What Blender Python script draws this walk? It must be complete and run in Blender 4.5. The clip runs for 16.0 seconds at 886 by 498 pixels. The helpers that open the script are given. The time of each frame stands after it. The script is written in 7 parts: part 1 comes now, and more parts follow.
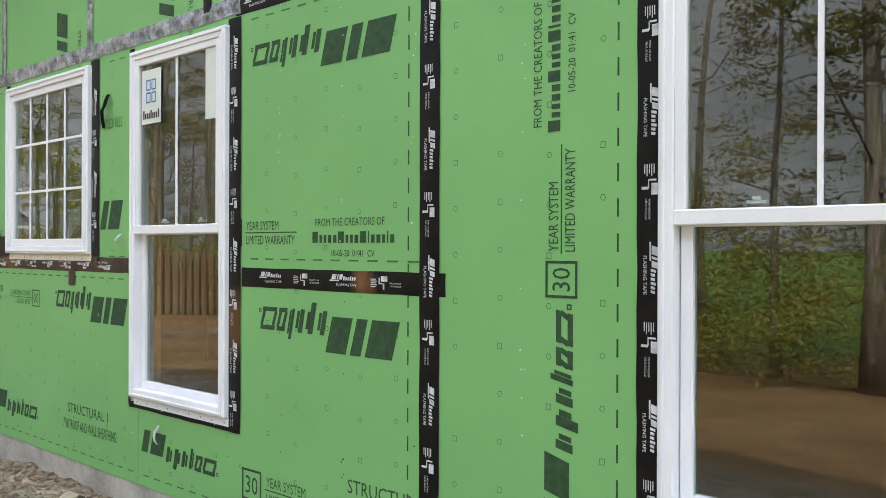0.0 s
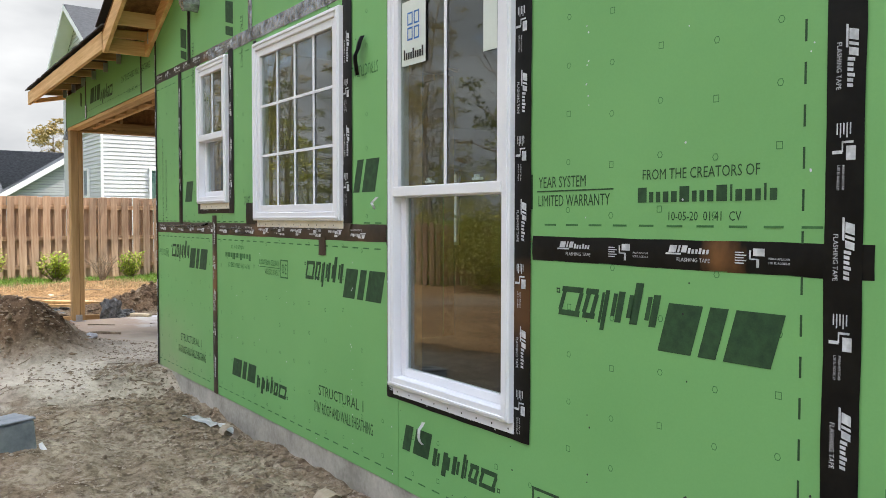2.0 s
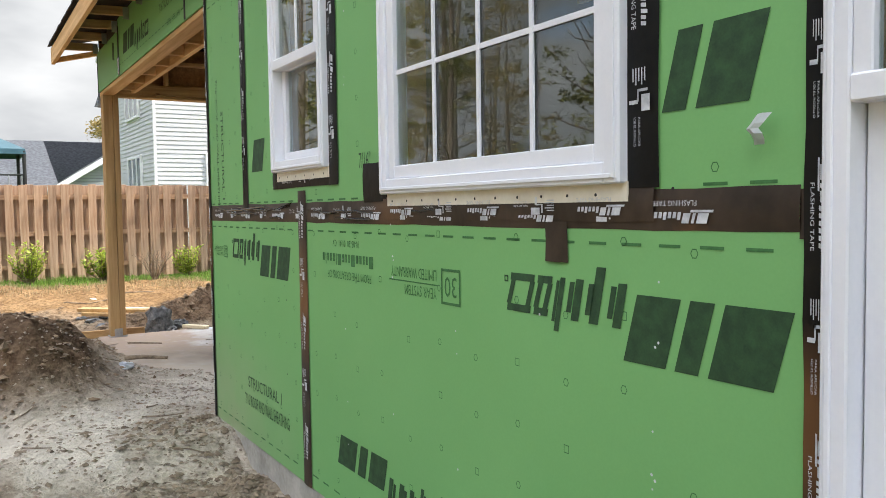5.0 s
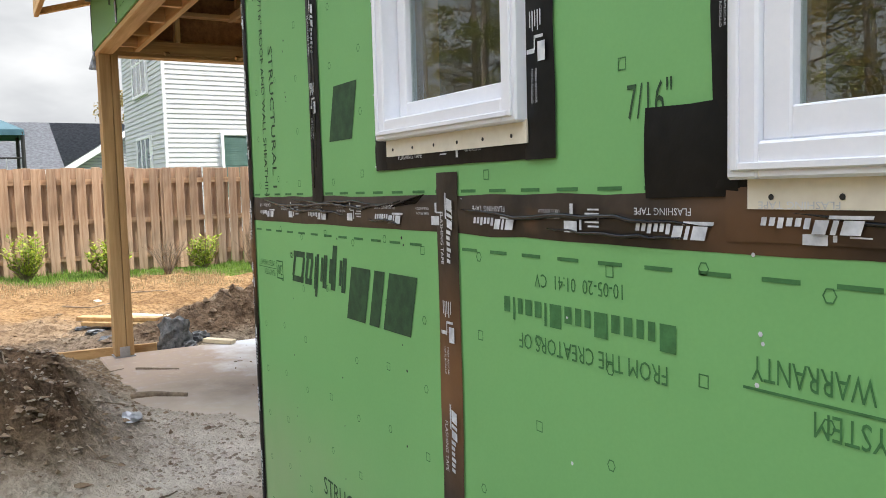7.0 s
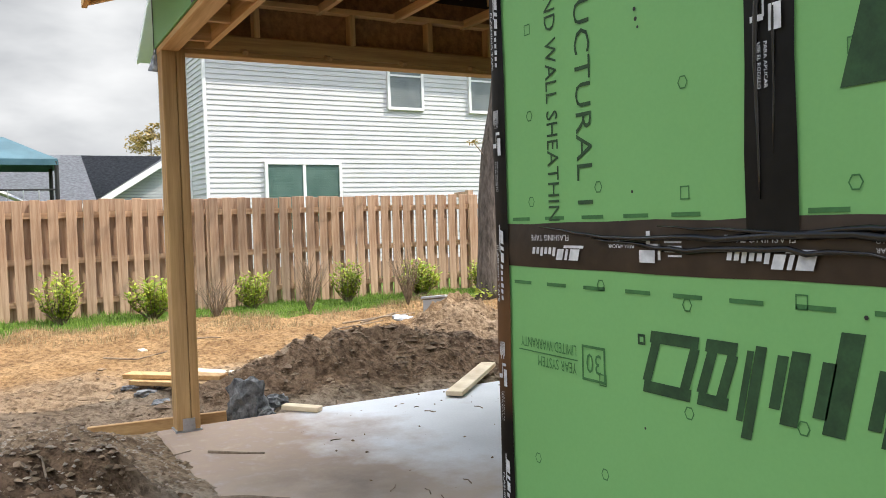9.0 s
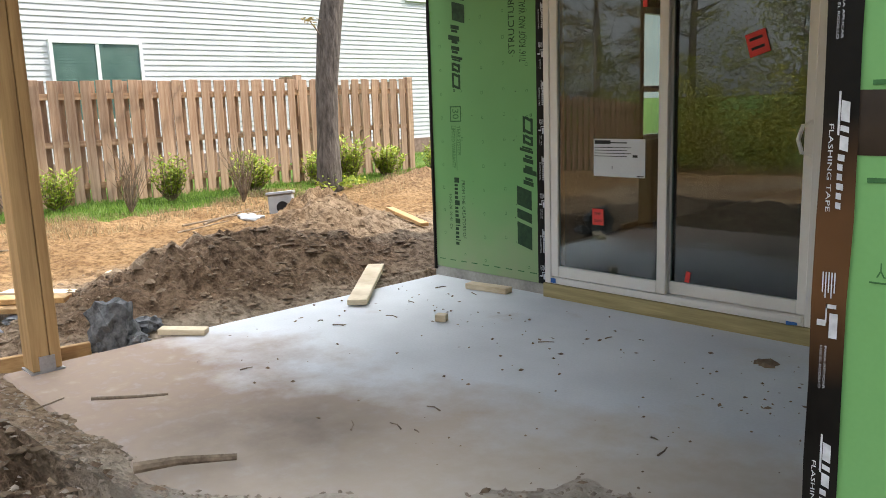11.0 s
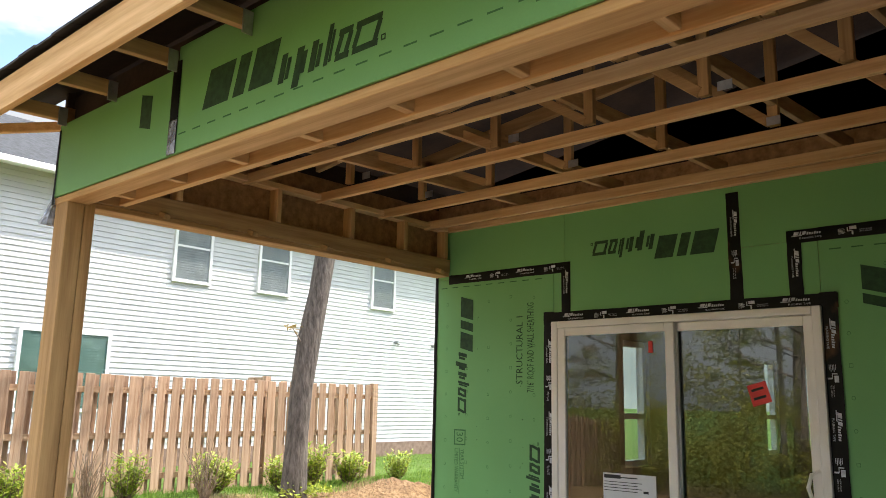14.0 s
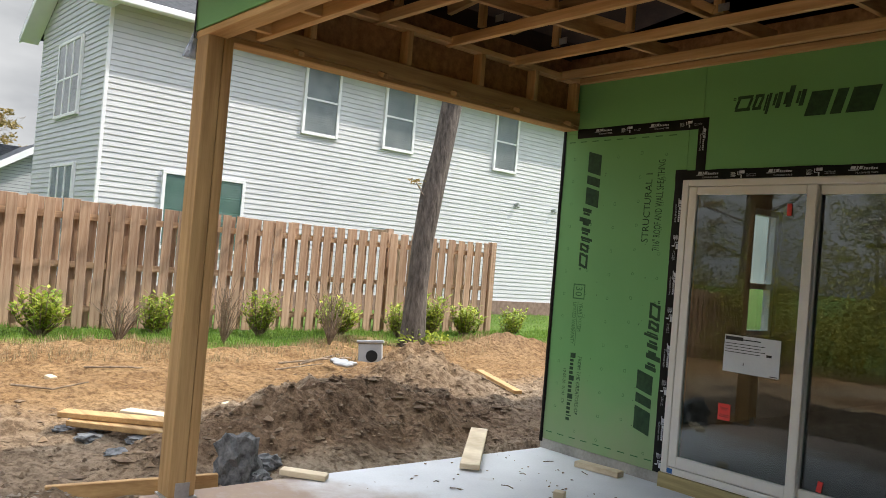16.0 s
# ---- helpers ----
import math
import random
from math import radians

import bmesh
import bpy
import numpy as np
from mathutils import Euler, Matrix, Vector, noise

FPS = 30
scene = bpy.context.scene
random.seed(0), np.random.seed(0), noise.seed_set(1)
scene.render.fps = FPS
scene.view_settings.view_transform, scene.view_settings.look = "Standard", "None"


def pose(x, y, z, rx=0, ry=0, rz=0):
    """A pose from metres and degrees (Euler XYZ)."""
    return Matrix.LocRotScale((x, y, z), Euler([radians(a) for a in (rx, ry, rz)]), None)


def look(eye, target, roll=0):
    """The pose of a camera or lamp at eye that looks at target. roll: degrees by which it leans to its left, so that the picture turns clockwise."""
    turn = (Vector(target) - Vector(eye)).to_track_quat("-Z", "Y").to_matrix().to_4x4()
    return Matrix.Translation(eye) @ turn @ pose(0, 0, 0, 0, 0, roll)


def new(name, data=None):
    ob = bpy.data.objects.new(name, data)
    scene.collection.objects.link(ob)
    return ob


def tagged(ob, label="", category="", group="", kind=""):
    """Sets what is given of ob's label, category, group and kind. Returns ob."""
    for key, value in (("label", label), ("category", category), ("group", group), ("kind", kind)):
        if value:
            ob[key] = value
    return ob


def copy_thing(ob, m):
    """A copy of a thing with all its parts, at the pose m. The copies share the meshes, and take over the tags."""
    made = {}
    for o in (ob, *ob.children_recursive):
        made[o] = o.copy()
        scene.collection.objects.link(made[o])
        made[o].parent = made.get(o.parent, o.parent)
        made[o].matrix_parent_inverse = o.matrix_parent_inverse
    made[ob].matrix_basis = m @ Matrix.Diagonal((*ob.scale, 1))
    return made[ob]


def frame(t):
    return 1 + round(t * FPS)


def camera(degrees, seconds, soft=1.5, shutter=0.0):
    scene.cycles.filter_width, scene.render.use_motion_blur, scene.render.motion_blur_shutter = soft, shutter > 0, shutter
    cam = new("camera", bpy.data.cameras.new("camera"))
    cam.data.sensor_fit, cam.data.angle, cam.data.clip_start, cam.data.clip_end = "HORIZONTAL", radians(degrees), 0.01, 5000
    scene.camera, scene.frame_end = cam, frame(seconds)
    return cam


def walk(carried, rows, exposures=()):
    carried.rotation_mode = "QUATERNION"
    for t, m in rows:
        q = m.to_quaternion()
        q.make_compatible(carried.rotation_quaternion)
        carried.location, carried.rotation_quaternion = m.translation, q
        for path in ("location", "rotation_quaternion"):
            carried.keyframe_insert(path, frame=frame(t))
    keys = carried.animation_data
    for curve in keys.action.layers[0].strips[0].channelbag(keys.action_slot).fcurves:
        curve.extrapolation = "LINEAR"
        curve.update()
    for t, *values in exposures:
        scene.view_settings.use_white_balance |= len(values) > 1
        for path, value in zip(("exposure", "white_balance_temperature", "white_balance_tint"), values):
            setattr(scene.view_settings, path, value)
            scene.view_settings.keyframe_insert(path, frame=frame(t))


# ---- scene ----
cam = camera(57.8, 16.0, soft=0.9)
PATH = [
    (0, (-0.573, -0.073, 1.395), (-1.864, 1.454, 1.393), 0.2),
    (0.5, (-0.657, -0.109, 1.367), (-2.067, 1.31, 1.341), 0.1),
    (1, (-0.834, 0.039, 1.34), (-2.35, 1.342, 1.285), 0.0),
    (1.5, (-1.142, 0.18, 1.346), (-2.734, 1.389, 1.276), -0.0),
    (2, (-1.53, 0.223, 1.362), (-3.163, 1.376, 1.287), 0.1),
    (2.5, (-1.871, 0.416, 1.305), (-3.523, 1.54, 1.225), -0.1),
    (3, (-2.287, 0.592, 1.29), (-3.944, 1.71, 1.215), -0.1),
    (3.5, (-2.695, 0.665, 1.268), (-4.362, 1.768, 1.208), -0.3),
    (4, (-3.111, 0.852, 1.268), (-4.788, 1.941, 1.213), -0.5),
    (4.5, (-3.563, 0.952, 1.268), (-5.26, 2.008, 1.204), -0.6),
    (4.7, (-3.75, 0.953, 1.29), (-5.453, 2.0, 1.212), -0.7),
    (6.8, (-5.646, 1.284, 1.32), (-7.362, 2.296, 1.137), -1.4),
    (7, (-5.817, 1.331, 1.35), (-7.536, 2.342, 1.197), -1.5),
    (7.5, (-6.198, 1.345, 1.344), (-7.936, 2.33, 1.258), -1.6),
    (8, (-6.589, 1.342, 1.337), (-8.352, 2.285, 1.287), -1.7),
    (8.2, (-6.761, 1.374, 1.331), (-8.533, 2.301, 1.282), -1.7),
    (10.3, (-8.205, 1.229, 1.365), (-9.814, 2.4, 1.165), -2.0),
    (10.5, (-8.244, 1.217, 1.349), (-9.817, 2.429, 1.113), -2.0),
    (11, (-8.489, 1.112, 1.331), (-9.918, 2.464, 0.975), -1.9),
    (11.5, (-8.704, 1.02, 1.325), (-9.981, 2.454, 0.766), -3.6),
    (12, (-8.777, 0.809, 1.326), (-9.846, 2.409, 0.782), -2.5),
    (12.5, (-8.78, 0.696, 1.364), (-9.759, 2.387, 0.936), -2.4),
    (13, (-8.779, 0.675, 1.369), (-9.84, 2.34, 1.047), -1.7),
    (13.5, (-8.736, 0.649, 1.461), (-9.996, 2.201, 1.514), -0.9),
    (14, (-8.693, 0.597, 1.501), (-10.011, 2.052, 1.879), 1.2),
    (14.5, (-8.692, 0.568, 1.5), (-10.099, 1.931, 1.905), 3.5),
    (15, (-8.72, 0.543, 1.479), (-10.234, 1.805, 1.818), 4.9),
    (15.5, (-8.745, 0.552, 1.451), (-10.31, 1.779, 1.664), 5.1),
    (16, (-8.749, 0.6, 1.391), (-10.285, 1.88, 1.423), 4.8),
]
EXPOSURES = [(0.0, 1.38), (2.5, 1.14), (4.5, 1.17), (7.5, 1.22), (10.5, 1.0), (11.0, 1.18), (11.5, 1.4), (12.0, 1.64), (13.0, 1.58), (13.7, 1.52), (14.5, 1.46), (15.3, 1.05), (16.0, 0.9)]
walk(cam, [(t, look(eye, target, roll)) for t, eye, target, roll in PATH], EXPOSURES)

# ---- light ----
SUN = Vector((0.45, 0.78, 1.15)).normalized()
world = bpy.data.worlds.new("sky")
scene.world = world
world.use_nodes = True
wn, wl = world.node_tree.nodes, world.node_tree.links
sky = wn.new("ShaderNodeTexSky")
sky.sky_type, sky.sun_disc = "NISHITA", False
sky.sun_elevation, sky.sun_rotation = math.asin(SUN.z), math.atan2(SUN.x, SUN.y)
sky.air_density, sky.dust_density = 1.0, 0.6
coord = wn.new("ShaderNodeTexCoord")
stretch = wn.new("ShaderNodeMapping")
stretch.inputs["Scale"].default_value = (1.0, 1.0, 2.6)
stretch.inputs["Location"].default_value = (0.35, 1.7, 0.2)
cloud = wn.new("ShaderNodeTexNoise")
cloud.inputs["Scale"].default_value, cloud.inputs["Detail"].default_value, cloud.inputs["Roughness"].default_value = 2.1, 7.0, 0.56
ramp = wn.new("ShaderNodeValToRGB")
ramp.color_ramp.elements[0].position, ramp.color_ramp.elements[1].position = 0.44, 0.54
shade = wn.new("ShaderNodeTexNoise")
shade.inputs["Scale"].default_value, shade.inputs["Detail"].default_value = 4.0, 5.0
cramp = wn.new("ShaderNodeValToRGB")
cramp.color_ramp.elements[0].position, cramp.color_ramp.elements[1].position = 0.3, 0.68
cramp.color_ramp.elements[0].color, cramp.color_ramp.elements[1].color = (4.6, 4.8, 5.1, 1), (9.5, 9.6, 9.7, 1)
mixc = wn.new("ShaderNodeMixRGB")
wl.new(coord.outputs["Generated"], stretch.inputs["Vector"])
wl.new(stretch.outputs["Vector"], cloud.inputs["Vector"])
wl.new(stretch.outputs["Vector"], shade.inputs["Vector"])
# cloud closes in towards the horizon and breaks up above
lower = wn.new("ShaderNodeSeparateXYZ")
closing = wn.new("ShaderNodeMapRange")
closing.inputs["From Min"].default_value, closing.inputs["From Max"].default_value = 0.12, 0.38
closing.inputs["To Min"].default_value, closing.inputs["To Max"].default_value = 0.16, -0.01
amount = wn.new("ShaderNodeMath")
wl.new(coord.outputs["Generated"], lower.inputs[0])
wl.new(lower.outputs["Z"], closing.inputs["Value"])
wl.new(cloud.outputs["Fac"], amount.inputs[0])
wl.new(closing.outputs["Result"], amount.inputs[1])
wl.new(amount.outputs[0], ramp.inputs["Fac"])
wl.new(shade.outputs["Fac"], cramp.inputs["Fac"])
wl.new(ramp.outputs["Color"], mixc.inputs["Fac"])
wl.new(sky.outputs["Color"], mixc.inputs["Color1"])
# overcast sky grows brighter from the horizon to the zenith
height = wn.new("ShaderNodeSeparateXYZ")
grow = wn.new("ShaderNodeMapRange")
grow.inputs["From Min"].default_value, grow.inputs["From Max"].default_value = 0.34, 0.9
grow.inputs["To Min"].default_value, grow.inputs["To Max"].default_value = 0.34, 3.3
scaled = wn.new("ShaderNodeVectorMath")
scaled.operation = "SCALE"
wl.new(coord.outputs["Generated"], height.inputs[0])
wl.new(height.outputs["Z"], grow.inputs["Value"])
wl.new(cramp.outputs["Color"], scaled.inputs[0])
wl.new(grow.outputs["Result"], scaled.inputs["Scale"])
wl.new(scaled.outputs["Vector"], mixc.inputs["Color2"])
wl.new(mixc.outputs["Color"], wn["Background"].inputs["Color"])
wn["Background"].inputs["Strength"].default_value = 0.138
sun = new("sun", bpy.data.lights.new("sun", "SUN"))
sun.data.energy, sun.data.angle, sun.data.color = 2.7, radians(0.6), (1.0, 0.93, 0.82)
sun.matrix_world = look(SUN * 60, (0, 0, 0))


# ---- materials ----
def mat(name, dark, light, scale=6.0, rough=0.7, bump=0.2, fine=60.0, stretch=(1, 1, 1), metal=0.0, spec=0.5, spread=0.0, low=0.3, high=0.7, coords="Object", depth=0.01):
    """A surface with broad stains, fine grain and relief; spread varies it from piece to piece."""
    m = bpy.data.materials.new(name)
    m.use_nodes = True
    n, l = m.node_tree.nodes, m.node_tree.links
    b = n["Principled BSDF"]
    tc, mp = n.new("ShaderNodeTexCoord"), n.new("ShaderNodeMapping")
    mp.inputs["Scale"].default_value = stretch
    l.new(tc.outputs[coords], mp.inputs["Vector"])
    big, small = n.new("ShaderNodeTexNoise"), n.new("ShaderNodeTexNoise")
    big.inputs["Scale"].default_value, big.inputs["Detail"].default_value = scale, 5
    small.inputs["Scale"].default_value, small.inputs["Detail"].default_value = fine, 4
    for x in (big, small):
        l.new(mp.outputs["Vector"], x.inputs["Vector"])
    add = n.new("ShaderNodeMath")
    add.operation, add.use_clamp = "MULTIPLY_ADD", True
    l.new(small.outputs["Fac"], add.inputs[0])
    add.inputs[1].default_value = 0.35
    sub = n.new("ShaderNodeMath")
    sub.operation = "SUBTRACT"
    l.new(big.outputs["Fac"], sub.inputs[0])
    sub.inputs[1].default_value = 0.175
    l.new(sub.outputs[0], add.inputs[2])
    cr = n.new("ShaderNodeValToRGB")
    cr.color_ramp.elements[0].position, cr.color_ramp.elements[1].position = low, high
    cr.color_ramp.elements[0].color, cr.color_ramp.elements[1].color = (*dark, 1), (*light, 1)
    l.new(add.outputs[0], cr.inputs["Fac"])
    out = cr.outputs["Color"]
    if spread:
        info, hsv = n.new("ShaderNodeObjectInfo"), n.new("ShaderNodeHueSaturation")
        rng = n.new("ShaderNodeMapRange")
        rng.inputs["To Min"].default_value, rng.inputs["To Max"].default_value = 1 - spread, 1 + spread
        l.new(info.outputs["Random"], rng.inputs["Value"])
        l.new(rng.outputs["Result"], hsv.inputs["Value"])
        l.new(out, hsv.inputs["Color"])
        out = hsv.outputs["Color"]
    l.new(out, b.inputs["Base Color"])
    b.inputs["Roughness"].default_value, b.inputs["Metallic"].default_value, b.inputs["Specular IOR Level"].default_value = rough, metal, spec
    if bump:
        bp = n.new("ShaderNodeBump")
        bp.inputs["Strength"].default_value, bp.inputs["Distance"].default_value = bump, depth
        l.new(add.outputs[0], bp.inputs["Height"])
        l.new(bp.outputs["Normal"], b.inputs["Normal"])
    return m


def glass_mat(name, base, tint):
    """Clear pane whose gloss grows from base, seen square on, to a full mirror at a grazing angle."""
    m = bpy.data.materials.new(name)
    m.use_nodes = True
    n, l = m.node_tree.nodes, m.node_tree.links
    n.remove(n["Principled BSDF"])
    clear, gloss, mix, fr = n.new("ShaderNodeBsdfTransparent"), n.new("ShaderNodeBsdfGlossy"), n.new("ShaderNodeMixShader"), n.new("ShaderNodeLayerWeight")
    tc, wave, bp = n.new("ShaderNodeTexCoord"), n.new("ShaderNodeTexNoise"), n.new("ShaderNodeBump")
    wave.inputs["Scale"].default_value = 2.2
    bp.inputs["Strength"].default_value, bp.inputs["Distance"].default_value = 0.05, 0.004
    l.new(tc.outputs["Object"], wave.inputs["Vector"])
    l.new(wave.outputs["Fac"], bp.inputs["Height"])
    l.new(bp.outputs["Normal"], gloss.inputs["Normal"])
    clear.inputs["Color"].default_value = tint
    gloss.inputs["Roughness"].default_value = 0.004
    fr.inputs["Blend"].default_value = 0.5
    steep, grow = n.new("ShaderNodeMath"), n.new("ShaderNodeMath")
    steep.operation, grow.operation, grow.use_clamp = "POWER", "MULTIPLY_ADD", True
    l.new(fr.outputs["Facing"], steep.inputs[0])
    steep.inputs[1].default_value = 4.0
    l.new(steep.outputs[0], grow.inputs[0])
    grow.inputs[1].default_value, grow.inputs[2].default_value = 1 - base, base
    l.new(grow.outputs[0], mix.inputs[0])
    l.new(clear.outputs[0], mix.inputs[1])
    l.new(gloss.outputs[0], mix.inputs[2])
    l.new(mix.outputs[0], n["Material Output"].inputs["Surface"])
    return m


def leaf_mat(name, a, b):
    """Leaves that differ from leaf to leaf and let some light through."""
    m = bpy.data.materials.new(name)
    m.use_nodes = True
    n, l = m.node_tree.nodes, m.node_tree.links
    geo, cr = n.new("ShaderNodeNewGeometry"), n.new("ShaderNodeValToRGB")
    cr.color_ramp.elements[0].color, cr.color_ramp.elements[1].color = (*a, 1), (*b, 1)
    l.new(geo.outputs["Random Per Island"], cr.inputs["Fac"])
    bs = n["Principled BSDF"]
    l.new(cr.outputs["Color"], bs.inputs["Base Color"])
    bs.inputs["Roughness"].default_value = 0.55
    tr, mix = n.new("ShaderNodeBsdfTranslucent"), n.new("ShaderNodeMixShader")
    l.new(cr.outputs["Color"], tr.inputs["Color"])
    mix.inputs[0].default_value = 0.35
    l.new(bs.outputs[0], mix.inputs[1])
    l.new(tr.outputs[0], mix.inputs[2])
    l.new(mix.outputs[0], n["Material Output"].inputs["Surface"])
    return m


SHEATH = mat("green_sheathing", (0.160, 0.395, 0.132), (0.195, 0.456, 0.162), 1.3, 0.62, 0.12, 140, spread=0.03, low=0.2, high=0.8, depth=0.003)


def splash(m):
    """Dried mud splashed up the foot of the sheathing."""
    n, l = m.node_tree.nodes, m.node_tree.links
    b = n["Principled BSDF"]
    geo, sep = n.new("ShaderNodeNewGeometry"), n.new("ShaderNodeSeparateXYZ")
    l.new(geo.outputs["Position"], sep.inputs[0])
    ns = n.new("ShaderNodeTexNoise")
    ns.inputs["Scale"].default_value, ns.inputs["Detail"].default_value = 3.0, 8
    l.new(geo.outputs["Position"], ns.inputs["Vector"])
    hz, hx, m1, m2 = n.new("ShaderNodeMapRange"), n.new("ShaderNodeMapRange"), n.new("ShaderNodeMath"), n.new("ShaderNodeMath")
    for r, s, a, c in ((hz, "Z", 0.75, 0.05), (hx, "X", -7.4, -8.8)):
        r.inputs["From Min"].default_value, r.inputs["From Max"].default_value = a, c
        l.new(sep.outputs[s], r.inputs["Value"])
    m1.operation = m2.operation = "MULTIPLY"
    m2.use_clamp = True
    l.new(hz.outputs["Result"], m1.inputs[0])
    l.new(hx.outputs["Result"], m1.inputs[1])
    l.new(m1.outputs[0], m2.inputs[0])
    l.new(ns.outputs["Fac"], m2.inputs[1])
    mix = n.new("ShaderNodeMixRGB")
    mix.inputs["Color2"].default_value = (0.42, 0.34, 0.26, 1)
    old = b.inputs["Base Color"].links[0].from_socket
    l.new(m2.outputs[0], mix.inputs["Fac"])
    l.new(old, mix.inputs["Color1"])
    l.new(mix.outputs["Color"], b.inputs["Base Color"])


splash(SHEATH)
INK = mat("dark_print_ink", (0.012, 0.042, 0.016), (0.028, 0.085, 0.03), 30, 0.75, 0.0, 200)
INK_FAINT = mat("faint_green_ink", (0.035, 0.13, 0.038), (0.055, 0.19, 0.058), 40, 0.75, 0.0, 220)
TAPE = mat("black_flashing_tape", (0.003, 0.003, 0.0035), (0.010, 0.0095, 0.009), 7, 0.46, 0.5, 34, spec=0.18, depth=0.004)
TAPE_BROWN = mat("dusty_flashing_tape", (0.012, 0.009, 0.0075), (0.055, 0.037, 0.027), 5, 0.45, 0.6, 26, spec=0.35, depth=0.004)
TAPE_SILVER = mat("crinkled_shiny_tape", (0.10, 0.10, 0.11), (0.55, 0.56, 0.60), 16, 0.26, 1.0, 38, metal=0.65, depth=0.02)


def weathered(m, low, high, spots):
    """Sun-bleached rusty patches where the tape's black facing has worn thin."""
    n, l = m.node_tree.nodes, m.node_tree.links
    b = n["Principled BSDF"]
    tc, mp, ns, cr, mix = n.new("ShaderNodeTexCoord"), n.new("ShaderNodeMapping"), n.new("ShaderNodeTexNoise"), n.new("ShaderNodeValToRGB"), n.new("ShaderNodeMixRGB")
    mp.inputs["Scale"].default_value = (2.2, 2.2, 1.5)
    mp.inputs["Location"].default_value = (0.4, 0.0, 0.7)
    ns.inputs["Scale"].default_value, ns.inputs["Detail"].default_value = 1.0, 6
    cr.color_ramp.elements[0].position, cr.color_ramp.elements[1].position = low, high
    l.new(tc.outputs["Object"], mp.inputs["Vector"])
    l.new(mp.outputs["Vector"], ns.inputs["Vector"])
    l.new(ns.outputs["Fac"], cr.inputs["Fac"])
    total = cr.outputs["Color"]
    for spot in spots:
        far, near, add = n.new("ShaderNodeVectorMath"), n.new("ShaderNodeMapRange"), n.new("ShaderNodeMath")
        far.operation, add.operation, add.use_clamp = "DISTANCE", "MULTIPLY_ADD", True
        far.inputs[1].default_value = spot
        near.inputs["From Min"].default_value, near.inputs["From Max"].default_value = 0.20, 0.06
        l.new(tc.outputs["Object"], far.inputs[0])
        l.new(far.outputs["Value"], near.inputs["Value"])
        l.new(near.outputs["Result"], add.inputs[0])
        l.new(ns.outputs["Fac"], add.inputs[1])
        l.new(total, add.inputs[2])
        total = add.outputs[0]
    l.new(total, mix.inputs["Fac"])
    l.new(b.inputs["Base Color"].links[0].from_socket, mix.inputs["Color1"])
    mix.inputs["Color2"].default_value = (0.21, 0.10, 0.04, 1)
    l.new(mix.outputs["Color"], b.inputs["Base Color"])


weathered(TAPE, 0.66, 0.76, ((-8.92, 2.29, 1.10), (-3.90, 2.29, 1.02), (-4.92, 2.29, 0.88)))
weathered(TAPE_BROWN, 0.60, 0.72, ((-7.425, 2.29, 0.98), (-7.425, 2.29, 0.80), (-6.55, 2.29, 1.30)))
TAPE_GLOSS = mat("glossy_wrinkled_tape", (0.006, 0.006, 0.006), (0.02, 0.018, 0.017), 9, 0.14, 0.3, 40, depth=0.004)
TAPE_INK = mat("white_tape_ink", (0.42, 0.44, 0.48), (0.70, 0.72, 0.76), 30, 0.6, 0.0)
VINYL = mat("white_vinyl", (0.74, 0.76, 0.83), (0.84, 0.85, 0.90), 3, 0.38, 0.04, 90, low=0.2, high=0.8)
CREAM = mat("cream_nail_fin", (0.66, 0.61, 0.50), (0.80, 0.75, 0.64), 9, 0.5, 0.05)
DOOR_VINYL = mat("door_vinyl", (0.82, 0.78, 0.70), (0.90, 0.86, 0.79), 3, 0.42, 0.04, 90, low=0.2, high=0.8)
GLASS = glass_mat("window_glass", 0.12, (0.80, 0.86, 0.83, 1))
DOOR_GLASS = glass_mat("door_glass", 0.11, (0.60, 0.68, 0.65, 1))
FAR_GLASS = glass_mat("far_window_glass", 0.03, (0.93, 0.95, 0.95, 1))
CONCRETE = mat("foundation_concrete", (0.26, 0.245, 0.215), (0.50, 0.475, 0.43), 3.5, 0.9, 0.4, 45)
WOODS = {}
for axis, st in (("x", (0.5, 9, 9)), ("y", (9, 0.5, 9)), ("z", (9, 9, 0.5))):
    WOODS[axis] = mat("pine_lumber_" + axis, (0.54, 0.30, 0.11), (0.78, 0.52, 0.25), 2.4, 0.72, 0.25, 12, stretch=st, spread=0.10, depth=0.004)
PALE_WOOD = mat("pale_cut_lumber", (0.56, 0.44, 0.28), (0.76, 0.65, 0.47), 2.4, 0.75, 0.25, 12, stretch=(2, 2, 9), spread=0.08, depth=0.004)
OLD = {}
for axis, st in (("x", (0.5, 9, 9)), ("y", (9, 0.5, 9)), ("z", (9, 9, 0.5))):
    OLD[axis] = mat("weathered_lumber_" + axis, (0.35, 0.20, 0.08), (0.56, 0.36, 0.16), 2.4, 0.78, 0.25, 12, stretch=st, spread=0.12, depth=0.004)
TREATED = mat("treated_lumber", (0.30, 0.24, 0.10), (0.52, 0.42, 0.20), 2.5, 0.75, 0.25, 14, stretch=(0.6, 9, 9), depth=0.004)
OSB = mat("brown_strand_board", (0.28, 0.145, 0.058), (0.52, 0.30, 0.135), 18, 0.8, 0.3, 55)
FELT = mat("black_roof_felt", (0.012, 0.012, 0.014), (0.035, 0.034, 0.036), 5, 0.75, 0.4, 60)
# near-black: the deep shade above the trusses is put into the boards' colour
DECK_SHADE = mat("shade_dark_roof_deck", (0.02, 0.012, 0.008), (0.055, 0.032, 0.019), 4, 0.8, 0.3, 40)
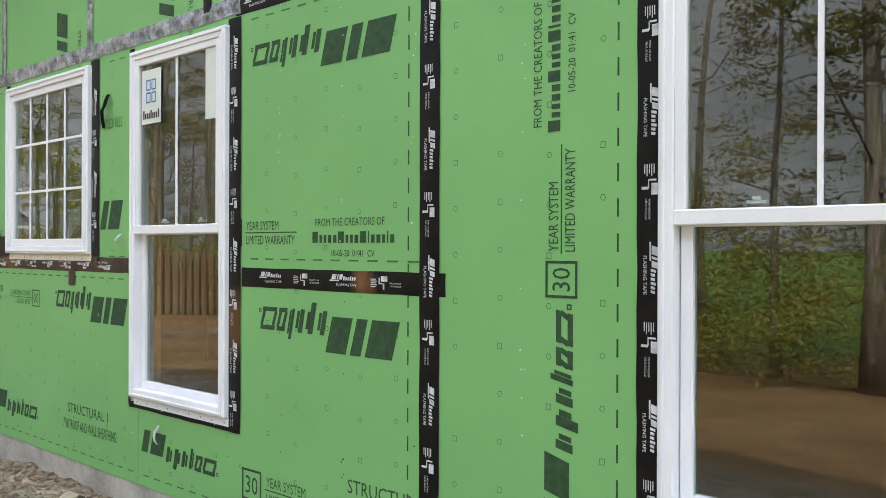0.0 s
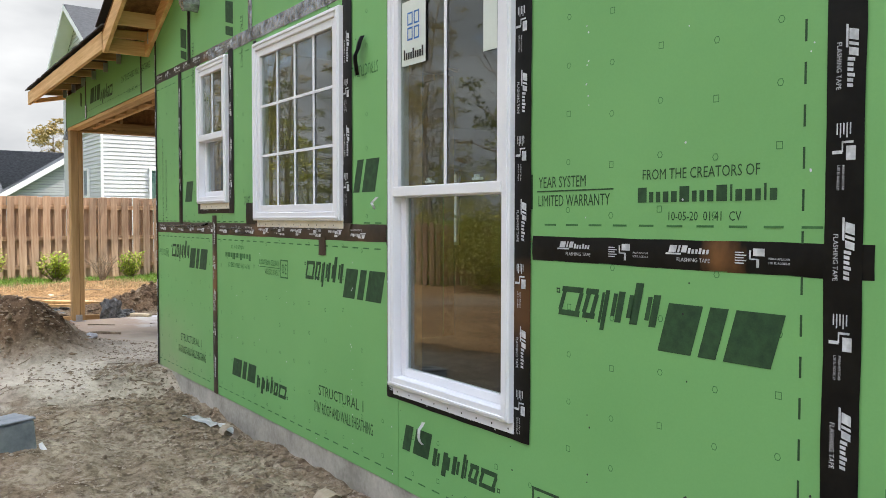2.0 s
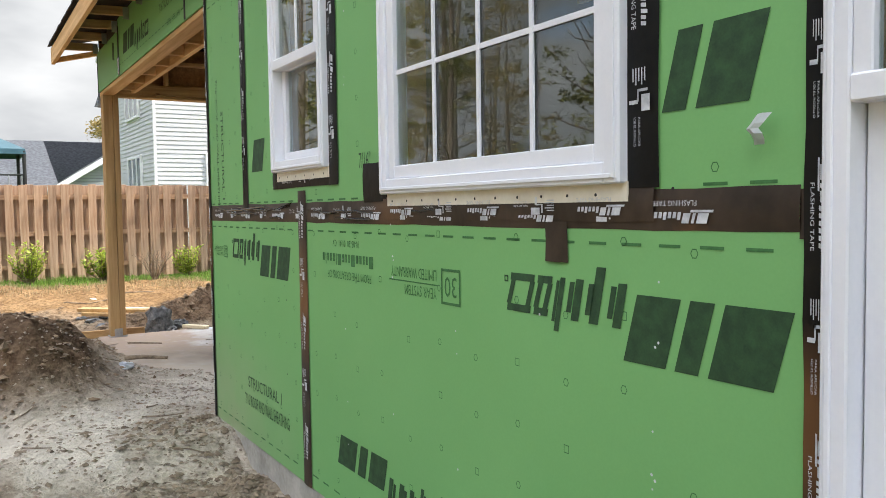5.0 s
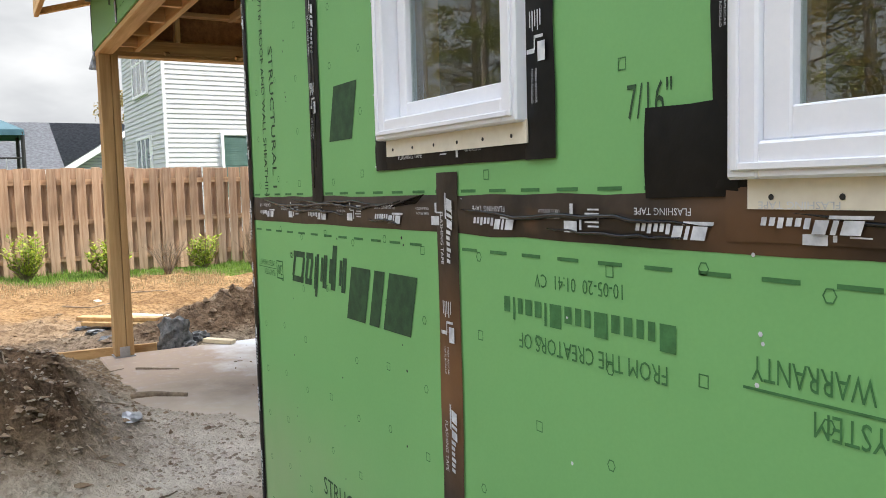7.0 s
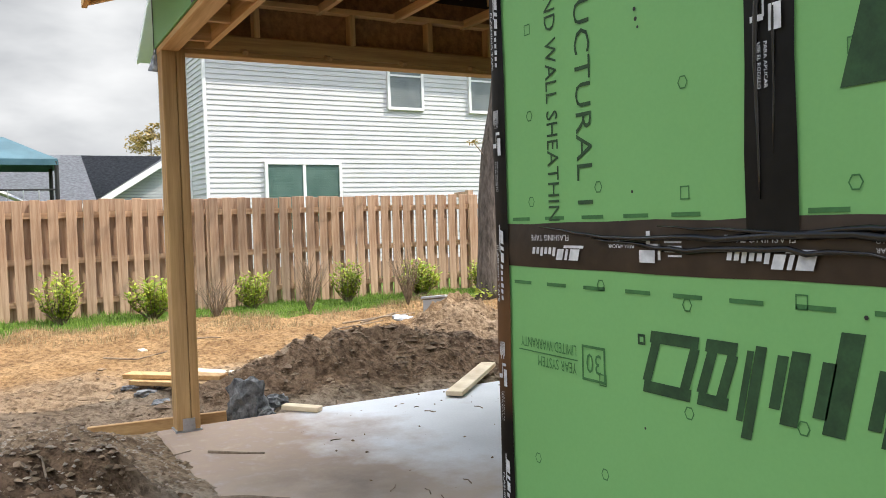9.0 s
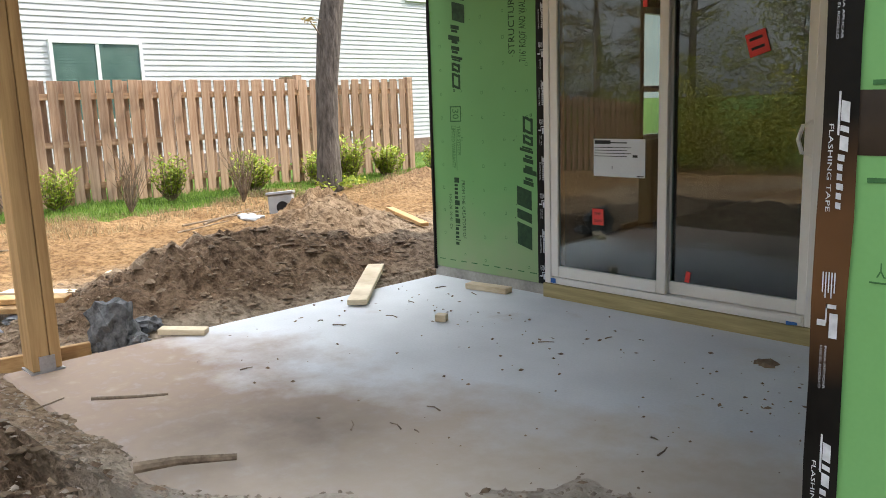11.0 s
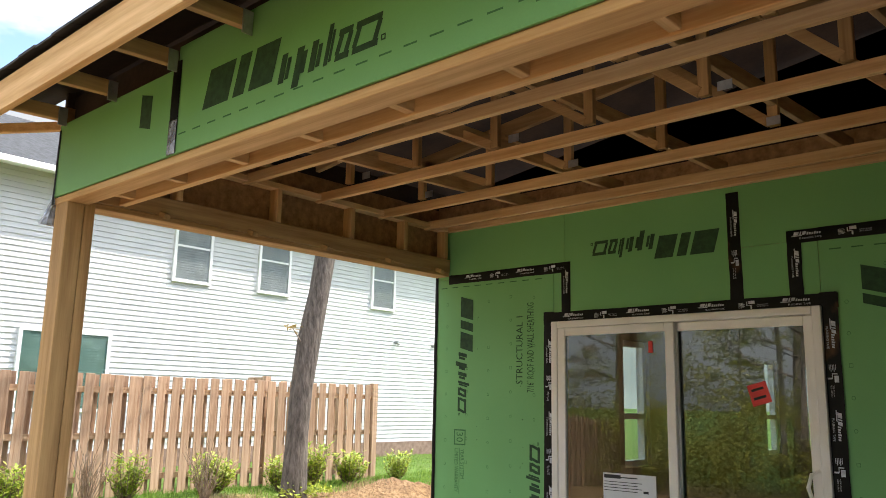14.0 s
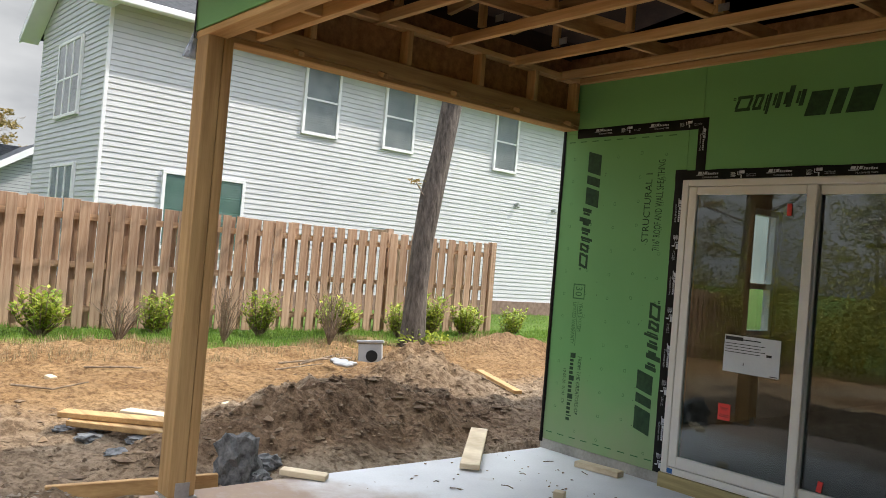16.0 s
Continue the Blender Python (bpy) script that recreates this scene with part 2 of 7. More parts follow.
PICKET = mat("cedar_picket", (0.27, 0.155, 0.09), (0.49, 0.335, 0.225), 2.2, 0.82, 0.3, 12, stretch=(9, 9, 0.6), spread=0.13, depth=0.005)
PICKET_BACK = mat("cedar_rail", (0.38, 0.22, 0.12), (0.58, 0.38, 0.23), 2.2, 0.82, 0.3, 12, stretch=(9, 0.6, 9), spread=0.10, depth=0.005)
OLD_FENCE = mat("old_fence_wood", (0.17, 0.12, 0.08), (0.34, 0.25, 0.17), 2.2, 0.85, 0.3, 12, stretch=(9, 9, 0.6), spread=0.15)
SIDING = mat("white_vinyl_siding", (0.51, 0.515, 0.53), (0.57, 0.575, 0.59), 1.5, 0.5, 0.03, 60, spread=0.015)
GREY_SIDING = mat("grey_siding", (0.36, 0.37, 0.40), (0.44, 0.45, 0.48), 1.5, 0.6, 0.05, 60)
TRIM = mat("white_trim", (0.76, 0.765, 0.78), (0.84, 0.84, 0.85), 2, 0.5, 0.02)
SHINGLE = mat("dark_shingles", (0.12, 0.127, 0.142), (0.23, 0.24, 0.265), 9, 0.9, 0.5, 42)
DARK_SHINGLE = mat("charcoal_shingles", (0.018, 0.020, 0.024), (0.045, 0.048, 0.056), 9, 0.9, 0.5, 42)
BLIND = mat("white_blind", (0.22, 0.235, 0.25), (0.32, 0.335, 0.35), 3, 0.6, 0.0)
SHADED = mat("green_blind", (0.11, 0.20, 0.175), (0.19, 0.29, 0.255), 3, 0.6, 0.0)
BRICK = mat("brown_brick", (0.17, 0.11, 0.085), (0.29, 0.20, 0.155), 9, 0.85, 0.3)
BARK = mat("grey_brown_bark", (0.13, 0.10, 0.078), (0.38, 0.31, 0.25), 7, 0.95, 1.0, 26, stretch=(3, 3, 0.7), depth=0.03)
PALE_BARK = mat("pale_bark", (0.16, 0.13, 0.10), (0.40, 0.35, 0.29), 7, 0.95, 0.9, 26, stretch=(3, 3, 0.7), depth=0.03)
PINE_LEAF = leaf_mat("pine_foliage", (0.09, 0.10, 0.025), (0.30, 0.28, 0.08))
BROWN_LEAF = leaf_mat("autumn_foliage", (0.16, 0.13, 0.045), (0.42, 0.30, 0.11))
SHRUB_LEAF = leaf_mat("laurel_leaves", (0.15, 0.25, 0.02), (0.52, 0.56, 0.09))
BRUSH_LEAF = leaf_mat("undergrowth_leaves", (0.15, 0.16, 0.03), (0.50, 0.45, 0.09))
GRASS = leaf_mat("grass_blades", (0.10, 0.20, 0.025), (0.24, 0.36, 0.06))
STRAW = leaf_mat("dry_grass", (0.22, 0.16, 0.085), (0.46, 0.36, 0.20))
CLOD = mat("dirt_clods", (0.11, 0.072, 0.043), (0.29, 0.205, 0.13), 9, 0.95, 0.6, 50)
TRUNK = mat("dark_grey_bark", (0.045, 0.036, 0.03), (0.16, 0.135, 0.115), 7, 0.95, 1.0, 26, stretch=(3, 3, 0.7), depth=0.03)
CRUMB = mat("soil_crumbs", (0.20, 0.155, 0.11), (0.40, 0.33, 0.26), 9, 0.95, 0.5, 50)
RUBBLE = mat("grey_rubble", (0.065, 0.067, 0.07), (0.235, 0.24, 0.245), 22, 0.95, 1.0, 70)
GREYBOX = mat("grey_plastic", (0.27, 0.28, 0.29), (0.37, 0.38, 0.39), 4, 0.5, 0.05)
BOX_GREY = mat("blue_grey_metal", (0.16, 0.18, 0.21), (0.30, 0.33, 0.37), 6, 0.45, 0.2, 40, metal=0.35)
# for flat discs: the shade inside openings put into a black colour
DARK = mat("hole_black", (0.006, 0.006, 0.006), (0.012, 0.012, 0.012), 4, 0.9, 0.0)
PAPER = mat("white_paper", (0.66, 0.67, 0.68), (0.74, 0.75, 0.76), 3, 0.6, 0.05)
RED = mat("red_sticker", (0.72, 0.035, 0.03), (0.86, 0.06, 0.05), 8, 0.45, 0.0)
BLUE = mat("blue_painters_tape", (0.03, 0.13, 0.42), (0.05, 0.20, 0.55), 8, 0.5, 0.1)
BLACK = mat("black_ink", (0.01, 0.01, 0.01), (0.025, 0.025, 0.025), 8, 0.7, 0.0)
TEAL = mat("teal_canopy", (0.02, 0.075, 0.10), (0.045, 0.12, 0.155), 3, 0.6, 0.1)
STEEL = mat("galvanized_steel", (0.35, 0.36, 0.38), (0.55, 0.56, 0.58), 9, 0.4, 0.1, metal=0.8)
# low tones: the dimness of the unlit room is put into these colours
ROOM_WALL = mat("dim_room_wall", (0.07, 0.068, 0.062), (0.12, 0.115, 0.105), 2, 0.9, 0.1)
ROOM_FLOOR = mat("dim_room_floor", (0.045, 0.045, 0.045), (0.08, 0.079, 0.076), 2, 0.8, 0.1)
STICKER = mat("window_sticker", (0.62, 0.68, 0.64), (0.70, 0.76, 0.72), 3, 0.5, 0.0)
TWIG = mat("dry_twig", (0.10, 0.07, 0.045), (0.30, 0.23, 0.16), 12, 0.9, 0.3)
PALE_PIPE = mat("tan_pipe", (0.30, 0.24, 0.17), (0.46, 0.38, 0.29), 5, 0.5, 0.05)


def ground_mat():
    """Trodden grey-tan soil, darker dug earth on the heaps, orange sand beyond the porch, and turf along the fence."""
    m = bpy.data.materials.new("bare_soil")
    m.use_nodes = True
    n, l = m.node_tree.nodes, m.node_tree.links
    b = n["Principled BSDF"]
    geo = n.new("ShaderNodeNewGeometry")
    att = n.new("ShaderNodeVertexColor")
    att.layer_name = "soil"
    sep = n.new("ShaderNodeSeparateColor")
    l.new(att.outputs["Color"], sep.inputs["Color"])

    def noise_tex(scale, detail=6):
        x = n.new("ShaderNodeTexNoise")
        x.inputs["Scale"].default_value, x.inputs["Detail"].default_value, x.inputs["Roughness"].default_value = scale, detail, 0.62
        l.new(geo.outputs["Position"], x.inputs["Vector"])
        return x.outputs["Fac"]

    def ramp2(fac, lo, hi, a, c):
        r = n.new("ShaderNodeValToRGB")
        r.color_ramp.elements[0].position, r.color_ramp.elements[1].position = lo, hi
        r.color_ramp.elements[0].color, r.color_ramp.elements[1].color = (*a, 1), (*c, 1)
        l.new(fac, r.inputs["Fac"])
        return r.outputs["Color"]

    def over(fac, a, c):
        x = n.new("ShaderNodeMixRGB")
        l.new(fac, x.inputs["Fac"])
        l.new(a, x.inputs["Color1"])
        l.new(c, x.inputs["Color2"])
        return x.outputs["Color"]

    broad, mid, fine = noise_tex(0.9), noise_tex(5.0), noise_tex(45.0, 8)
    tan = over(fine, ramp2(mid, 0.3, 0.7, (0.125, 0.090, 0.058), (0.50, 0.42, 0.315)), ramp2(broad, 0.35, 0.65, (0.20, 0.15, 0.10), (0.57, 0.495, 0.385)))
    earth = over(fine, ramp2(mid, 0.3, 0.7, (0.090, 0.056, 0.034), (0.24, 0.157, 0.095)), ramp2(broad, 0.35, 0.65, (0.15, 0.096, 0.059), (0.31, 0.212, 0.134)))
    sand = over(fine, ramp2(mid, 0.3, 0.7, (0.13, 0.070, 0.031), (0.39, 0.24, 0.110)), ramp2(broad, 0.35, 0.65, (0.22, 0.125, 0.054), (0.41, 0.27, 0.140)))
    turf = over(fine, ramp2(mid, 0.3, 0.7, (0.06, 0.12, 0.02), (0.13, 0.22, 0.04)), ramp2(broad, 0.35, 0.65, (0.10, 0.19, 0.03), (0.19, 0.25, 0.07)))
    clay = over(fine, ramp2(mid, 0.3, 0.7, (0.50, 0.435, 0.35), (0.72, 0.65, 0.555)), ramp2(broad, 0.35, 0.65, (0.57, 0.50, 0.41), (0.74, 0.68, 0.59)))
    tan = over(att.outputs["Alpha"], tan, clay)
    col = over(sep.outputs[1], tan, sand)
    col = over(sep.outputs[0], col, earth)
    col = over(sep.outputs[2], col, turf)
    # noise darkens the colour: clumps of loose soil, and shade in their crevices
    crumbs = n.new("ShaderNodeMixRGB")
    crumbs.blend_type = "MULTIPLY"
    crust = n.new("ShaderNodeMapRange")
    crust.inputs["To Min"].default_value, crust.inputs["To Max"].default_value = 1.0, 0.2
    l.new(att.outputs["Alpha"], crust.inputs["Value"])
    l.new(crust.outputs["Result"], crumbs.inputs["Fac"])
    l.new(col, crumbs.inputs["Color1"])
    l.new(ramp2(noise_tex(19.0, 12), 0.38, 0.56, (0.50, 0.46, 0.42), (1.0, 1.0, 1.0)), crumbs.inputs["Color2"])
    l.new(crumbs.outputs["Color"], b.inputs["Base Color"])
    b.inputs["Roughness"].default_value, b.inputs["Specular IOR Level"].default_value = 0.95, 0.15
    sm = n.new("ShaderNodeMath")
    sm.operation = "MULTIPLY_ADD"
    l.new(fine, sm.inputs[0])
    sm.inputs[1].default_value = 0.3
    l.new(noise_tex(14.0, 12), sm.inputs[2])
    bp = n.new("ShaderNodeBump")
    bp.inputs["Strength"].default_value, bp.inputs["Distance"].default_value = 1.0, 0.05
    l.new(sm.outputs[0], bp.inputs["Height"])
    l.new(bp.outputs["Normal"], b.inputs["Normal"])
    return m


def slab_mat():
    """Pale grey concrete with reddish and tan mud stains that thicken where soil was trodden in, and one dark wet patch."""
    m = mat("patio_concrete", (0.54, 0.555, 0.57), (0.70, 0.715, 0.73), 1.6, 0.85, 0.12, 70, low=0.25, high=0.75)
    n, l = m.node_tree.nodes, m.node_tree.links
    b = n["Principled BSDF"]
    geo, sep = n.new("ShaderNodeNewGeometry"), n.new("ShaderNodeSeparateXYZ")
    l.new(geo.outputs["Position"], sep.inputs[0])

    def noise_tex(scale, detail):
        x = n.new("ShaderNodeTexNoise")
        x.inputs["Scale"].default_value, x.inputs["Detail"].default_value, x.inputs["Roughness"].default_value = scale, detail, 0.6
        l.new(geo.outputs["Position"], x.inputs["Vector"])
        return x.outputs["Fac"]

    def span(value, a, c, lo, hi):
        x = n.new("ShaderNodeMapRange")
        x.inputs["From Min"].default_value, x.inputs["From Max"].default_value = a, c
        x.inputs["To Min"].default_value, x.inputs["To Max"].default_value = lo, hi
        l.new(value, x.inputs["Value"])
        return x.outputs["Result"]

    def math2(op, a, c):
        x = n.new("ShaderNodeMath")
        x.operation, x.use_clamp = op, True
        for i, q in enumerate((a, c)):
            if isinstance(q, float):
                x.inputs[i].default_value = q
            else:
                l.new(q, x.inputs[i])
        return x.outputs[0]

    def over(fac, a, c):
        x = n.new("ShaderNodeMixRGB")
        l.new(fac, x.inputs["Fac"])
        for i, q in (("Color1", a), ("Color2", c)):
            if isinstance(q, tuple):
                x.inputs[i].default_value = q
            else:
                l.new(q, x.inputs[i])
        return x.outputs["Color"]

    grain, cloudy = noise_tex(9.0, 8), noise_tex(1.3, 7)
    across = n.new("ShaderNodeMath")
    across.operation = "SUBTRACT"
    l.new(sep.outputs["Y"], across.inputs[0])
    l.new(span(sep.outputs["X"], -11.9, -9.7, 0.0, 0.75), across.inputs[1])
    film = span(math2("ADD", span(cloudy, 0.33, 0.67, 0.15, 0.85), span(across.outputs[0], 3.75, 2.55, -0.32, 0.85)), 0.40, 0.95, 0.0, 1.0)
    film = math2("MULTIPLY", film, span(grain, 0.25, 0.6, 0.7, 1.0))
    mud = over(span(sep.outputs["X"], -10.2, -11.9, 0.0, 1.0), (0.55, 0.475, 0.38, 1), (0.29, 0.185, 0.12, 1))
    mud = over(span(grain, 0.45, 0.75, 0.0, 0.6), mud, (0.50, 0.44, 0.36, 1))
    col = over(film, b.inputs["Base Color"].links[0].from_socket, mud)
    spot = n.new("ShaderNodeVectorMath")
    spot.operation = "DISTANCE"
    l.new(geo.outputs["Position"], spot.inputs[0])
    spot.inputs[1].default_value = (-11.35, 2.75, 0.0)
    wet = math2("MULTIPLY", span(spot.outputs["Value"], 0.75, 0.1, 0.0, 1.0), span(cloudy, 0.35, 0.65, 0.2, 1.0))
    col = over(wet, col, (0.15, 0.115, 0.09, 1))
    l.new(col, b.inputs["Base Color"])
    return m


SOIL, SLAB = ground_mat(), slab_mat()


# ---- mesh helpers ----
def to_mesh(name, bm, material):
    me = bpy.data.meshes.new(name)
    bm.to_mesh(me)
    bm.free()
    me.materials.append(material)
    return me


def part(name, bm, material, parent=None, label=""):
    ob = new(name, to_mesh(name, bm, material))
    ob.parent = parent
    return tagged(ob, label)


def group_thing(name, label, category, group="", kind="", at=(0, 0, 0)):
    ob = new(name)
    ob.location = at
    return tagged(ob, label, category, group, kind)


def box(bm, x0, x1, y0, y1, z0, z1, bevel=0.0):
    x0, x1 = min(x0, x1), max(x0, x1)
    y0, y1 = min(y0, y1), max(y0, y1)
    z0, z1 = min(z0, z1), max(z0, z1)
    vs = [bm.verts.new(p) for p in ((x0, y0, z0), (x1, y0, z0), (x1, y1, z0), (x0, y1, z0), (x0, y0, z1), (x1, y0, z1), (x1, y1, z1), (x0, y1, z1))]
    fs = [bm.faces.new([vs[i] for i in f]) for f in ((3, 2, 1, 0), (4, 5, 6, 7), (0, 1, 5, 4), (1, 2, 6, 5), (2, 3, 7, 6), (3, 0, 4, 7))]
    if bevel:
        bmesh.ops.bevel(bm, geom=list({e for f in fs for e in f.edges}), offset=bevel, segments=1, affect="EDGES")
    return vs


def boxed(*a, bevel=0.0):
    bm = bmesh.new()
    box(bm, *a, bevel=bevel)
    return bm


def beam(bm, p, q, w, d, up=(0, 0, 1), bevel=0.0):
    """A board from p to q, w wide across up, d deep along up."""
    p, q, up = Vector(p), Vector(q), Vector(up)
    ax = (q - p).normalized()
    side = ax.cross(up).normalized()
    up = side.cross(ax)
    vs = [bm.verts.new(c + side * (sx * w / 2) + up * (sz * d / 2)) for c in (p, q) for sx, sz in ((-1, -1), (1, -1), (1, 1), (-1, 1))]
    fs = [bm.faces.new([vs[i] for i in f]) for f in ((0, 1, 2, 3), (7, 6, 5, 4), (4, 5, 1, 0), (5, 6, 2, 1), (6, 7, 3, 2), (7, 4, 0, 3))]
    if bevel:
        bmesh.ops.bevel(bm, geom=list({e for f in fs for e in f.edges}), offset=bevel, segments=1, affect="EDGES")


def board(p, q, w, d, up=(0, 0, 1), bevel=0.003):
    bm = bmesh.new()
    beam(bm, p, q, w, d, up, bevel)
    bmesh.ops.recalc_face_normals(bm, faces=bm.faces)
    return bm


def tube(bm, points, radii, sides=8, wob=0.0, cap=True):
    rings, rnd = [], random.Random(len(points) * 7 + sides)
    for i, p in enumerate(points):
        a, c = points[max(i - 1, 0)], points[min(i + 1, len(points) - 1)]
        ax = (Vector(c) - Vector(a)).normalized()
        s = ax.orthogonal().normalized() if abs(ax.z) < 0.9 else Vector((1, 0, 0))
        s = (s - ax * s.dot(ax)).normalized()
        u = ax.cross(s)
        rings.append([bm.verts.new(Vector(p) + (s * math.cos(t) + u * math.sin(t)) * radii[i] * (1 + rnd.uniform(-wob, wob))) for t in (2 * math.pi * k / sides for k in range(sides))])
    for a, c in zip(rings, rings[1:]):
        for k in range(sides):
            bm.faces.new((a[k], a[(k + 1) % sides], c[(k + 1) % sides], c[k]))
    if cap:
        bm.faces.new(rings[0][::-1])
        bm.faces.new(rings[-1])


def flat(name, verts, faces, material, parent, label=""):
    me = bpy.data.meshes.new(name)
    me.from_pydata(verts, [], faces)
    me.materials.append(material)
    ob = new(name, me)
    ob.parent = parent
    return tagged(ob, label)


class Print:
    """Flat lettering and marks laid on a wall: u to the right, v up."""

    def __init__(self, origin, u, v):
        self.o, self.u, self.v, self.verts, self.faces = Vector(origin), Vector(u), Vector(v), [], []

    def poly(self, pts):
        k = len(self.verts)
        self.verts += [self.o + self.u * a + self.v * b for a, b in pts]
        self.faces.append(list(range(k, k + len(pts))))

    def bar(self, a0, b0, a1, b1, slant=0.0):
        h = (b1 - b0) * slant
        self.poly([(a0, b0), (a1, b0), (a1 + h, b1), (a0 + h, b1)])

    def ring(self, a0, b0, a1, b1, w, slant=0.0):
        self.bar(a0, b0, a1, b0 + w, slant)
        s = (b1 - b0) * slant
        self.bar(a0 + s - w * slant, b1 - w, a1 + s - w * slant, b1, slant)
        self.poly([(a0, b0 + w), (a0 + w, b0 + w), (a0 + w + s, b1 - w), (a0 + s, b1 - w)])
        self.poly([(a1 - w, b0 + w), (a1, b0 + w), (a1 + s, b1 - w), (a1 - w + s, b1 - w)])

    def text(self, body, a0, b0, a1, b1):
        vs, fs, w, h = letters(body)
        k = len(self.verts)
        sa, sb = (a1 - a0) / w, (b1 - b0) / h
        self.verts += [self.o + self.u * (a0 + x * sa) + self.v * (b0 + y * sb) for x, y in vs]
        self.faces += [[i + k for i in f] for f in fs]

    def logo(self, a0, b0, w, h, upto=1.0, start=0.0):
        """The maker's mark as plain slanted blocks: three tall, six low, one dot."""
        x, s = a0, w / 1.0
        for bw in (0.170, 0.070, 0.140):
            if start <= (x - a0) / w and (x - a0) / w + bw <= upto:
                self.bar(x, b0 + h * 0.26, x + bw * s, b0 + h, 0.28)
            x += (bw + 0.028) * s
        x += 0.005 * s
        for i, bw in enumerate((0.06, 0.07, 0.06, 0.04, 0.065, 0.115)):
            if start <= (x - a0) / w and (x - a0) / w + bw <= upto:
                lo = 0.0 if i == 1 else 0.16
                hi = 0.82 if i == 3 else 0.66
                if i in (4, 5):
                    self.ring(x, b0 + h * lo, x + bw * s, b0 + h * hi, 0.022 * s, 0.22)
                else:
                    self.bar(x, b0 + h * lo, x + bw * s * 0.52, b0 + h * hi, 0.22)
                    self.bar(x + bw * s * 0.62, b0 + h * 0.2, x + bw * s * 0.95, b0 + h * hi * 0.86, 0.22)
            x += (bw + 0.016) * s
        if upto >= 1:
            self.ring(x, b0 + h * 0.2, x + 0.02 * s, b0 + h * 0.2 + 0.02 * s, 0.005 * s)

    def done(self, name, material, parent, label=""):
        if self.faces:
            return flat(name, self.verts, self.faces, material, parent, label)


LETTERS = {}


def letters(body):
    if body not in LETTERS:
        cu = bpy.data.curves.new("lettering", "FONT")
        cu.body, cu.resolution_u = body, 2
        ob = bpy.data.objects.new("lettering", cu)
        scene.collection.objects.link(ob)
        me = bpy.data.meshes.new_from_object(ob.evaluated_get(bpy.context.evaluated_depsgraph_get()))
        vs = [(v.co.x, v.co.y) for v in me.vertices]
        fs = [list(p.vertices) for p in me.polygons]
        x0, y0 = min(v[0] for v in vs), min(v[1] for v in vs)
        vs = [(x - x0, y - y0) for x, y in vs]
        LETTERS[body] = (vs, fs, max(v[0] for v in vs), max(v[1] for v in vs))
        bpy.data.objects.remove(ob)
        bpy.data.meshes.remove(me)
        bpy.data.curves.remove(cu)
    return LETTERS[body]


# ---- ground ----
def bell(x, y, cx, cy, rx, ry, turn=0.0):
    c, s = math.cos(turn), math.sin(turn)
    dx, dy = x - cx, y - cy
    a, b = (dx * c + dy * s) / rx, (-dx * s + dy * c) / ry
    return math.exp(-(a * a + b * b) * 1.4)


def smooth(a, b, x):
    t = min(max((x - a) / (b - a), 0), 1)
    return t * t * (3 - 2 * t)


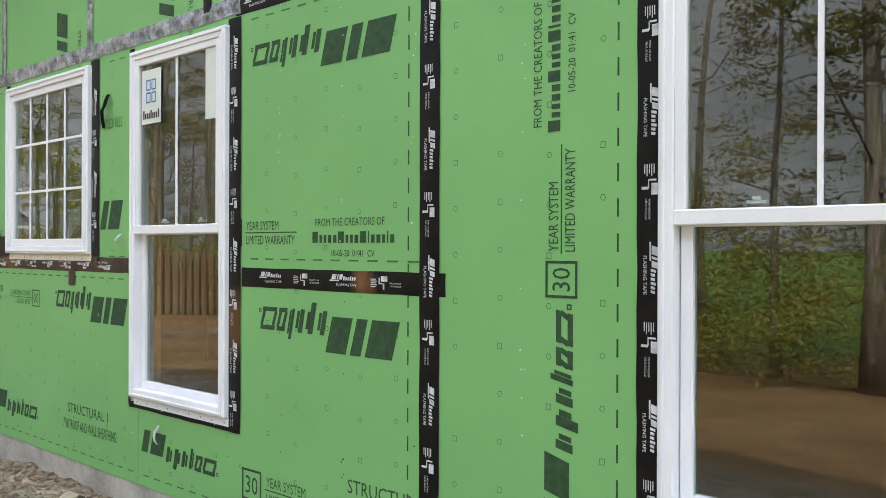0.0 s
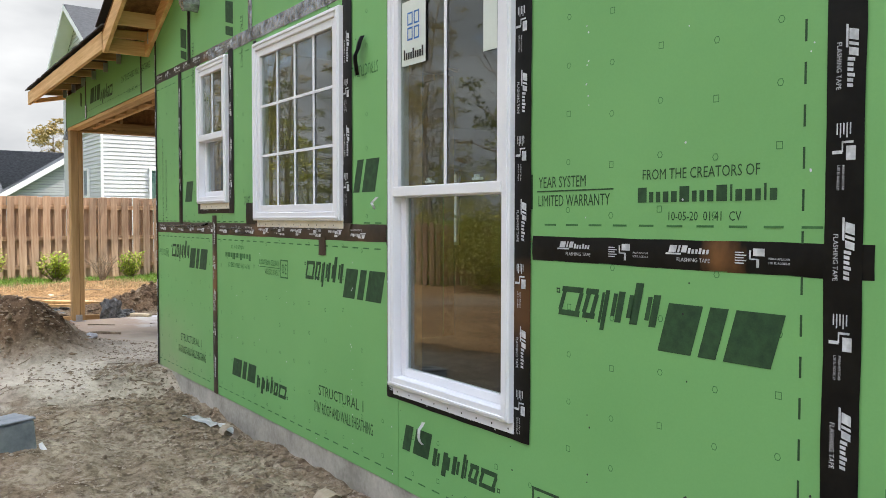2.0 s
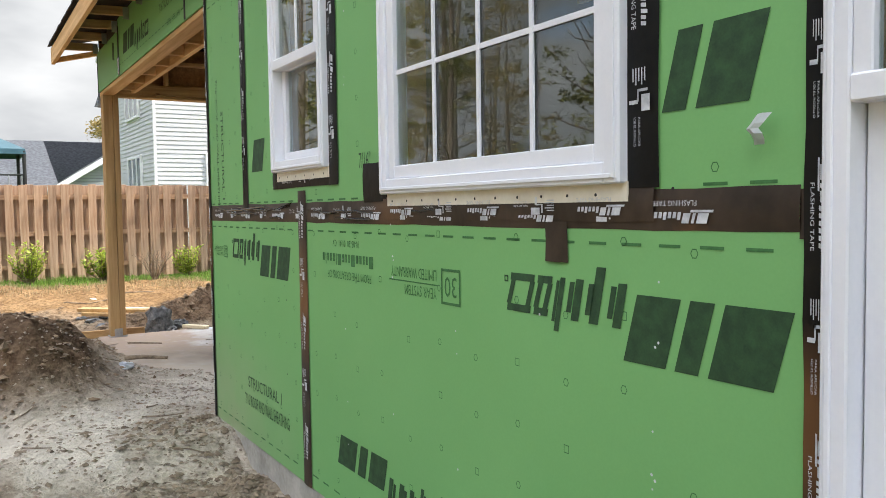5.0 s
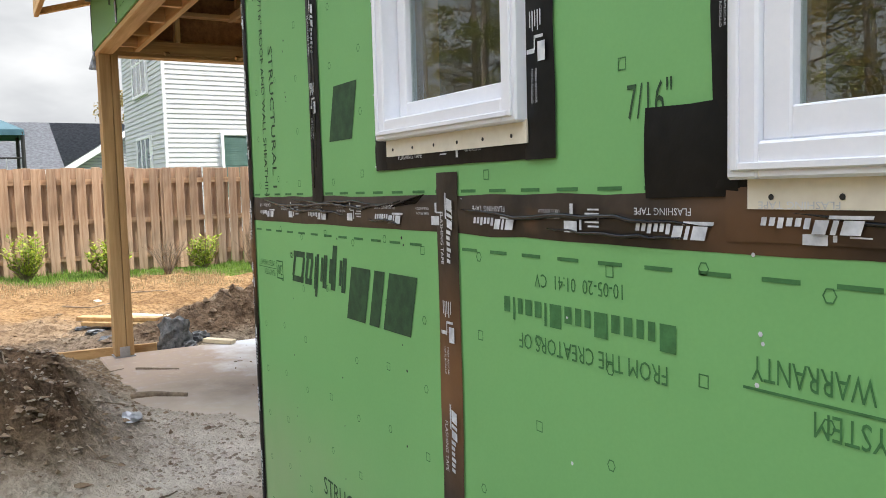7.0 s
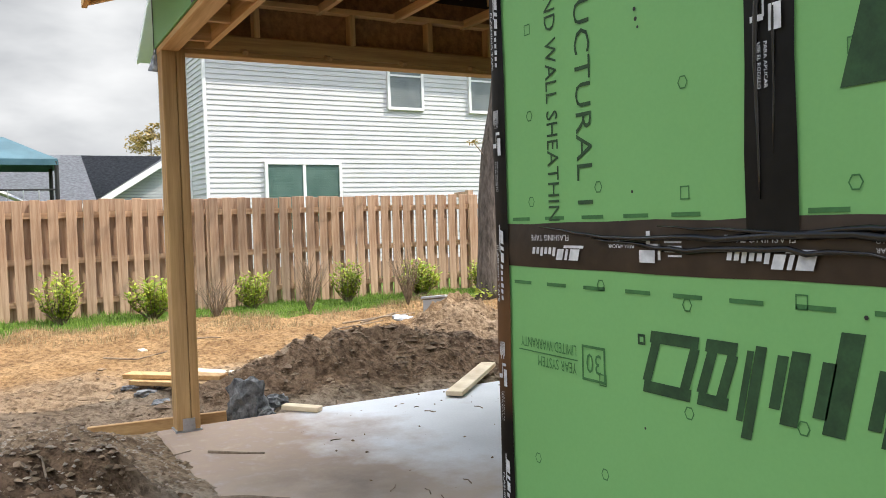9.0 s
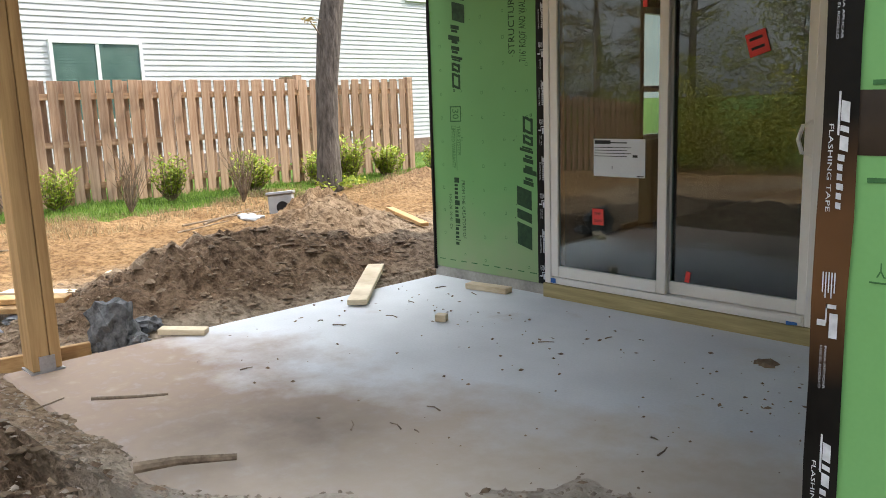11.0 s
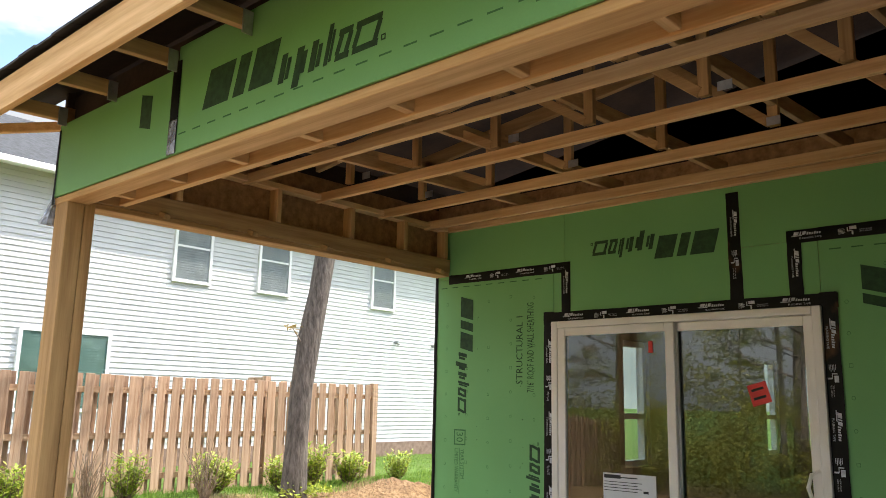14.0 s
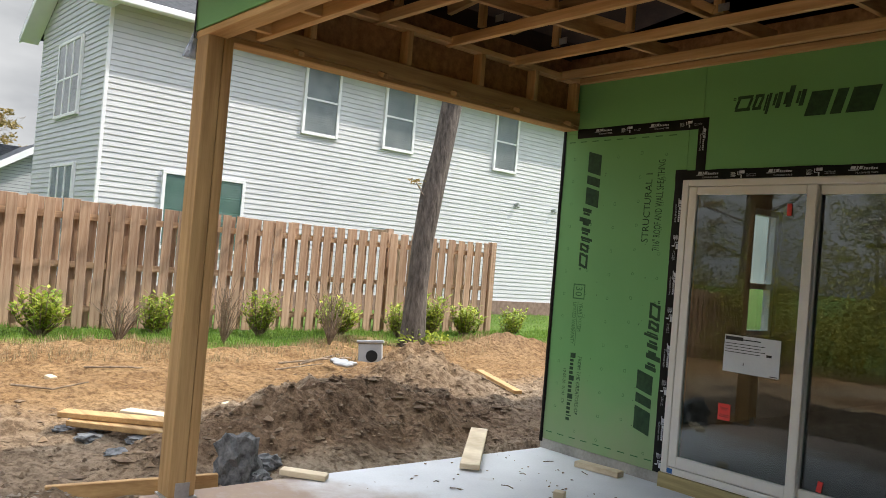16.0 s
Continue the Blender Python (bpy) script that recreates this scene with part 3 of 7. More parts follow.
def soil(x, y):
    """Height of the ground, and how much it is dug earth, orange sand and turf."""
    n1 = noise.noise((x * 0.7, y * 0.7, 3.1))
    n2 = noise.noise((x * 2.3, y * 2.3, 7.7))
    n3 = noise.noise((x * 6.5, y * 6.5, 1.3))
    n4 = noise.noise((x * 15, y * 15, 5.3))
    n5 = noise.noise((x * 4.1, y * 4.1, 11.0))
    rut = abs(noise.noise((x * 1.7 + 0.4 * n2, y * 2.6, 4.4)))
    z = -0.075 + 0.02 * n1 + 0.034 * n2 + 0.030 * n3 + 0.016 * n4 - 0.035 * max(n5 - 0.25, 0) + 0.05 * rut
    west = smooth(-13.2, -15.5, x)
    z += west * (0.11 + 0.02 * n1)
    near_wall = smooth(1.0, 2.25, y) * smooth(-9.4, -8.6, x)
    z -= near_wall * 0.05
    edge = 2.12 + 1.28 * smooth(-11.3, -9.8, x) + 0.20 * n2 + 0.10 * n3
    porch = smooth(-13.6, -12.9, x) * smooth(-8.2, -8.7, x)
    spill = porch * smooth(0.6, 1.8, y)
    z = z * (1 - spill) + spill * (0.004 + 0.034 * smooth(edge, edge - 1.2, y) - 0.05 * smooth(edge - 0.25, edge + 0.35, y) + (0.016 * n3 + 0.012 * n4 + 0.014 * n2) * (0.25 + 0.75 * smooth(edge - 0.1, edge - 0.7, y)))
    if -13.02 < x < -8.8 and y > edge + 0.3:
        z = -0.09
    heap = 0.0
    heap += 0.33 * bell(x, y, -14.15, 4.55, 0.75, 1.25, 0.25)
    heap += 0.22 * bell(x, y, -14.0, 3.3, 0.6, 0.8, 0.2)
    heap += 0.38 * bell(x, y, -15.3, 5.75, 0.75, 0.85, 0.2)
    heap += 0.30 * bell(x, y, -17.6, 9.4, 0.8, 0.8)
    heap += 0.52 * bell(x, y, -10.8, 1.32, 1.10, 0.60, -0.20)
    heap += 0.33 * bell(x, y, -10.05, 1.42, 0.52, 0.46, 0.3)
    heap += 0.16 * bell(x, y, -12.6, 1.5, 0.9, 0.5, 0.2)
    heap += 0.12 * bell(x, y, -14.6, 7.7, 0.9, 0.8)
    rough = min(heap * 3.5, 1.0)
    ridge = 1 - abs(noise.noise((x * 3.1, y * 3.1, 9.0)))
    z += heap * (0.85 + 0.30 * n2 + 0.16 * ridge) + rough * (0.075 * n3 + 0.045 * n4 + 0.06 * abs(noise.noise((x * 7, y * 7, 2))))
    if y < 2.2 and x > -13:
        lumpy = smooth(-3.0, -4.5, x)
        z += lumpy * (0.05 * max(0.0, noise.noise((x * 3.3, y * 3.9, 6.1)) - 0.05) + 0.03 * max(0.0, noise.noise((x * 8.5, y * 8.5, 8.2)))) * (1 - 0.6 * spill)
    if y < -0.5:
        z -= 0.075 * min(-0.5 - y, 9.0) - 0.06 * smooth(-0.8, -3.2, y) * n1
    house = smooth(-13.4, -13.15, x) * smooth(5.0, 5.3, y) + smooth(-9.0, -8.7, x) * smooth(2.3, 2.6, y)
    if house > 0.05 and y > 2.3 and x > -13.3 and y < 13:
        z = min(z, -0.12)
    earth = min(1.0, heap * 4.5 + 0.6 * smooth(-13.0, -13.6, x) * smooth(-15.6, -14.6, x))
    if x < -14.2:
        earth *= 0.66 - 0.2 * smooth(-14.6, -15.2, x)
    if x > -13.0:
        earth = max(min(1.0, heap * 3.4), 0.22 * porch * smooth(0.55, 0.9, n1 + n2 + 0.5), 0.55 * smooth(0.1, 0.45, n2 + 0.6 * n3) * smooth(-4.0, -6.0, x) * (1 - 0.8 * porch * smooth(-11.6, -10.8, x)))
    sand = smooth(-14.2, -15.6, x + 0.5 * n1) + (smooth(-0.2, -0.9, y + 0.3 * n1) if x > -14.2 else 0)
    sand = max(sand, 0.55 * smooth(-10.9, -12.0, x) * smooth(3.0, 2.2, y) * (0.6 + 0.8 * n1))
    turf = smooth(-18.6, -19.4, x + 0.55 * n2 + 0.35 * n1) if y > -3 else 0
    if y > 10.5:
        turf = max(turf, smooth(10.8, 12.2, y + 0.8 * n2) * smooth(-14.5, -17.0, x))
    if x < -21 or y > 14 or x > 3 or y < -11:
        turf = 1.0
    if x < -18:
        z += 0.03 * n2
    return z, min(max(earth, 0), 1), min(max(sand, 0), 1), min(max(turf, 0), 1)


def axis_steps(a, b, step, far):
    inner = list(np.arange(a, b + 1e-6, step))
    lo = [a - d for d in (900, 400, 200, 110, 60, 35, 22, 14, 9, 6, 4, 2.6, 1.6, 0.9, 0.4) if d <= far]
    hi = [b + d for d in (0.4, 0.9, 1.6, 2.6, 4, 6, 9, 14, 22, 35, 60, 110, 200, 400, 900) if d <= far]
    return lo + inner + hi


def build_ground():
    xs, ys = axis_steps(-19.5, -4.0, 0.045, 900), axis_steps(-0.3, 8.0, 0.045, 900)
    verts, cols = [], []
    for y in ys:
        for x in xs:
            z, a, b, c = soil(float(x), float(y))
            verts.append((float(x), float(y), z))
            k = smooth(-11.9, -10.6, x) * smooth(-8.0, -8.6, x) * smooth(0.2, 1.1, y)
            cols.append((a, b, c, k * (1 - a)))
    w = len(xs)
    faces = [(j * w + i, j * w + i + 1, (j + 1) * w + i + 1, (j + 1) * w + i) for j in range(len(ys) - 1) for i in range(w - 1)]
    me = bpy.data.meshes.new("ground")
    me.from_pydata(verts, [], faces)
    layer = me.color_attributes.new("soil", "FLOAT_COLOR", "POINT")
    layer.data.foreach_set("color", [c for q in cols for c in q])
    me.materials.append(SOIL)
    me.polygons.foreach_set("use_smooth", [True] * len(faces))
    return tagged(new("ground", me), "bare trodden construction soil with dug heaps and sand", "ground", kind="structure")


build_ground()


# ---- the new house: walls ----
WY, CX, BY, LX = 2.295, -8.945, 5.358, -13.07   # front wall, its corner, porch back wall, outer corner
BOT, MID, TOP = 0.045, 1.275, 2.565             # sheet joints
WINDOWS = {"w0": (-1.675, -0.735, 0.545, 2.50), "w1": (-4.89, -3.965, 0.545, 2.50), "w2": (-6.60, -5.39, 1.35, 2.505), "w3": (-7.735, -7.105, 1.475, 2.53)}
DOOR = (-11.93, -10.12, 0.10, 2.085)


def holed(bm, x0, x1, y0, y1, z0, z1, holes):
    """A wall slab along x with square holes through it, in columns."""
    xs = sorted({x0, x1, *[min(max(v, x0), x1) for h in holes for v in h[:2]]})
    for a, b in zip(xs, xs[1:]):
        if b - a < 1e-4:
            continue
        mid = (a + b) / 2
        cuts = sorted((h[2], h[3]) for h in holes if h[0] < mid < h[1])
        z = z0
        for c, d in cuts:
            if c > z:
                box(bm, a, b, y0, y1, z, min(c, z1))
            z = max(z, d)
        if z < z1:
            box(bm, a, b, y0, y1, z, z1)


def rake(x):
    """Height of the gable's roof line over the front wall."""
    return 2.98 + 0.4573 * (x + 9.16) if x < -2.6 else 5.98 - 0.47 * (x + 2.6)


def under_rake(me):
    for v in me.vertices:
        if v.co.z > 2.9:
            v.co.z = min(v.co.z, rake(v.co.x))


def inset(w, d):
    return (w[0] + d, w[1] - d, w[2] + d, w[3] - d)


OPEN = [inset(w, 0.03) for w in WINDOWS.values()]
wall = group_thing("wall_front", "green sheathed gable wall of an unfinished house", "wall", kind="structure")
bm = bmesh.new()
holed(bm, CX + 0.011, 3.0, WY + 0.012, WY + 0.15, -0.12, 5.4, OPEN)
under_rake(part("wall_core", bm, OSB, wall, "wall framing behind the sheathing").data)
bm = bmesh.new()
box(bm, CX + 0.012, 3.0, WY + 0.004, WY + 0.16, -0.4, BOT + 0.0)
fnd = tagged(new("foundation", to_mesh("foundation", bm, CONCRETE)), "grey concrete foundation edge under the sheathing", "foundation", kind="structure")


def panel(parent, x0, x1, z0, z1, y=WY, holes=()):
    bm = bmesh.new()
    g = 0.0015
    holed(bm, x0 + g, x1 - g, y, y + 0.0115, z0 + g, z1 - g, holes)
    bmesh.ops.remove_doubles(bm, verts=bm.verts, dist=1e-5)
    return part("panel", bm, SHEATH, parent)


def hits(x0, x1, z0, z1, w):
    return w[0] < x1 and w[1] > x0 and w[2] < z1 and w[3] > z0


def marks(p, x0, x1, z0, z1, y, avoid, step=(0.21, 0.175), phase=0, seed=1):
    """Nailing marks (small rings and squares) and edge dashes printed on a sheet, and its nail heads."""
    pr = Print((0, y - 0.0012, 0), (1, 0, 0), (0, 0, 1))
    rnd = random.Random(seed)
    nx, nz = int((x1 - x0 - 0.1) / step[0]), int((z1 - z0 - 0.1) / step[1])
    for i in range(nx + 1):
        for j in range(nz + 1):
            a, b = x0 + 0.13 + i * step[0], z0 + 0.10 + j * step[1] + (i % 2) * 0.02
            if a > x1 - 0.05 or b > z1 - 0.05 or any(w[0] - 0.1 < a < w[1] + 0.1 and w[2] - 0.1 < b < w[3] + 0.06 for w in avoid) or rnd.random() < 0.12:
                continue
            if (j + i + phase) % 3 == 0:
                pr.ring(a - 0.010, b - 0.011, a + 0.010, b + 0.011, 0.0022)
            else:
                q = [(a + 0.011 * math.cos(t), b + 0.012 * math.sin(t)) for t in (k * math.pi / 3 for k in range(7))]
                for (ax, ay), (bx, by) in zip(q, q[1:]):
                    pr.poly([(ax, ay), (bx, by), (a + (bx - a) * 0.78, b + (by - b) * 0.78), (a + (ax - a) * 0.78, b + (ay - b) * 0.78)])
    pr.done("nailing_marks", INK_FAINT, p)
    ds = Print((0, y - 0.0012, 0), (1, 0, 0), (0, 0, 1))
    k = x0 + 0.06
    while k < x1 - 0.1:
        for b in (z0 + 0.062, z1 - 0.070):
            if not any(w[0] - 0.12 < k < w[1] + 0.1 and w[2] - 0.08 < b < w[3] + 0.08 for w in avoid):
                ds.bar(k, b, k + 0.062, b + 0.007)
        k += 0.115
    ds.done("edge_dashes", INK_FAINT, p)
    nl = Print((0, y - 0.0018, 0), (1, 0, 0), (0, 0, 1))
    for _ in range(int((x1 - x0) * (z1 - z0) * 14)):
        a, b = rnd.uniform(x0 + 0.03, x1 - 0.03), rnd.uniform(z0 + 0.03, z1 - 0.03)
        a = x0 + 0.02 + round((a - x0) / 0.42) * 0.42 + rnd.uniform(-0.012, 0.012)
        if x0 + 0.015 < a < x1 - 0.015 and not any(w[0] - 0.05 < a < w[1] + 0.05 and w[2] - 0.05 < b < w[3] + 0.05 for w in avoid):
            r = rnd.uniform(0.0025, 0.0045)
            nl.poly([(a + r * math.cos(t), b + r * math.sin(t)) for t in (m * math.pi / 3 for m in range(6))])
    nl.done("nail_heads", BLACK if seed % 2 else TAPE_INK, p)


def rotated(x, z, turn, y):
    """A print frame whose text runs at turn quarter-turns on a wall facing -y."""
    u = [(1, 0, 0), (0, 0, 1), (-1, 0, 0), (0, 0, -1)][turn]
    v = [(0, 0, 1), (-1, 0, 0), (0, 0, -1), (1, 0, 0)][turn]
    return Print((x, y - 0.0014, z), u, v)


def warranty(pr, a, b, s, start=0):
    if not start:
        pr.ring(a, b, a + 0.16 * s, b + 0.16 * s, 0.012 * s)
        pr.text("30", a + 0.03 * s, b + 0.035 * s, a + 0.13 * s, b + 0.125 * s)
    pr.text("YEAR SYSTEM", a + 0.20 * s, b + 0.095 * s, a + 0.50 * s, b + 0.145 * s)
    pr.bar(a + 0.19 * s, b + 0.077 * s, a + 0.66 * s, b + 0.083 * s)
    pr.text("LIMITED WARRANTY", a + 0.20 * s, b + 0.012 * s, a + 0.64 * s, b + 0.062 * s)


def creators(pr, a, b, s):
    pr.text("FROM THE CREATORS OF", a + 0.02 * s, b + 0.13 * s, a + 0.46 * s, b + 0.165 * s)
    x = a
    for w in (0.05, 0.03, 0.03, 0.035, 0.035, 0.05, 0.03, 0.03, 0.035, 0.05, 0.02, 0.035, 0.035, 0.03, 0.02, 0.035):
        pr.bar(x, b + 0.055 * s, x + (w - 0.012) * s, b + (0.105 if w > 0.045 or w < 0.025 else 0.09) * s)
        x += (w - 0.0015) * s
    pr.text("10-05-20  01:41  CV", a + 0.13 * s, b - 0.005 * s, a + 0.40 * s, b + 0.024 * s)


def structural(pr, a, b, s):
    pr.text("STRUCTURAL 1", a, b + 0.075 * s, a + 0.52 * s, b + 0.135 * s)
    pr.text("7/16\" ROOF AND WALL SHEATHING", a - 0.06 * s, b - 0.03 * s, a + 0.62 * s, b + 0.035 * s)


ALLW = list(WINDOWS.values())
low_a = panel(wall, CX, -7.429, BOT, MID)
low_b = panel(wall, -7.429, -4.840, BOT, MID, holes=[h for h in OPEN if hits(-7.429, -4.840, BOT, MID, h)])
low_c = panel(wall, -4.840, -2.642, BOT, MID, holes=[h for h in OPEN if hits(-4.840, -2.642, BOT, MID, h)])
tall_d = panel(wall, -2.642, -1.393, BOT, TOP, holes=[h for h in OPEN if hits(-2.642, -1.393, BOT, TOP, h)])
tall_e = panel(wall, -1.393, -0.17, BOT, TOP, holes=[h for h in OPEN if hits(-1.393, -0.17, BOT, TOP, h)])
panel(wall, -0.17, 3.0, BOT, TOP)
up_a = panel(wall, CX, -8.233, MID, TOP)
up_b = panel(wall, -8.233, -5.696, MID, TOP, holes=[h for h in OPEN if hits(-8.233, -5.696, MID, TOP, h)])
up_c = panel(wall, -5.696, -4.430, MID, TOP, holes=[h for h in OPEN if hits(-5.696, -4.430, MID, TOP, h)])
up_d = panel(wall, -4.430, -2.642, MID, TOP, holes=[h for h in OPEN if hits(-4.430, -2.642, MID, TOP, h)])
tops = [panel(wall, a, b, TOP, 5.4) for a, b in ((CX, -7.982), (-7.982, -6.701), (-6.701, -5.418), (-5.418, -4.160), (-4.160, -2.490), (-2.490, 3.0))]
for p in tops:
    under_rake(p.data)
for i, (p, x0, x1, z0, z1) in enumerate(((low_a, CX, -7.429, BOT, MID), (low_b, -7.429, -4.840, BOT, MID), (low_c, -4.840, -2.642, BOT, MID), (tall_d, -2.642, -1.824, BOT, TOP), (up_a, CX, -8.233, MID, TOP), (up_b, -8.233, -5.696, MID, TOP), (up_c, -5.696, -4.430, MID, TOP), (up_d, -4.430, -2.642, MID, TOP))):
    marks(p, x0, x1, z0, z1, WY, ALLW, phase=i, seed=i + 3)

# prints on the lower sheets
for p, x, cut in ((low_a, -7.585, 1), (low_b, -4.960, 1), (low_c, -2.801, 1)):
    pr = rotated(x, 1.14 if x < -7 else 1.11, 2, WY)
    pr.logo(0, -0.04, 0.93, 0.215)
    pr.done("maker_mark", INK, p)
pr = rotated(-6.725, 1.15, 2, WY)
creators(pr, 0, -0.02, 0.93)
pr.done("print", INK_FAINT, low_b)
pr = rotated(-6.12, 1.105, 2, WY)
warranty(pr, 0, 0, 0.72)
pr.done("print", INK_FAINT, low_b)
pr = rotated(-8.597, 1.10, 2, WY)
warranty(pr, 0, 0, 0.42)
pr.done("print", INK_FAINT, low_a)
for p, x in ((low_b, -7.089),):
    pr = rotated(x, 0.20, 0, WY)
    pr.logo(0, 0, 0.96, 0.17)
    pr.done("maker_mark", INK, p)
pr = rotated(-4.990, 0.20, 0, WY)
pr.logo(0, 0, 0.94, 0.17, start=0.15)
pr.done("maker_mark", INK, low_c)
for p, x in ((low_a, -8.275), (low_b, -5.706), (low_c, -3.105)):
    pr = rotated(x, 0.27, 0, WY)
    structural(pr, 0, 0, 1.0)
    pr.done("print", INK, p)
pr = rotated(-3.857, 0.17, 0, WY)
warranty(pr, 0, 0, 0.95)
pr.done("print", INK, low_c)
# prints on the upper sheets
pr = rotated(-2.822, 2.40, 2, WY)
pr.logo(0, 0, 0.98, 0.20)
pr.done("maker_mark", INK, up_d)
pr = rotated(-3.34, 1.363, 0, WY)
creators(pr, 0, 0, 0.98)
pr.done("print", INK, up_d)
pr = rotated(-3.960, 1.41, 0, WY)
warranty(pr, -0.036, -0.01, 0.83)
pr.done("print", INK, up_d)
pr = rotated(-8.123, 1.44, 0, WY)
pr.logo(0, 0, 0.98, 0.22, upto=0.2)
pr.done("maker_mark", INK, up_b)
pr = rotated(-6.831, 1.455, 0, WY)
pr.text("7/16\"", 0, 0, 0.10, 0.06)
pr.done("print", INK, up_b)
pr = rotated(-5.378, 1.44, 0, WY)
pr.logo(-0.10, 0, 0.95, 0.23, start=0.15, upto=0.48)
pr.done("maker_mark", INK, up_c)
pr = rotated(-8.665, 1.90, 3, WY)
pr.text("STRUCTURAL 1", 0.03, 0.0, 0.535, 0.045)
pr.text("7/16\" ROOF AND WALL SHEATHING", -0.16, -0.092, 0.60, -0.055)
pr.done("print", INK, up_a)
pr = rotated(-6.970, 2.36, 2, WY)
pr.logo(0, 0, 0.8, 0.16, start=0.7)
pr.done("maker_mark", INK, up_b)
pr = rotated(-5.030, 2.16, 2, WY)
pr.text("STRUCTURAL 1", 0, 0, 0.30, 0.06)
pr.done("print", INK_FAINT, up_c)
# the tall sheet with its prints running upward
pr = rotated(-1.993, 0.06, 1, WY)
pr.logo(0.18, -0.02, 0.97, 0.135)
pr.done("maker_mark", INK, tall_d)
pr = rotated(-1.978, 1.225, 1, WY)
warranty(pr, 0.0, 0.0, 0.80)
pr.done("print", INK, tall_d)
pr = rotated(-2.003, 1.80, 1, WY)
creators(pr, 0.0, -0.01, 1.0)
pr.done("print", INK, tall_d)
ds = Print((0, WY - 0.0012, 0), (1, 0, 0), (0, 0, 1))
for k in range(20):
    for x in (-1.831, -2.760):
        ds.bar(x, 0.12 + 0.115 * k, x + 0.007, 0.18 + 0.115 * k)
ds.done("edge_dashes", INK, tall_d)
for p, x in zip(tops[:4], (-8.254, -7.219, -5.925, -4.680)):
    pr = rotated(x, 2.75, 3, WY)
    pr.logo(-0.17, 0, 0.9, 0.2, upto=0.3)
    pr.text("STRUCTURAL 1", 0.0, 0.34, 0.35, 0.38)
    pr.done("print", INK, p)


def tape(parent, x0, x1, z0, z1, y, material=TAPE, flip=False, seed=0, prints=True, lift=0.0):
    """Flashing tape stuck flat on a wall facing -y, with slightly uneven edges and its white printing."""
    rnd = random.Random(seed * 13 + 5)
    upright = (z1 - z0) > (x1 - x0)
    length, width = max(z1 - z0, x1 - x0), min(z1 - z0, x1 - x0)
    n = max(2, int(length / 0.12))
    bm = bmesh.new()
    rows = []
    for i in range(n + 1):
        t = length * i / n
        a, b = rnd.uniform(-0.0025, 0.0025), width + rnd.uniform(-0.0025, 0.0025)
        yy = y - 0.003 - lift
        ys = (yy + 0.002, yy - rnd.uniform(0, 0.0022), yy - rnd.uniform(0, 0.0022), yy + 0.002)
        cs = (a, a + width * 0.3, a + width * 0.7, b)
        rows.append([bm.verts.new((x0 + c, yv, z0 + t) if upright else (x0 + t, yv, z0 + c)) for c, yv in zip(cs, ys)])
    for r, s in zip(rows, rows[1:]):
        for k in range(3):
            f = (r[k], r[k + 1], s[k + 1], s[k])
            bm.faces.new(f if upright else f[::-1])
    for f in bm.faces:
        f.smooth = True
    ob = part("tape", bm, material, parent)
    if not prints:
        return ob
    turn = (3 if upright else 0)
    if flip:
        turn = (turn + 2) % 4
    ox, oz = {0: (x0, z0), 2: (x1, z1), 3: (x0, z1), 1: (x1, z0)}[turn]
    pr = rotated(ox, oz, turn, y - 0.006 - lift)
    t, w = rnd.uniform(0.02, 0.2), width
    while t < length - 0.20:
        pr.bar(t, 0.50 * w, t + 0.06, 0.56 * w, 0.3)
        pr.bar(t + 0.012, 0.58 * w, t + 0.040, 0.82 * w, 0.3)
        pr.bar(t + 0.046, 0.58 * w, t + 0.054, 0.82 * w, 0.3)
        pr.bar(t + 0.060, 0.58 * w, t + 0.080, 0.82 * w, 0.3)
        for q in range(6):
            pr.bar(t + 0.086 + 0.0135 * q, 0.55 * w, t + 0.095 + 0.0135 * q, (0.70 + 0.04 * (q % 3 == 0)) * w, 0.2)
        pr.text("FLASHING TAPE", t + 0.045, 0.27 * w, t + 0.168, 0.40 * w)
        if t + 0.36 < length:
            for q in range(5):
                pr.bar(t + 0.255, (0.30 + 0.085 * q) * w, t + 0.285 + 0.008 * (q % 2), (0.335 + 0.085 * q) * w)
            pr.bar(t + 0.315, 0.56 * w, t + 0.352, 0.80 * w)
            pr.bar(t + 0.302, 0.44 * w, t + 0.308, 0.74 * w)
            pr.bar(t + 0.302, 0.44 * w, t + 0.330, 0.48 * w)
            pr.bar(t + 0.326, 0.20 * w, t + 0.335, 0.46 * w)
            if t + 0.44 < length:
                pr.text("PARA APLICAR", t + 0.365, 0.46 * w, t + 0.43, 0.53 * w)
                pr.text("USE EL RODILLO", t + 0.365, 0.33 * w, t + 0.43, 0.40 * w)
        t += 0.50
    pr.done("tape_print", TAPE_INK, ob)
    return ob


# tapes on the front wall
tape(wall, -3.862, -2.560, 1.205, 1.297, WY, seed=1)
tape(wall, -4.950, -4.900, 1.232, 1.325, WY, TAPE_BROWN, True, seed=2, prints=False)
tape(wall, CX, -4.950, 1.243, 1.332, WY, TAPE_BROWN, True, seed=3)
tape(wall, -2.693, -2.590, BOT, TOP, WY, seed=4, lift=0.003)
tape(wall, -7.475, -7.378, BOT, 1.385, WY, TAPE_BROWN, seed=5, lift=0.003)
tape(wall, -8.273, -8.186, 1.30, TOP, WY, seed=6, lift=0.003)
tape(wall, -5.696, -5.607, 1.155, 1.26, WY, TAPE_BROWN, seed=7, lift=0.003, prints=False)
tape(wall, CX, -6.920, 2.555, 2.635, WY, TAPE_BROWN, seed=8)
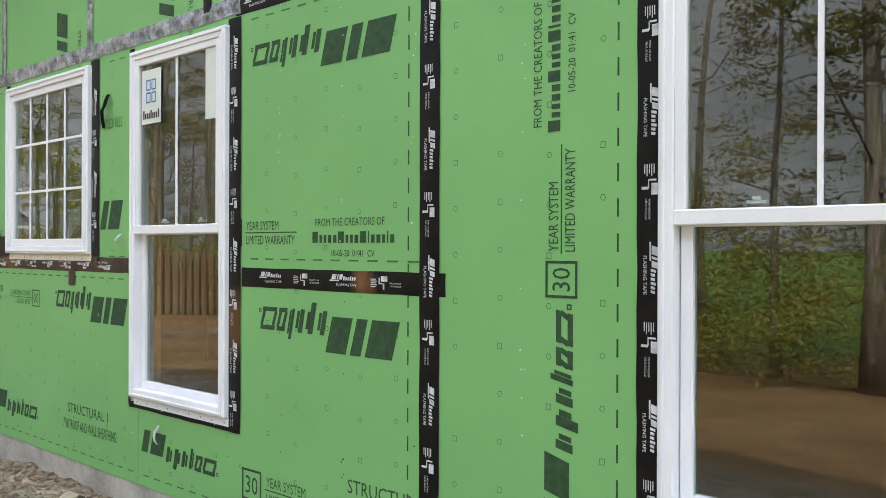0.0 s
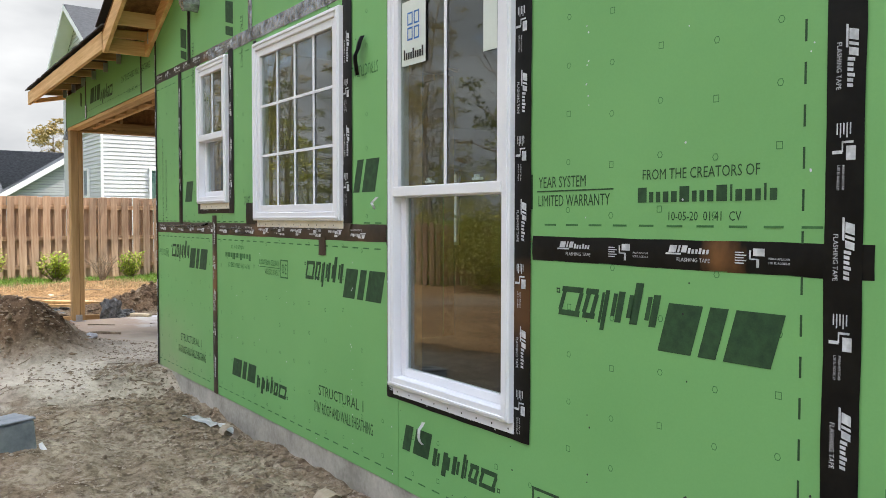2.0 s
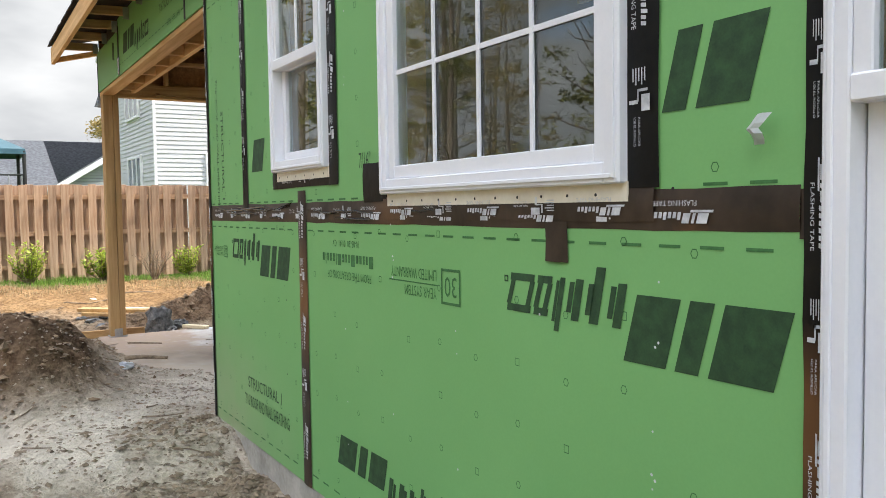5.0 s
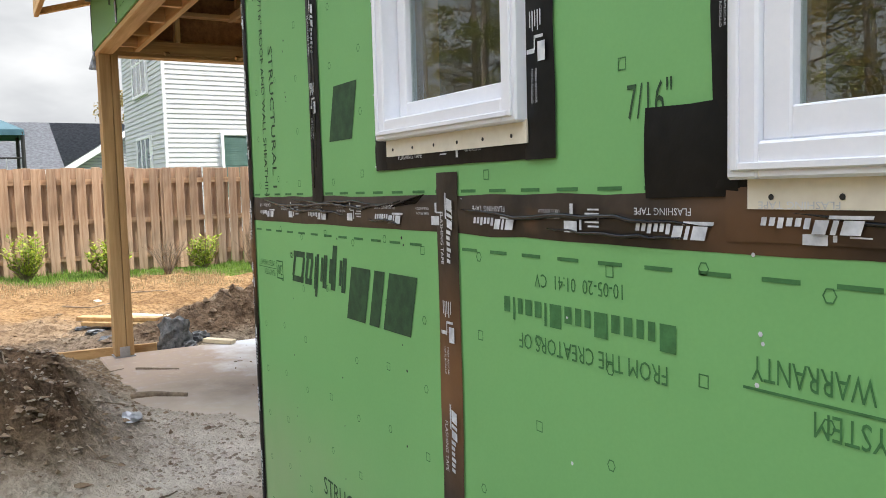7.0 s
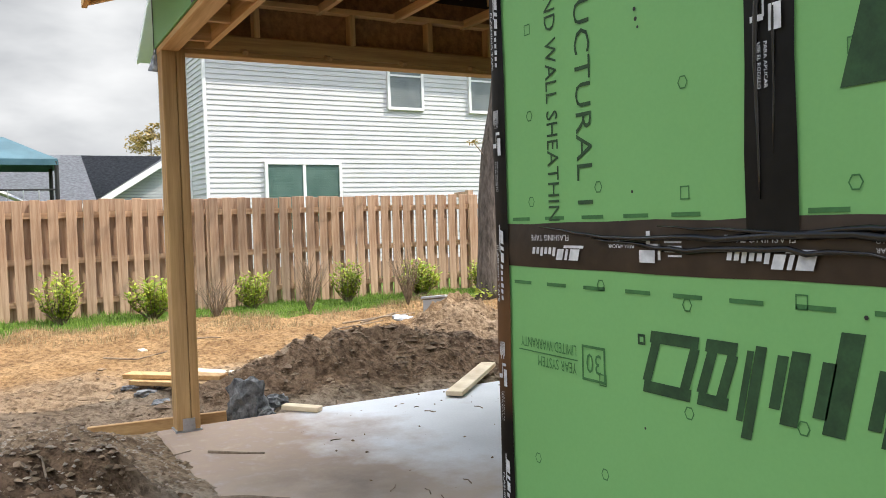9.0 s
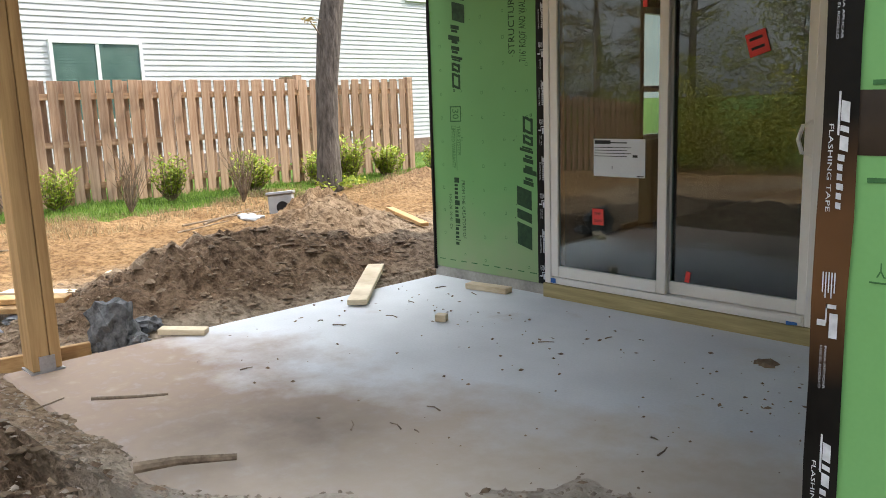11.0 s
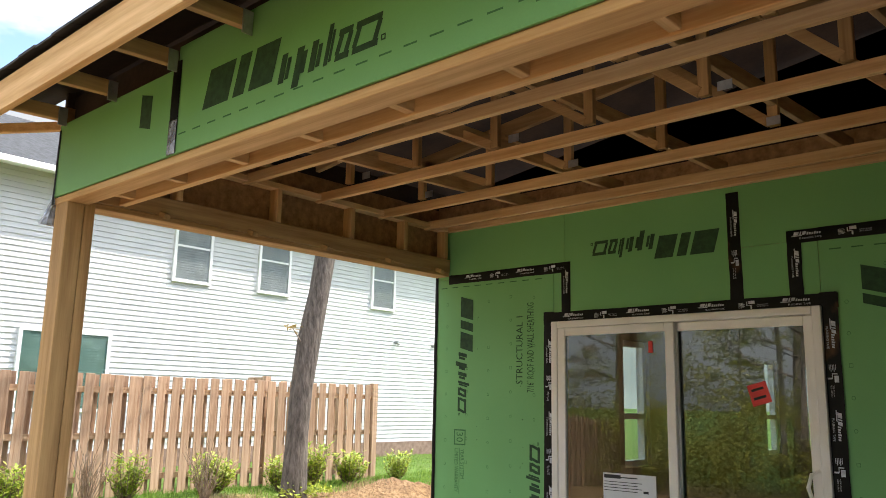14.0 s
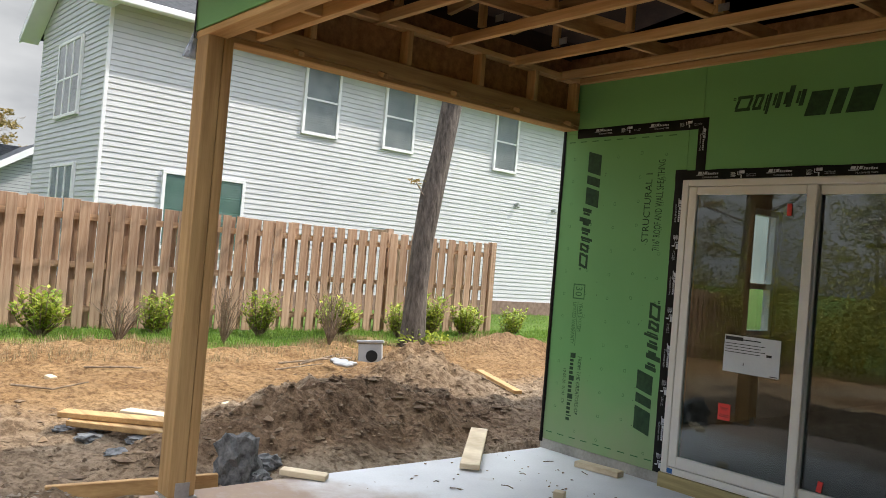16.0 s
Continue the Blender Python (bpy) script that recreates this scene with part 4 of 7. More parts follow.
tape(wall, -7.522, -3.878, 2.545, 2.635, WY, TAPE_SILVER, seed=9, lift=0.002, prints=False)
tape(wall, -3.919, -2.590, 2.535, 2.63, WY, seed=10)
for i, x in enumerate((-7.982, -6.701, -5.418, -4.160, -2.868)):
    tape(wall, x - 0.035, x + 0.035, 2.60, rake(x) - 0.08, WY, TAPE_SILVER if i in (1, 2) else TAPE, seed=11 + i, lift=0.004, prints=False)
tape(wall, CX - 0.003, CX + 0.045, BOT, 3.0, WY, seed=20, lift=0.004)


def wrinkle(parent, pts, r, seed):
    """A raised crease in the tape: a thin uneven ridge along the wall."""
    rnd = random.Random(seed)
    line = []
    for (xa, za), (xb, zb) in zip(pts, pts[1:]):
        for k in range(6):
            line.append((xa + (xb - xa) * k / 6, WY - 0.006 - rnd.uniform(0, 0.003), za + (zb - za) * k / 6 + rnd.uniform(-0.003, 0.003)))
    line.append((pts[-1][0], WY - 0.006, pts[-1][1]))
    n = len(line) - 1
    bm = bmesh.new()
    tube(bm, line, [r * (0.3 + math.sin(math.pi * i / n)) for i in range(n + 1)], 6, 0.2)
    for f in bm.faces:
        f.smooth = True
    return part("tape_wrinkle", bm, TAPE_GLOSS, parent)


for i, (pts, r) in enumerate((
        (((-8.78, 1.325), (-8.55, 1.300), (-8.28, 1.302), (-8.10, 1.308), (-7.90, 1.296), (-7.66, 1.318)), 0.0050),
        (((-8.62, 1.300), (-8.42, 1.282), (-8.20, 1.285), (-8.02, 1.278)), 0.0042),
        (((-8.45, 1.322), (-8.20, 1.312), (-7.96, 1.316), (-7.70, 1.305)), 0.0035),
        (((-7.86, 1.262), (-7.74, 1.268), (-7.66, 1.258)), 0.0035),
        (((-7.36, 1.300), (-7.15, 1.286), (-6.90, 1.292), (-6.65, 1.280)), 0.0040),
        (((-7.05, 1.266), (-6.85, 1.258), (-6.70, 1.262)), 0.0030),
        (((-6.55, 1.304), (-6.35, 1.290), (-6.10, 1.300)), 0.0030),
        (((-8.245, 1.36), (-8.25, 1.55), (-8.236, 1.80), (-8.246, 2.10)), 0.0035),
        (((-8.222, 1.42), (-8.215, 1.70), (-8.224, 2.0), (-8.216, 2.3)), 0.0030))):
    wrinkle(wall, pts, r, 300 + i)
bm = bmesh.new()
v = [bm.verts.new(p) for p in ((-7.72, WY - 0.008, 1.300), (-7.56, WY - 0.012, 1.312), (-7.50, WY - 0.022, 1.336), (-7.60, WY - 0.020, 1.322))]
bm.faces.new(v)
bmesh.ops.solidify(bm, geom=bm.faces[:], thickness=0.002)
part("torn_flap", bm, TAPE_GLOSS, wall, "torn black tape flap sticking out")


def flash(w, side, low, seed, left=0.05):
    """Tape round a window: both jambs and, below, the sill."""
    x0, x1, z0, z1 = w
    tape(wall, x1 - 0.01, x1 + side, z0 - low, z1 + 0.03, WY, seed=seed, lift=0.004)
    tape(wall, x0 - left, x0 + 0.01, z0 - low, z1 + 0.03, WY, seed=seed + 1, lift=0.004)
    tape(wall, x0 - left, x1 + side * 0.4, z0 - low, z0 + 0.01, WY, seed=seed + 2, lift=0.002)


flash(WINDOWS["w1"], 0.095, 0.066, 30)
flash(WINDOWS["w0"], 0.095, 0.066, 34, 0.083)
flash(WINDOWS["w2"], 0.095, 0.012, 38)
flash(WINDOWS["w3"], 0.085, 0.075, 42, 0.06)
tape(wall, -6.785, -6.600, 1.325, 1.470, WY, TAPE, seed=46, lift=0.005, prints=False)
tape(wall, -6.622, -5.308, 1.262, 1.34, WY, TAPE_BROWN, True, seed=47, lift=0.005)


def house_window(name, w, kind, label):
    """A white vinyl window that stands proud of the sheathing: frame, sashes, bars and panes."""
    x0, x1, z0, z1 = w
    win = group_thing(name, label, "window", "windows of the new house", "structure")
    y0 = WY - 0.034
    fw = 0.052
    for a in ((x0, x0 + fw, z0, z1), (x1 - fw, x1, z0, z1), (x0 + fw, x1 - fw, z1 - fw, z1), (x0 + fw, x1 - fw, z0, z0 + fw)):
        part("window_frame", boxed(a[0], a[1], y0, WY + 0.06, a[2], a[3], bevel=0.004), VINYL, win)
    # raised outer bead of the frame
    for a in ((x0 + 0.012, x0 + 0.024, z0 + 0.012, z1 - 0.012), (x1 - 0.024, x1 - 0.012, z0 + 0.012, z1 - 0.012), (x0 + 0.024, x1 - 0.024, z1 - 0.024, z1 - 0.012), (x0 + 0.024, x1 - 0.024, z0 + 0.012, z0 + 0.024)):
        part("frame_bead", boxed(a[0], a[1], y0 - 0.006, y0 + 0.001, a[2], a[3], bevel=0.002), VINYL, win)
    bm = boxed(x0 + 0.02, x1 + 0.005, WY - 0.012, WY - 0.008, z0 - 0.042, z0 + 0.004)
    fin = part("nail_fin", bm, CREAM if kind != "low" else VINYL, win, "cream nailing fin below the frame")
    pr = Print((0, WY - 0.0135, 0), (1, 0, 0), (0, 0, 1))
    k = x0 + 0.06
    while k < x1:
        pr.poly([(k + 0.0045 * math.cos(t), z0 - 0.025 + 0.0045 * math.sin(t)) for t in (m * math.pi / 4 for m in range(8))])
        k += 0.105
    pr.done("fin_holes", BLACK, fin)
    ix0, ix1, iz0, iz1 = x0 + fw, x1 - fw, z0 + fw, z1 - fw
    mid = (z0 + z1) / 2 - 0.043

    def sash(a0, a1, c0, c1, y, sw, glass_y, cols, rows, top):
        for b in ((a0, a0 + sw, c0, c1), (a1 - sw, a1, c0, c1), (a0 + sw, a1 - sw, c1 - top, c1), (a0 + sw, a1 - sw, c0, c0 + sw)):
            part("sash", boxed(b[0], b[1], y, y + 0.034, b[2], b[3], bevel=0.003), VINYL, win)
        pane = part("pane", boxed(a0 + sw, a1 - sw, glass_y, glass_y + 0.004, c0 + sw, c1 - top), GLASS, win, "glass pane mirroring the woods")
        pane.visible_shadow = False
        for i in range(1, cols):
            x = a0 + sw + (a1 - a0 - 2 * sw) * i / cols
            part("muntin", boxed(x - 0.008, x + 0.008, glass_y - 0.0075, glass_y - 0.0015, c0 + sw, c1 - top), VINYL, win)
        for i in range(1, rows):
            z = c0 + sw + (c1 - top - c0 - sw) * i / rows
            part("muntin", boxed(a0 + sw, a1 - sw, glass_y - 0.0060, glass_y - 0.0012, z - 0.008, z + 0.008), VINYL, win)

    if kind == "grid":
        sash(ix0, ix1, iz0, iz1, y0 + 0.012, 0.045, y0 + 0.030, 4, 3, 0.045)
    else:
        sash(ix0, ix1, mid, iz1, y0 + 0.006, 0.036, y0 + 0.024, 2, 1, 0.036)
        sash(ix0 + 0.004, ix1 - 0.004, iz0, mid + 0.02, y0 + 0.045, 0.040, y0 + 0.062, 1, 1, 0.036)
        part("meeting_rail", boxed(ix0, ix1, y0 - 0.002, y0 + 0.05, mid - 0.012, mid + 0.036, bevel=0.004), VINYL, win)
        for k in (0.28, 0.72):
            x = ix0 + (ix1 - ix0) * k
            bm = boxed(x - 0.03, x + 0.03, y0 + 0.050, y0 + 0.070, mid + 0.048, mid + 0.060, bevel=0.003)
            box(bm, x - 0.012, x + 0.012, y0 + 0.048, y0 + 0.066, mid + 0.060, mid + 0.072, bevel=0.002)
            part("sash_lock", bm, VINYL, win)
    return win


w0 = house_window("window_1", WINDOWS["w0"], "low", "tall white double-hung window reflecting bare trees")
w1 = house_window("window_2", WINDOWS["w1"], "low", "tall white double-hung window with maker's sticker")
w2 = house_window("window_3", WINDOWS["w2"], "grid", "wide white window with twelve small lights")
w3 = house_window("window_4", WINDOWS["w3"], "small", "small white double-hung window above the joint tape")
for win, w, cols in ((w1, WINDOWS["w1"], 2),):
    sx, sz, yy = w[0] + 0.11, w[3] - 0.42, WY - 0.018
    st = part("window_sticker", boxed(sx, sx + 0.20, yy, yy + 0.001, sz, sz + 0.30), STICKER, win, "pale sticker with a small blue window drawing")
    pr = Print((sx, yy - 0.0015, sz), (1, 0, 0), (0, 0, 1))
    for a in (0.05, 0.105):
        for b in (0.115, 0.185):
            pr.ring(a, b, a + 0.045, b + 0.06, 0.008)
    pr.done("sticker_drawing", BLUE, st)
    pr = Print((sx, yy - 0.0015, sz), (1, 0, 0), (0, 0, 1))
    for k in range(9):
        pr.bar(0.018 + 0.019 * k, 0.028, 0.032 + 0.019 * k, 0.060 + 0.016 * (k % 4 == 0))
    pr.done("sticker_bars", BLACK, st)
    part("window_sticker", boxed(w[1] - 0.19, w[1] - 0.10, yy, yy + 0.001, w[3] - 0.45, w[3] - 0.09), STICKER, win, "pale blank label on the glass")


def scrap(name, x, z, w, h, material, label, seed, lean=0.0):
    """A loose torn strip hanging off the wall."""
    rnd = random.Random(seed)
    bm = bmesh.new()
    rows = []
    for i in range(7):
        t = i / 6
        c, s = x + lean * t + rnd.uniform(-0.006, 0.006), WY - 0.010 - 0.03 * math.sin(t * 2.6) - rnd.uniform(0, 0.006)
        rows.append([bm.verts.new((c + w * (k - 1) * (1 - 0.3 * t), s - (0.008 if k == 1 else 0), z - h * t)) for k in range(3)])
    for a, b in zip(rows, rows[1:]):
        for k in range(2):
            bm.faces.new((a[k], a[k + 1], b[k + 1], b[k]))
    bmesh.ops.solidify(bm, geom=bm.faces[:], thickness=0.002)
    ob = new(name, to_mesh(name, bm, material))
    return tagged(ob, label, "tape scrap")


scrap("tape_scrap", -5.169, 2.30, 0.028, 0.20, TAPE, "loose curled strip of black tape on the green wall", 3, -0.03)
scrap("paper_scrap", -5.020, 1.47, 0.016, 0.06, PAPER, "torn white paper scrap stuck to the green wall", 5)
scrap("paper_scrap", -4.600, 0.42, 0.013, 0.10, PAPER, "torn white paper scrap stuck below the tall window", 6, 0.012)
for x, z in ((-7.783, 3.02), (-7.269, 3.16)):
    bm = bmesh.new()
    tube(bm, [(x, WY - 0.0, z), (x, WY - 0.07, z), (x, WY - 0.12, z - 0.02)], [0.06, 0.055, 0.045], 12, 0.12)
    tagged(new("wall_vent", to_mesh("wall_vent", bm, TAPE_SILVER)), "taped vent stub sticking out of the gable wall", "vent")

# ---- porch: back wall, door ----
back = group_thing("wall_porch", "green sheathed porch wall around a sliding door", "wall", kind="structure")
DH = [(DOOR[0] + 0.03, DOOR[1] - 0.03, -0.2, DOOR[3] - 0.03)]
bm = bmesh.new()
holed(bm, LX, CX + 0.14, BY + 0.012, BY + 0.15, -0.2, 3.08, DH)
part("wall_core", bm, OSB, back)
DJ = [(DOOR[0] + 0.03, DOOR[1] - 0.03, 0.0, DOOR[3] - 0.03)]
for x0, x1, z0, z1, h in ((LX, DOOR[0] + 0.0, 0.075, 2.475, ()), (LX, -11.83, 2.475, 2.86, ()), (-11.83, -10.60, 2.10, 2.86, ()), (-10.60, CX + 0.14, 2.47, 2.86, ()), (-10.60, -10.121, 2.10, 2.47, ()), (DOOR[0] + 0.001, -11.831, 2.10, 2.474, ()), (-10.12, CX + 0.14, 0.075, 2.47, ())):
    q = panel(back, x0, x1, z0, z1, BY, h)
    if z0 < 1:
        marks(q, x0, x1, z0, z1, BY, [DOOR], seed=int(-x0 * 7))
    if x0 == LX and z0 < 1:
        left_sheet = q
    if x0 == -10.12:
        right_sheet = q
    if x0 == -11.83:
        head_sheet = q
box_bm = boxed(LX + 0.003, DOOR[0], BY + 0.003, BY + 0.10, -0.1, 0.073)
box(box_bm, DOOR[1], CX, BY + 0.003, BY + 0.10, -0.1, 0.073)
tagged(new("foundation", to_mesh("foundation", box_bm, CONCRETE)), "low concrete curb under the porch wall", "foundation", kind="structure")
for i, (x0, x1, z0, z1) in enumerate(((LX + 0.14, -11.80, 2.435, 2.51), (-11.86, -11.785, 2.15, 2.51), (-10.64, -10.56, 2.15, 2.82), (-10.29, -10.21, 2.15, 2.52), (-10.29, CX, 2.455, 2.535), (-12.01, -10.03, 2.075, 2.155), (-12.01, -11.92, 0.08, 2.16), (-10.13, -10.035, 0.08, 2.16))):
    tape(back, x0, x1, z0, z1, BY, seed=60 + i, lift=0.001 * i)
tape(back, LX - 0.004, LX + 0.03, 0.05, 2.5, BY, seed=70, prints=False, lift=0.004)


def vprint(p, x, z, fn, turn, material=INK):
    pr = rotated(x, z, turn, BY)
    fn(pr)
    pr.done("print", material, p)


vprint(left_sheet, -12.845, 2.33, lambda pr: pr.logo(0, 0, 0.92, 0.17), 3)
vprint(left_sheet, -12.80, 1.31, lambda pr: warranty(pr, 0, -0.05, 0.72), 3, INK_FAINT)
vprint(left_sheet, -12.85, 0.78, lambda pr: creators(pr, 0, -0.03, 1.0), 3)
vprint(left_sheet, -12.13, 1.65, lambda pr: structural(pr, 0, 0, 0.95), 1, INK)
vprint(left_sheet, -12.02, 0.30, lambda pr: pr.logo(0, 0, 0.95, 0.18), 1)
vprint(head_sheet, -10.69, 2.66, lambda pr: pr.logo(0, 0, 0.93, 0.20), 2)
vprint(right_sheet, -9.93, 0.46, lambda pr: pr.text("STRUCTURAL 1", 0, 0, 0.50, 0.06), 1)
vprint(right_sheet, -9.28, 0.30, lambda pr: pr.logo(0, 0, 0.95, 0.19), 1)
vprint(right_sheet, -9.95, 2.30, lambda pr: pr.logo(0, 0, 0.8, 0.17, upto=0.4), 3)
vprint(right_sheet, -9.22, 1.30, lambda pr: warranty(pr, 0, 0, 0.7), 1, INK_FAINT)


def sliding_door():
    x0, x1, z0, z1 = DOOR
    d = group_thing("sliding_door", "white vinyl sliding glass door, closed, with red stickers", "door", kind="structure")
    d.name = "door_1"
    y = BY - 0.035
    for a in ((x0, x0 + 0.05, z0, z1), (x1 - 0.05, x1, z0, z1), (x0 + 0.05, x1 - 0.05, z1 - 0.045, z1), (x0 + 0.05, x1 - 0.05, z0, z0 + 0.045)):
        part("door_frame", boxed(a[0], a[1], y, y + 0.12, a[2], a[3], bevel=0.004), DOOR_VINYL, d)
    mid = (x0 + x1) / 2 - 0.02
    sw = 0.062

    def leaf(a0, a1, yy):
        for b in ((a0, a0 + sw, z0 + 0.05, z1 - 0.048), (a1 - sw, a1, z0 + 0.05, z1 - 0.048), (a0 + sw, a1 - sw, z1 - 0.048 - 0.055, z1 - 0.048), (a0 + sw, a1 - sw, z0 + 0.05, z0 + 0.125)):
            part("door_stile", boxed(b[0], b[1], yy, yy + 0.035, b[2], b[3], bevel=0.004), DOOR_VINYL, d)
        pane = part("pane", boxed(a0 + sw, a1 - sw, yy + 0.014, yy + 0.018, z0 + 0.125, z1 - 0.103), DOOR_GLASS, d, "dark glass mirroring the woods")
        pane.visible_shadow = False

    leaf(x0 + 0.052, mid + 0.04, y + 0.004)
    leaf(mid - 0.02, x1 - 0.052, y + 0.048)
    bm = bmesh.new()
    hx = x1 - 0.075
    tube(bm, [(hx, y + 0.045, 1.00), (hx - 0.03, y + 0.005, 1.02), (hx - 0.045, y - 0.01, 1.09), (hx - 0.03, y + 0.005, 1.16), (hx, y + 0.045, 1.18)], [0.011, 0.011, 0.012, 0.011, 0.011], 8)
    part("door_handle", bm, DOOR_VINYL, d, "white curved pull handle")
    part("threshold", boxed(x0 - 0.012, x1 + 0.01, BY - 0.042, BY + 0.08, -0.02, 0.096, bevel=0.004), TREATED, d, "greenish treated wooden sill board")
    part("track", boxed(mid + 0.08, x1 - 0.06, y - 0.012, y + 0.02, z0 + 0.02, z0 + 0.05, bevel=0.003), DOOR_VINYL, d)
    gy = y + 0.017

    def sticker(name, x, z, w, h, material, yy, turn=0.0, label=""):
        bm = boxed(-w / 2, w / 2, -0.001, 0.0, -h / 2, h / 2)
        for q in bm.verts:
            q.co = Vector((x, yy, z)) + Matrix.Rotation(-turn, 3, "Y") @ q.co
        return part(name, bm, material, d, label)

    pa = sticker("paper_notice", -11.345, 0.965, 0.375, 0.235, PAPER, gy - 0.004, 0.0, "white printed notice sheet taped on the glass")
    pr = Print((-11.345, gy - 0.0062, 0.965), (1, 0, 0), (0, 0, 1))
    pr.bar(-0.18, 0.085, -0.06, 0.108)
    pr.bar(-0.06, 0.090, 0.06, 0.097)
    for k in range(4):
        pr.bar(-0.18, 0.062 - 0.018 * k, 0.09 - 0.03 * (k % 2), 0.066 - 0.018 * k)
    pr.bar(0.10, 0.005, 0.135, 0.02)
    pr.bar(-0.05, -0.07, -0.045, -0.05)
    pr.bar(0.13, -0.112, 0.18, -0.106)
    pr.done("notice_bars", BLACK, pa)
    s1 = sticker("red_sticker", -11.50, 0.585, 0.085, 0.105, RED, gy - 0.004, 0.02, "red square glass sticker")
    pr = Print((-11.50, gy - 0.0062, 0.585), (1, 0, 0), (0, 0, 1))
    pr.text("TMP", -0.028, 0.012, 0.024, 0.030)
    pr.text("GLASS", -0.030, -0.032, 0.030, -0.014)
    pr.done("sticker_print", BLACK, s1)
    gy2 = y + 0.060
    s2 = sticker("red_sticker", -10.505, 1.595, 0.115, 0.125, RED, gy2 - 0.004, 0.28, "red square glass sticker set askew")
    pr = Print((-10.505, gy2 - 0.0062, 1.595), (0.96, 0, 0.28), (-0.28, 0, 0.96))
    pr.bar(-0.04, 0.02, 0.035, 0.035)
    pr.bar(-0.04, -0.03, 0.035, -0.015)
    pr.done("sticker_print", BLACK, s2)
    sticker("red_sticker", -11.17, 1.885, 0.03, 0.075, RED, gy - 0.004, 0.0, "narrow red tag on the glass")
    sticker("red_sticker", -10.885, 0.265, 0.03, 0.065, RED, gy2 - 0.004, -0.15, "narrow red tag low on the glass")
    sticker("blue_tape", -11.855, 0.122, 0.042, 0.032, BLUE, y - 0.003, 0.0, "blue painter's tape tab")
    sticker("blue_tape", -10.235, 0.118, 0.06, 0.035, BLUE, y - 0.003, 0.1, "blue painter's tape tab")


sliding_door()

# ---- porch: slab, post, beams, roof ----
bm = bmesh.new()
box(bm, -13.06, CX + 0.10, 2.20, BY + 0.02, -0.22, 0.0, bevel=0.012)
tagged(new("floor_porch", to_mesh("floor_porch", bm, SLAB)), "mud-stained concrete porch slab", "floor", kind="structure")

porch = group_thing("porch_roof", "unfinished wooden porch roof with open trusses over the slab", "roof", kind="structure")


def lumber(name, p, q, w, d, axis, parent, up=(0, 0, 1), stock=WOODS):
    return part(name, board(p, q, w, d, up), stock[axis], parent)


post = group_thing("porch_post", "bare square wooden post at the slab's corner", "post", at=(-12.985, 2.385, 0))
part("post_shaft", boxed(-0.075, 0.075, -0.075, 0.015, 0.012, 2.53, bevel=0.004), OLD["z"], post)
part("post_shaft", boxed(-0.073, 0.073, 0.019, 0.075, 0.012, 2.53, bevel=0.004), OLD["z"], post)
bm = boxed(-0.085, 0.085, -0.085, 0.085, 0.0, 0.010)
box(bm, 0.077, 0.081, -0.04, 0.04, 0.0, 0.09)
part("post_base", bm, STEEL, post, "galvanized steel post base")
# front header: green face, lower plate, inner board with blocks
bm = bmesh.new()
box(bm, LX, -11.85, WY, WY + 0.0115, 2.545, 2.95)
f1 = part("panel", bm, SHEATH, porch)
bm = bmesh.new()
box(bm, -11.848, -9.42, WY, WY + 0.0115, 2.545, 3.05)
f2 = part("panel", bm, SHEATH, porch)
bm = bmesh.new()
box(bm, -9.418, CX - 0.002, WY, WY + 0.0115, 2.545, 3.2)
f3 = part("panel", bm, SHEATH, porch)
tape(porch, -11.885, -11.815, 2.545, 2.98, WY, seed=80, prints=False, lift=0.002)
tape(porch, -11.884, -11.816, 2.545, 2.70, WY, TAPE_SILVER, seed=83, prints=False, lift=0.005)
tape(porch, -9.44, -9.39, 2.545, 3.1, WY, seed=81, prints=False)
tape(porch, LX - 0.002, LX + 0.022, 2.50, 2.92, WY, seed=82, prints=False, lift=0.002)
pr = rotated(-11.62, 2.635, 0, WY)
pr.logo(0, 0, 1.12, 0.23)
pr.done("maker_mark", INK, f2)
pr = rotated(-12.20, 2.90, 3, WY)
pr.logo(0.0, 0, 0.95, 0.14, upto=0.2)
pr.done("maker_mark", INK, f1)
pr = rotated(-10.15, 2.72, 0, WY)
pr.text("7/16\" ROOF AND WALL SHEATHING", 0, 0.02, 1.05, 0.085)
pr.done("print", INK, f2)
pr = rotated(-9.90, 2.58, 0, WY)
pr.text("ESRs 1473,1474", 0, 0.02, 0.36, 0.065)
k = -1.9
while k < 0.45:
    pr.bar(k, 0.045, k + 0.06, 0.052)
    k += 0.115
pr.done("print", INK_FAINT, f2)
lumber("header_plate", (LX, WY + 0.070, 2.525), (CX, WY + 0.070, 2.525), 0.115, 0.038, "x", porch)
lumber("header_board", (LX + 0.02, WY + 0.034, 2.74), (CX, WY + 0.034, 2.74), 0.038, 0.38, "x", porch, stock=OLD)
lumber("header_board", (LX + 0.15, WY + 0.315, 2.655), (CX + 0.1, WY + 0.315, 2.655), 0.042, 0.235, "x", porch)
for i in range(9):
    x = LX + 0.32 + i * 0.52
    if x < CX:
        lumber("block", (x, WY + 0.13, 2.60), (x, WY + 0.294, 2.60), 0.040, 0.11, "y", porch)
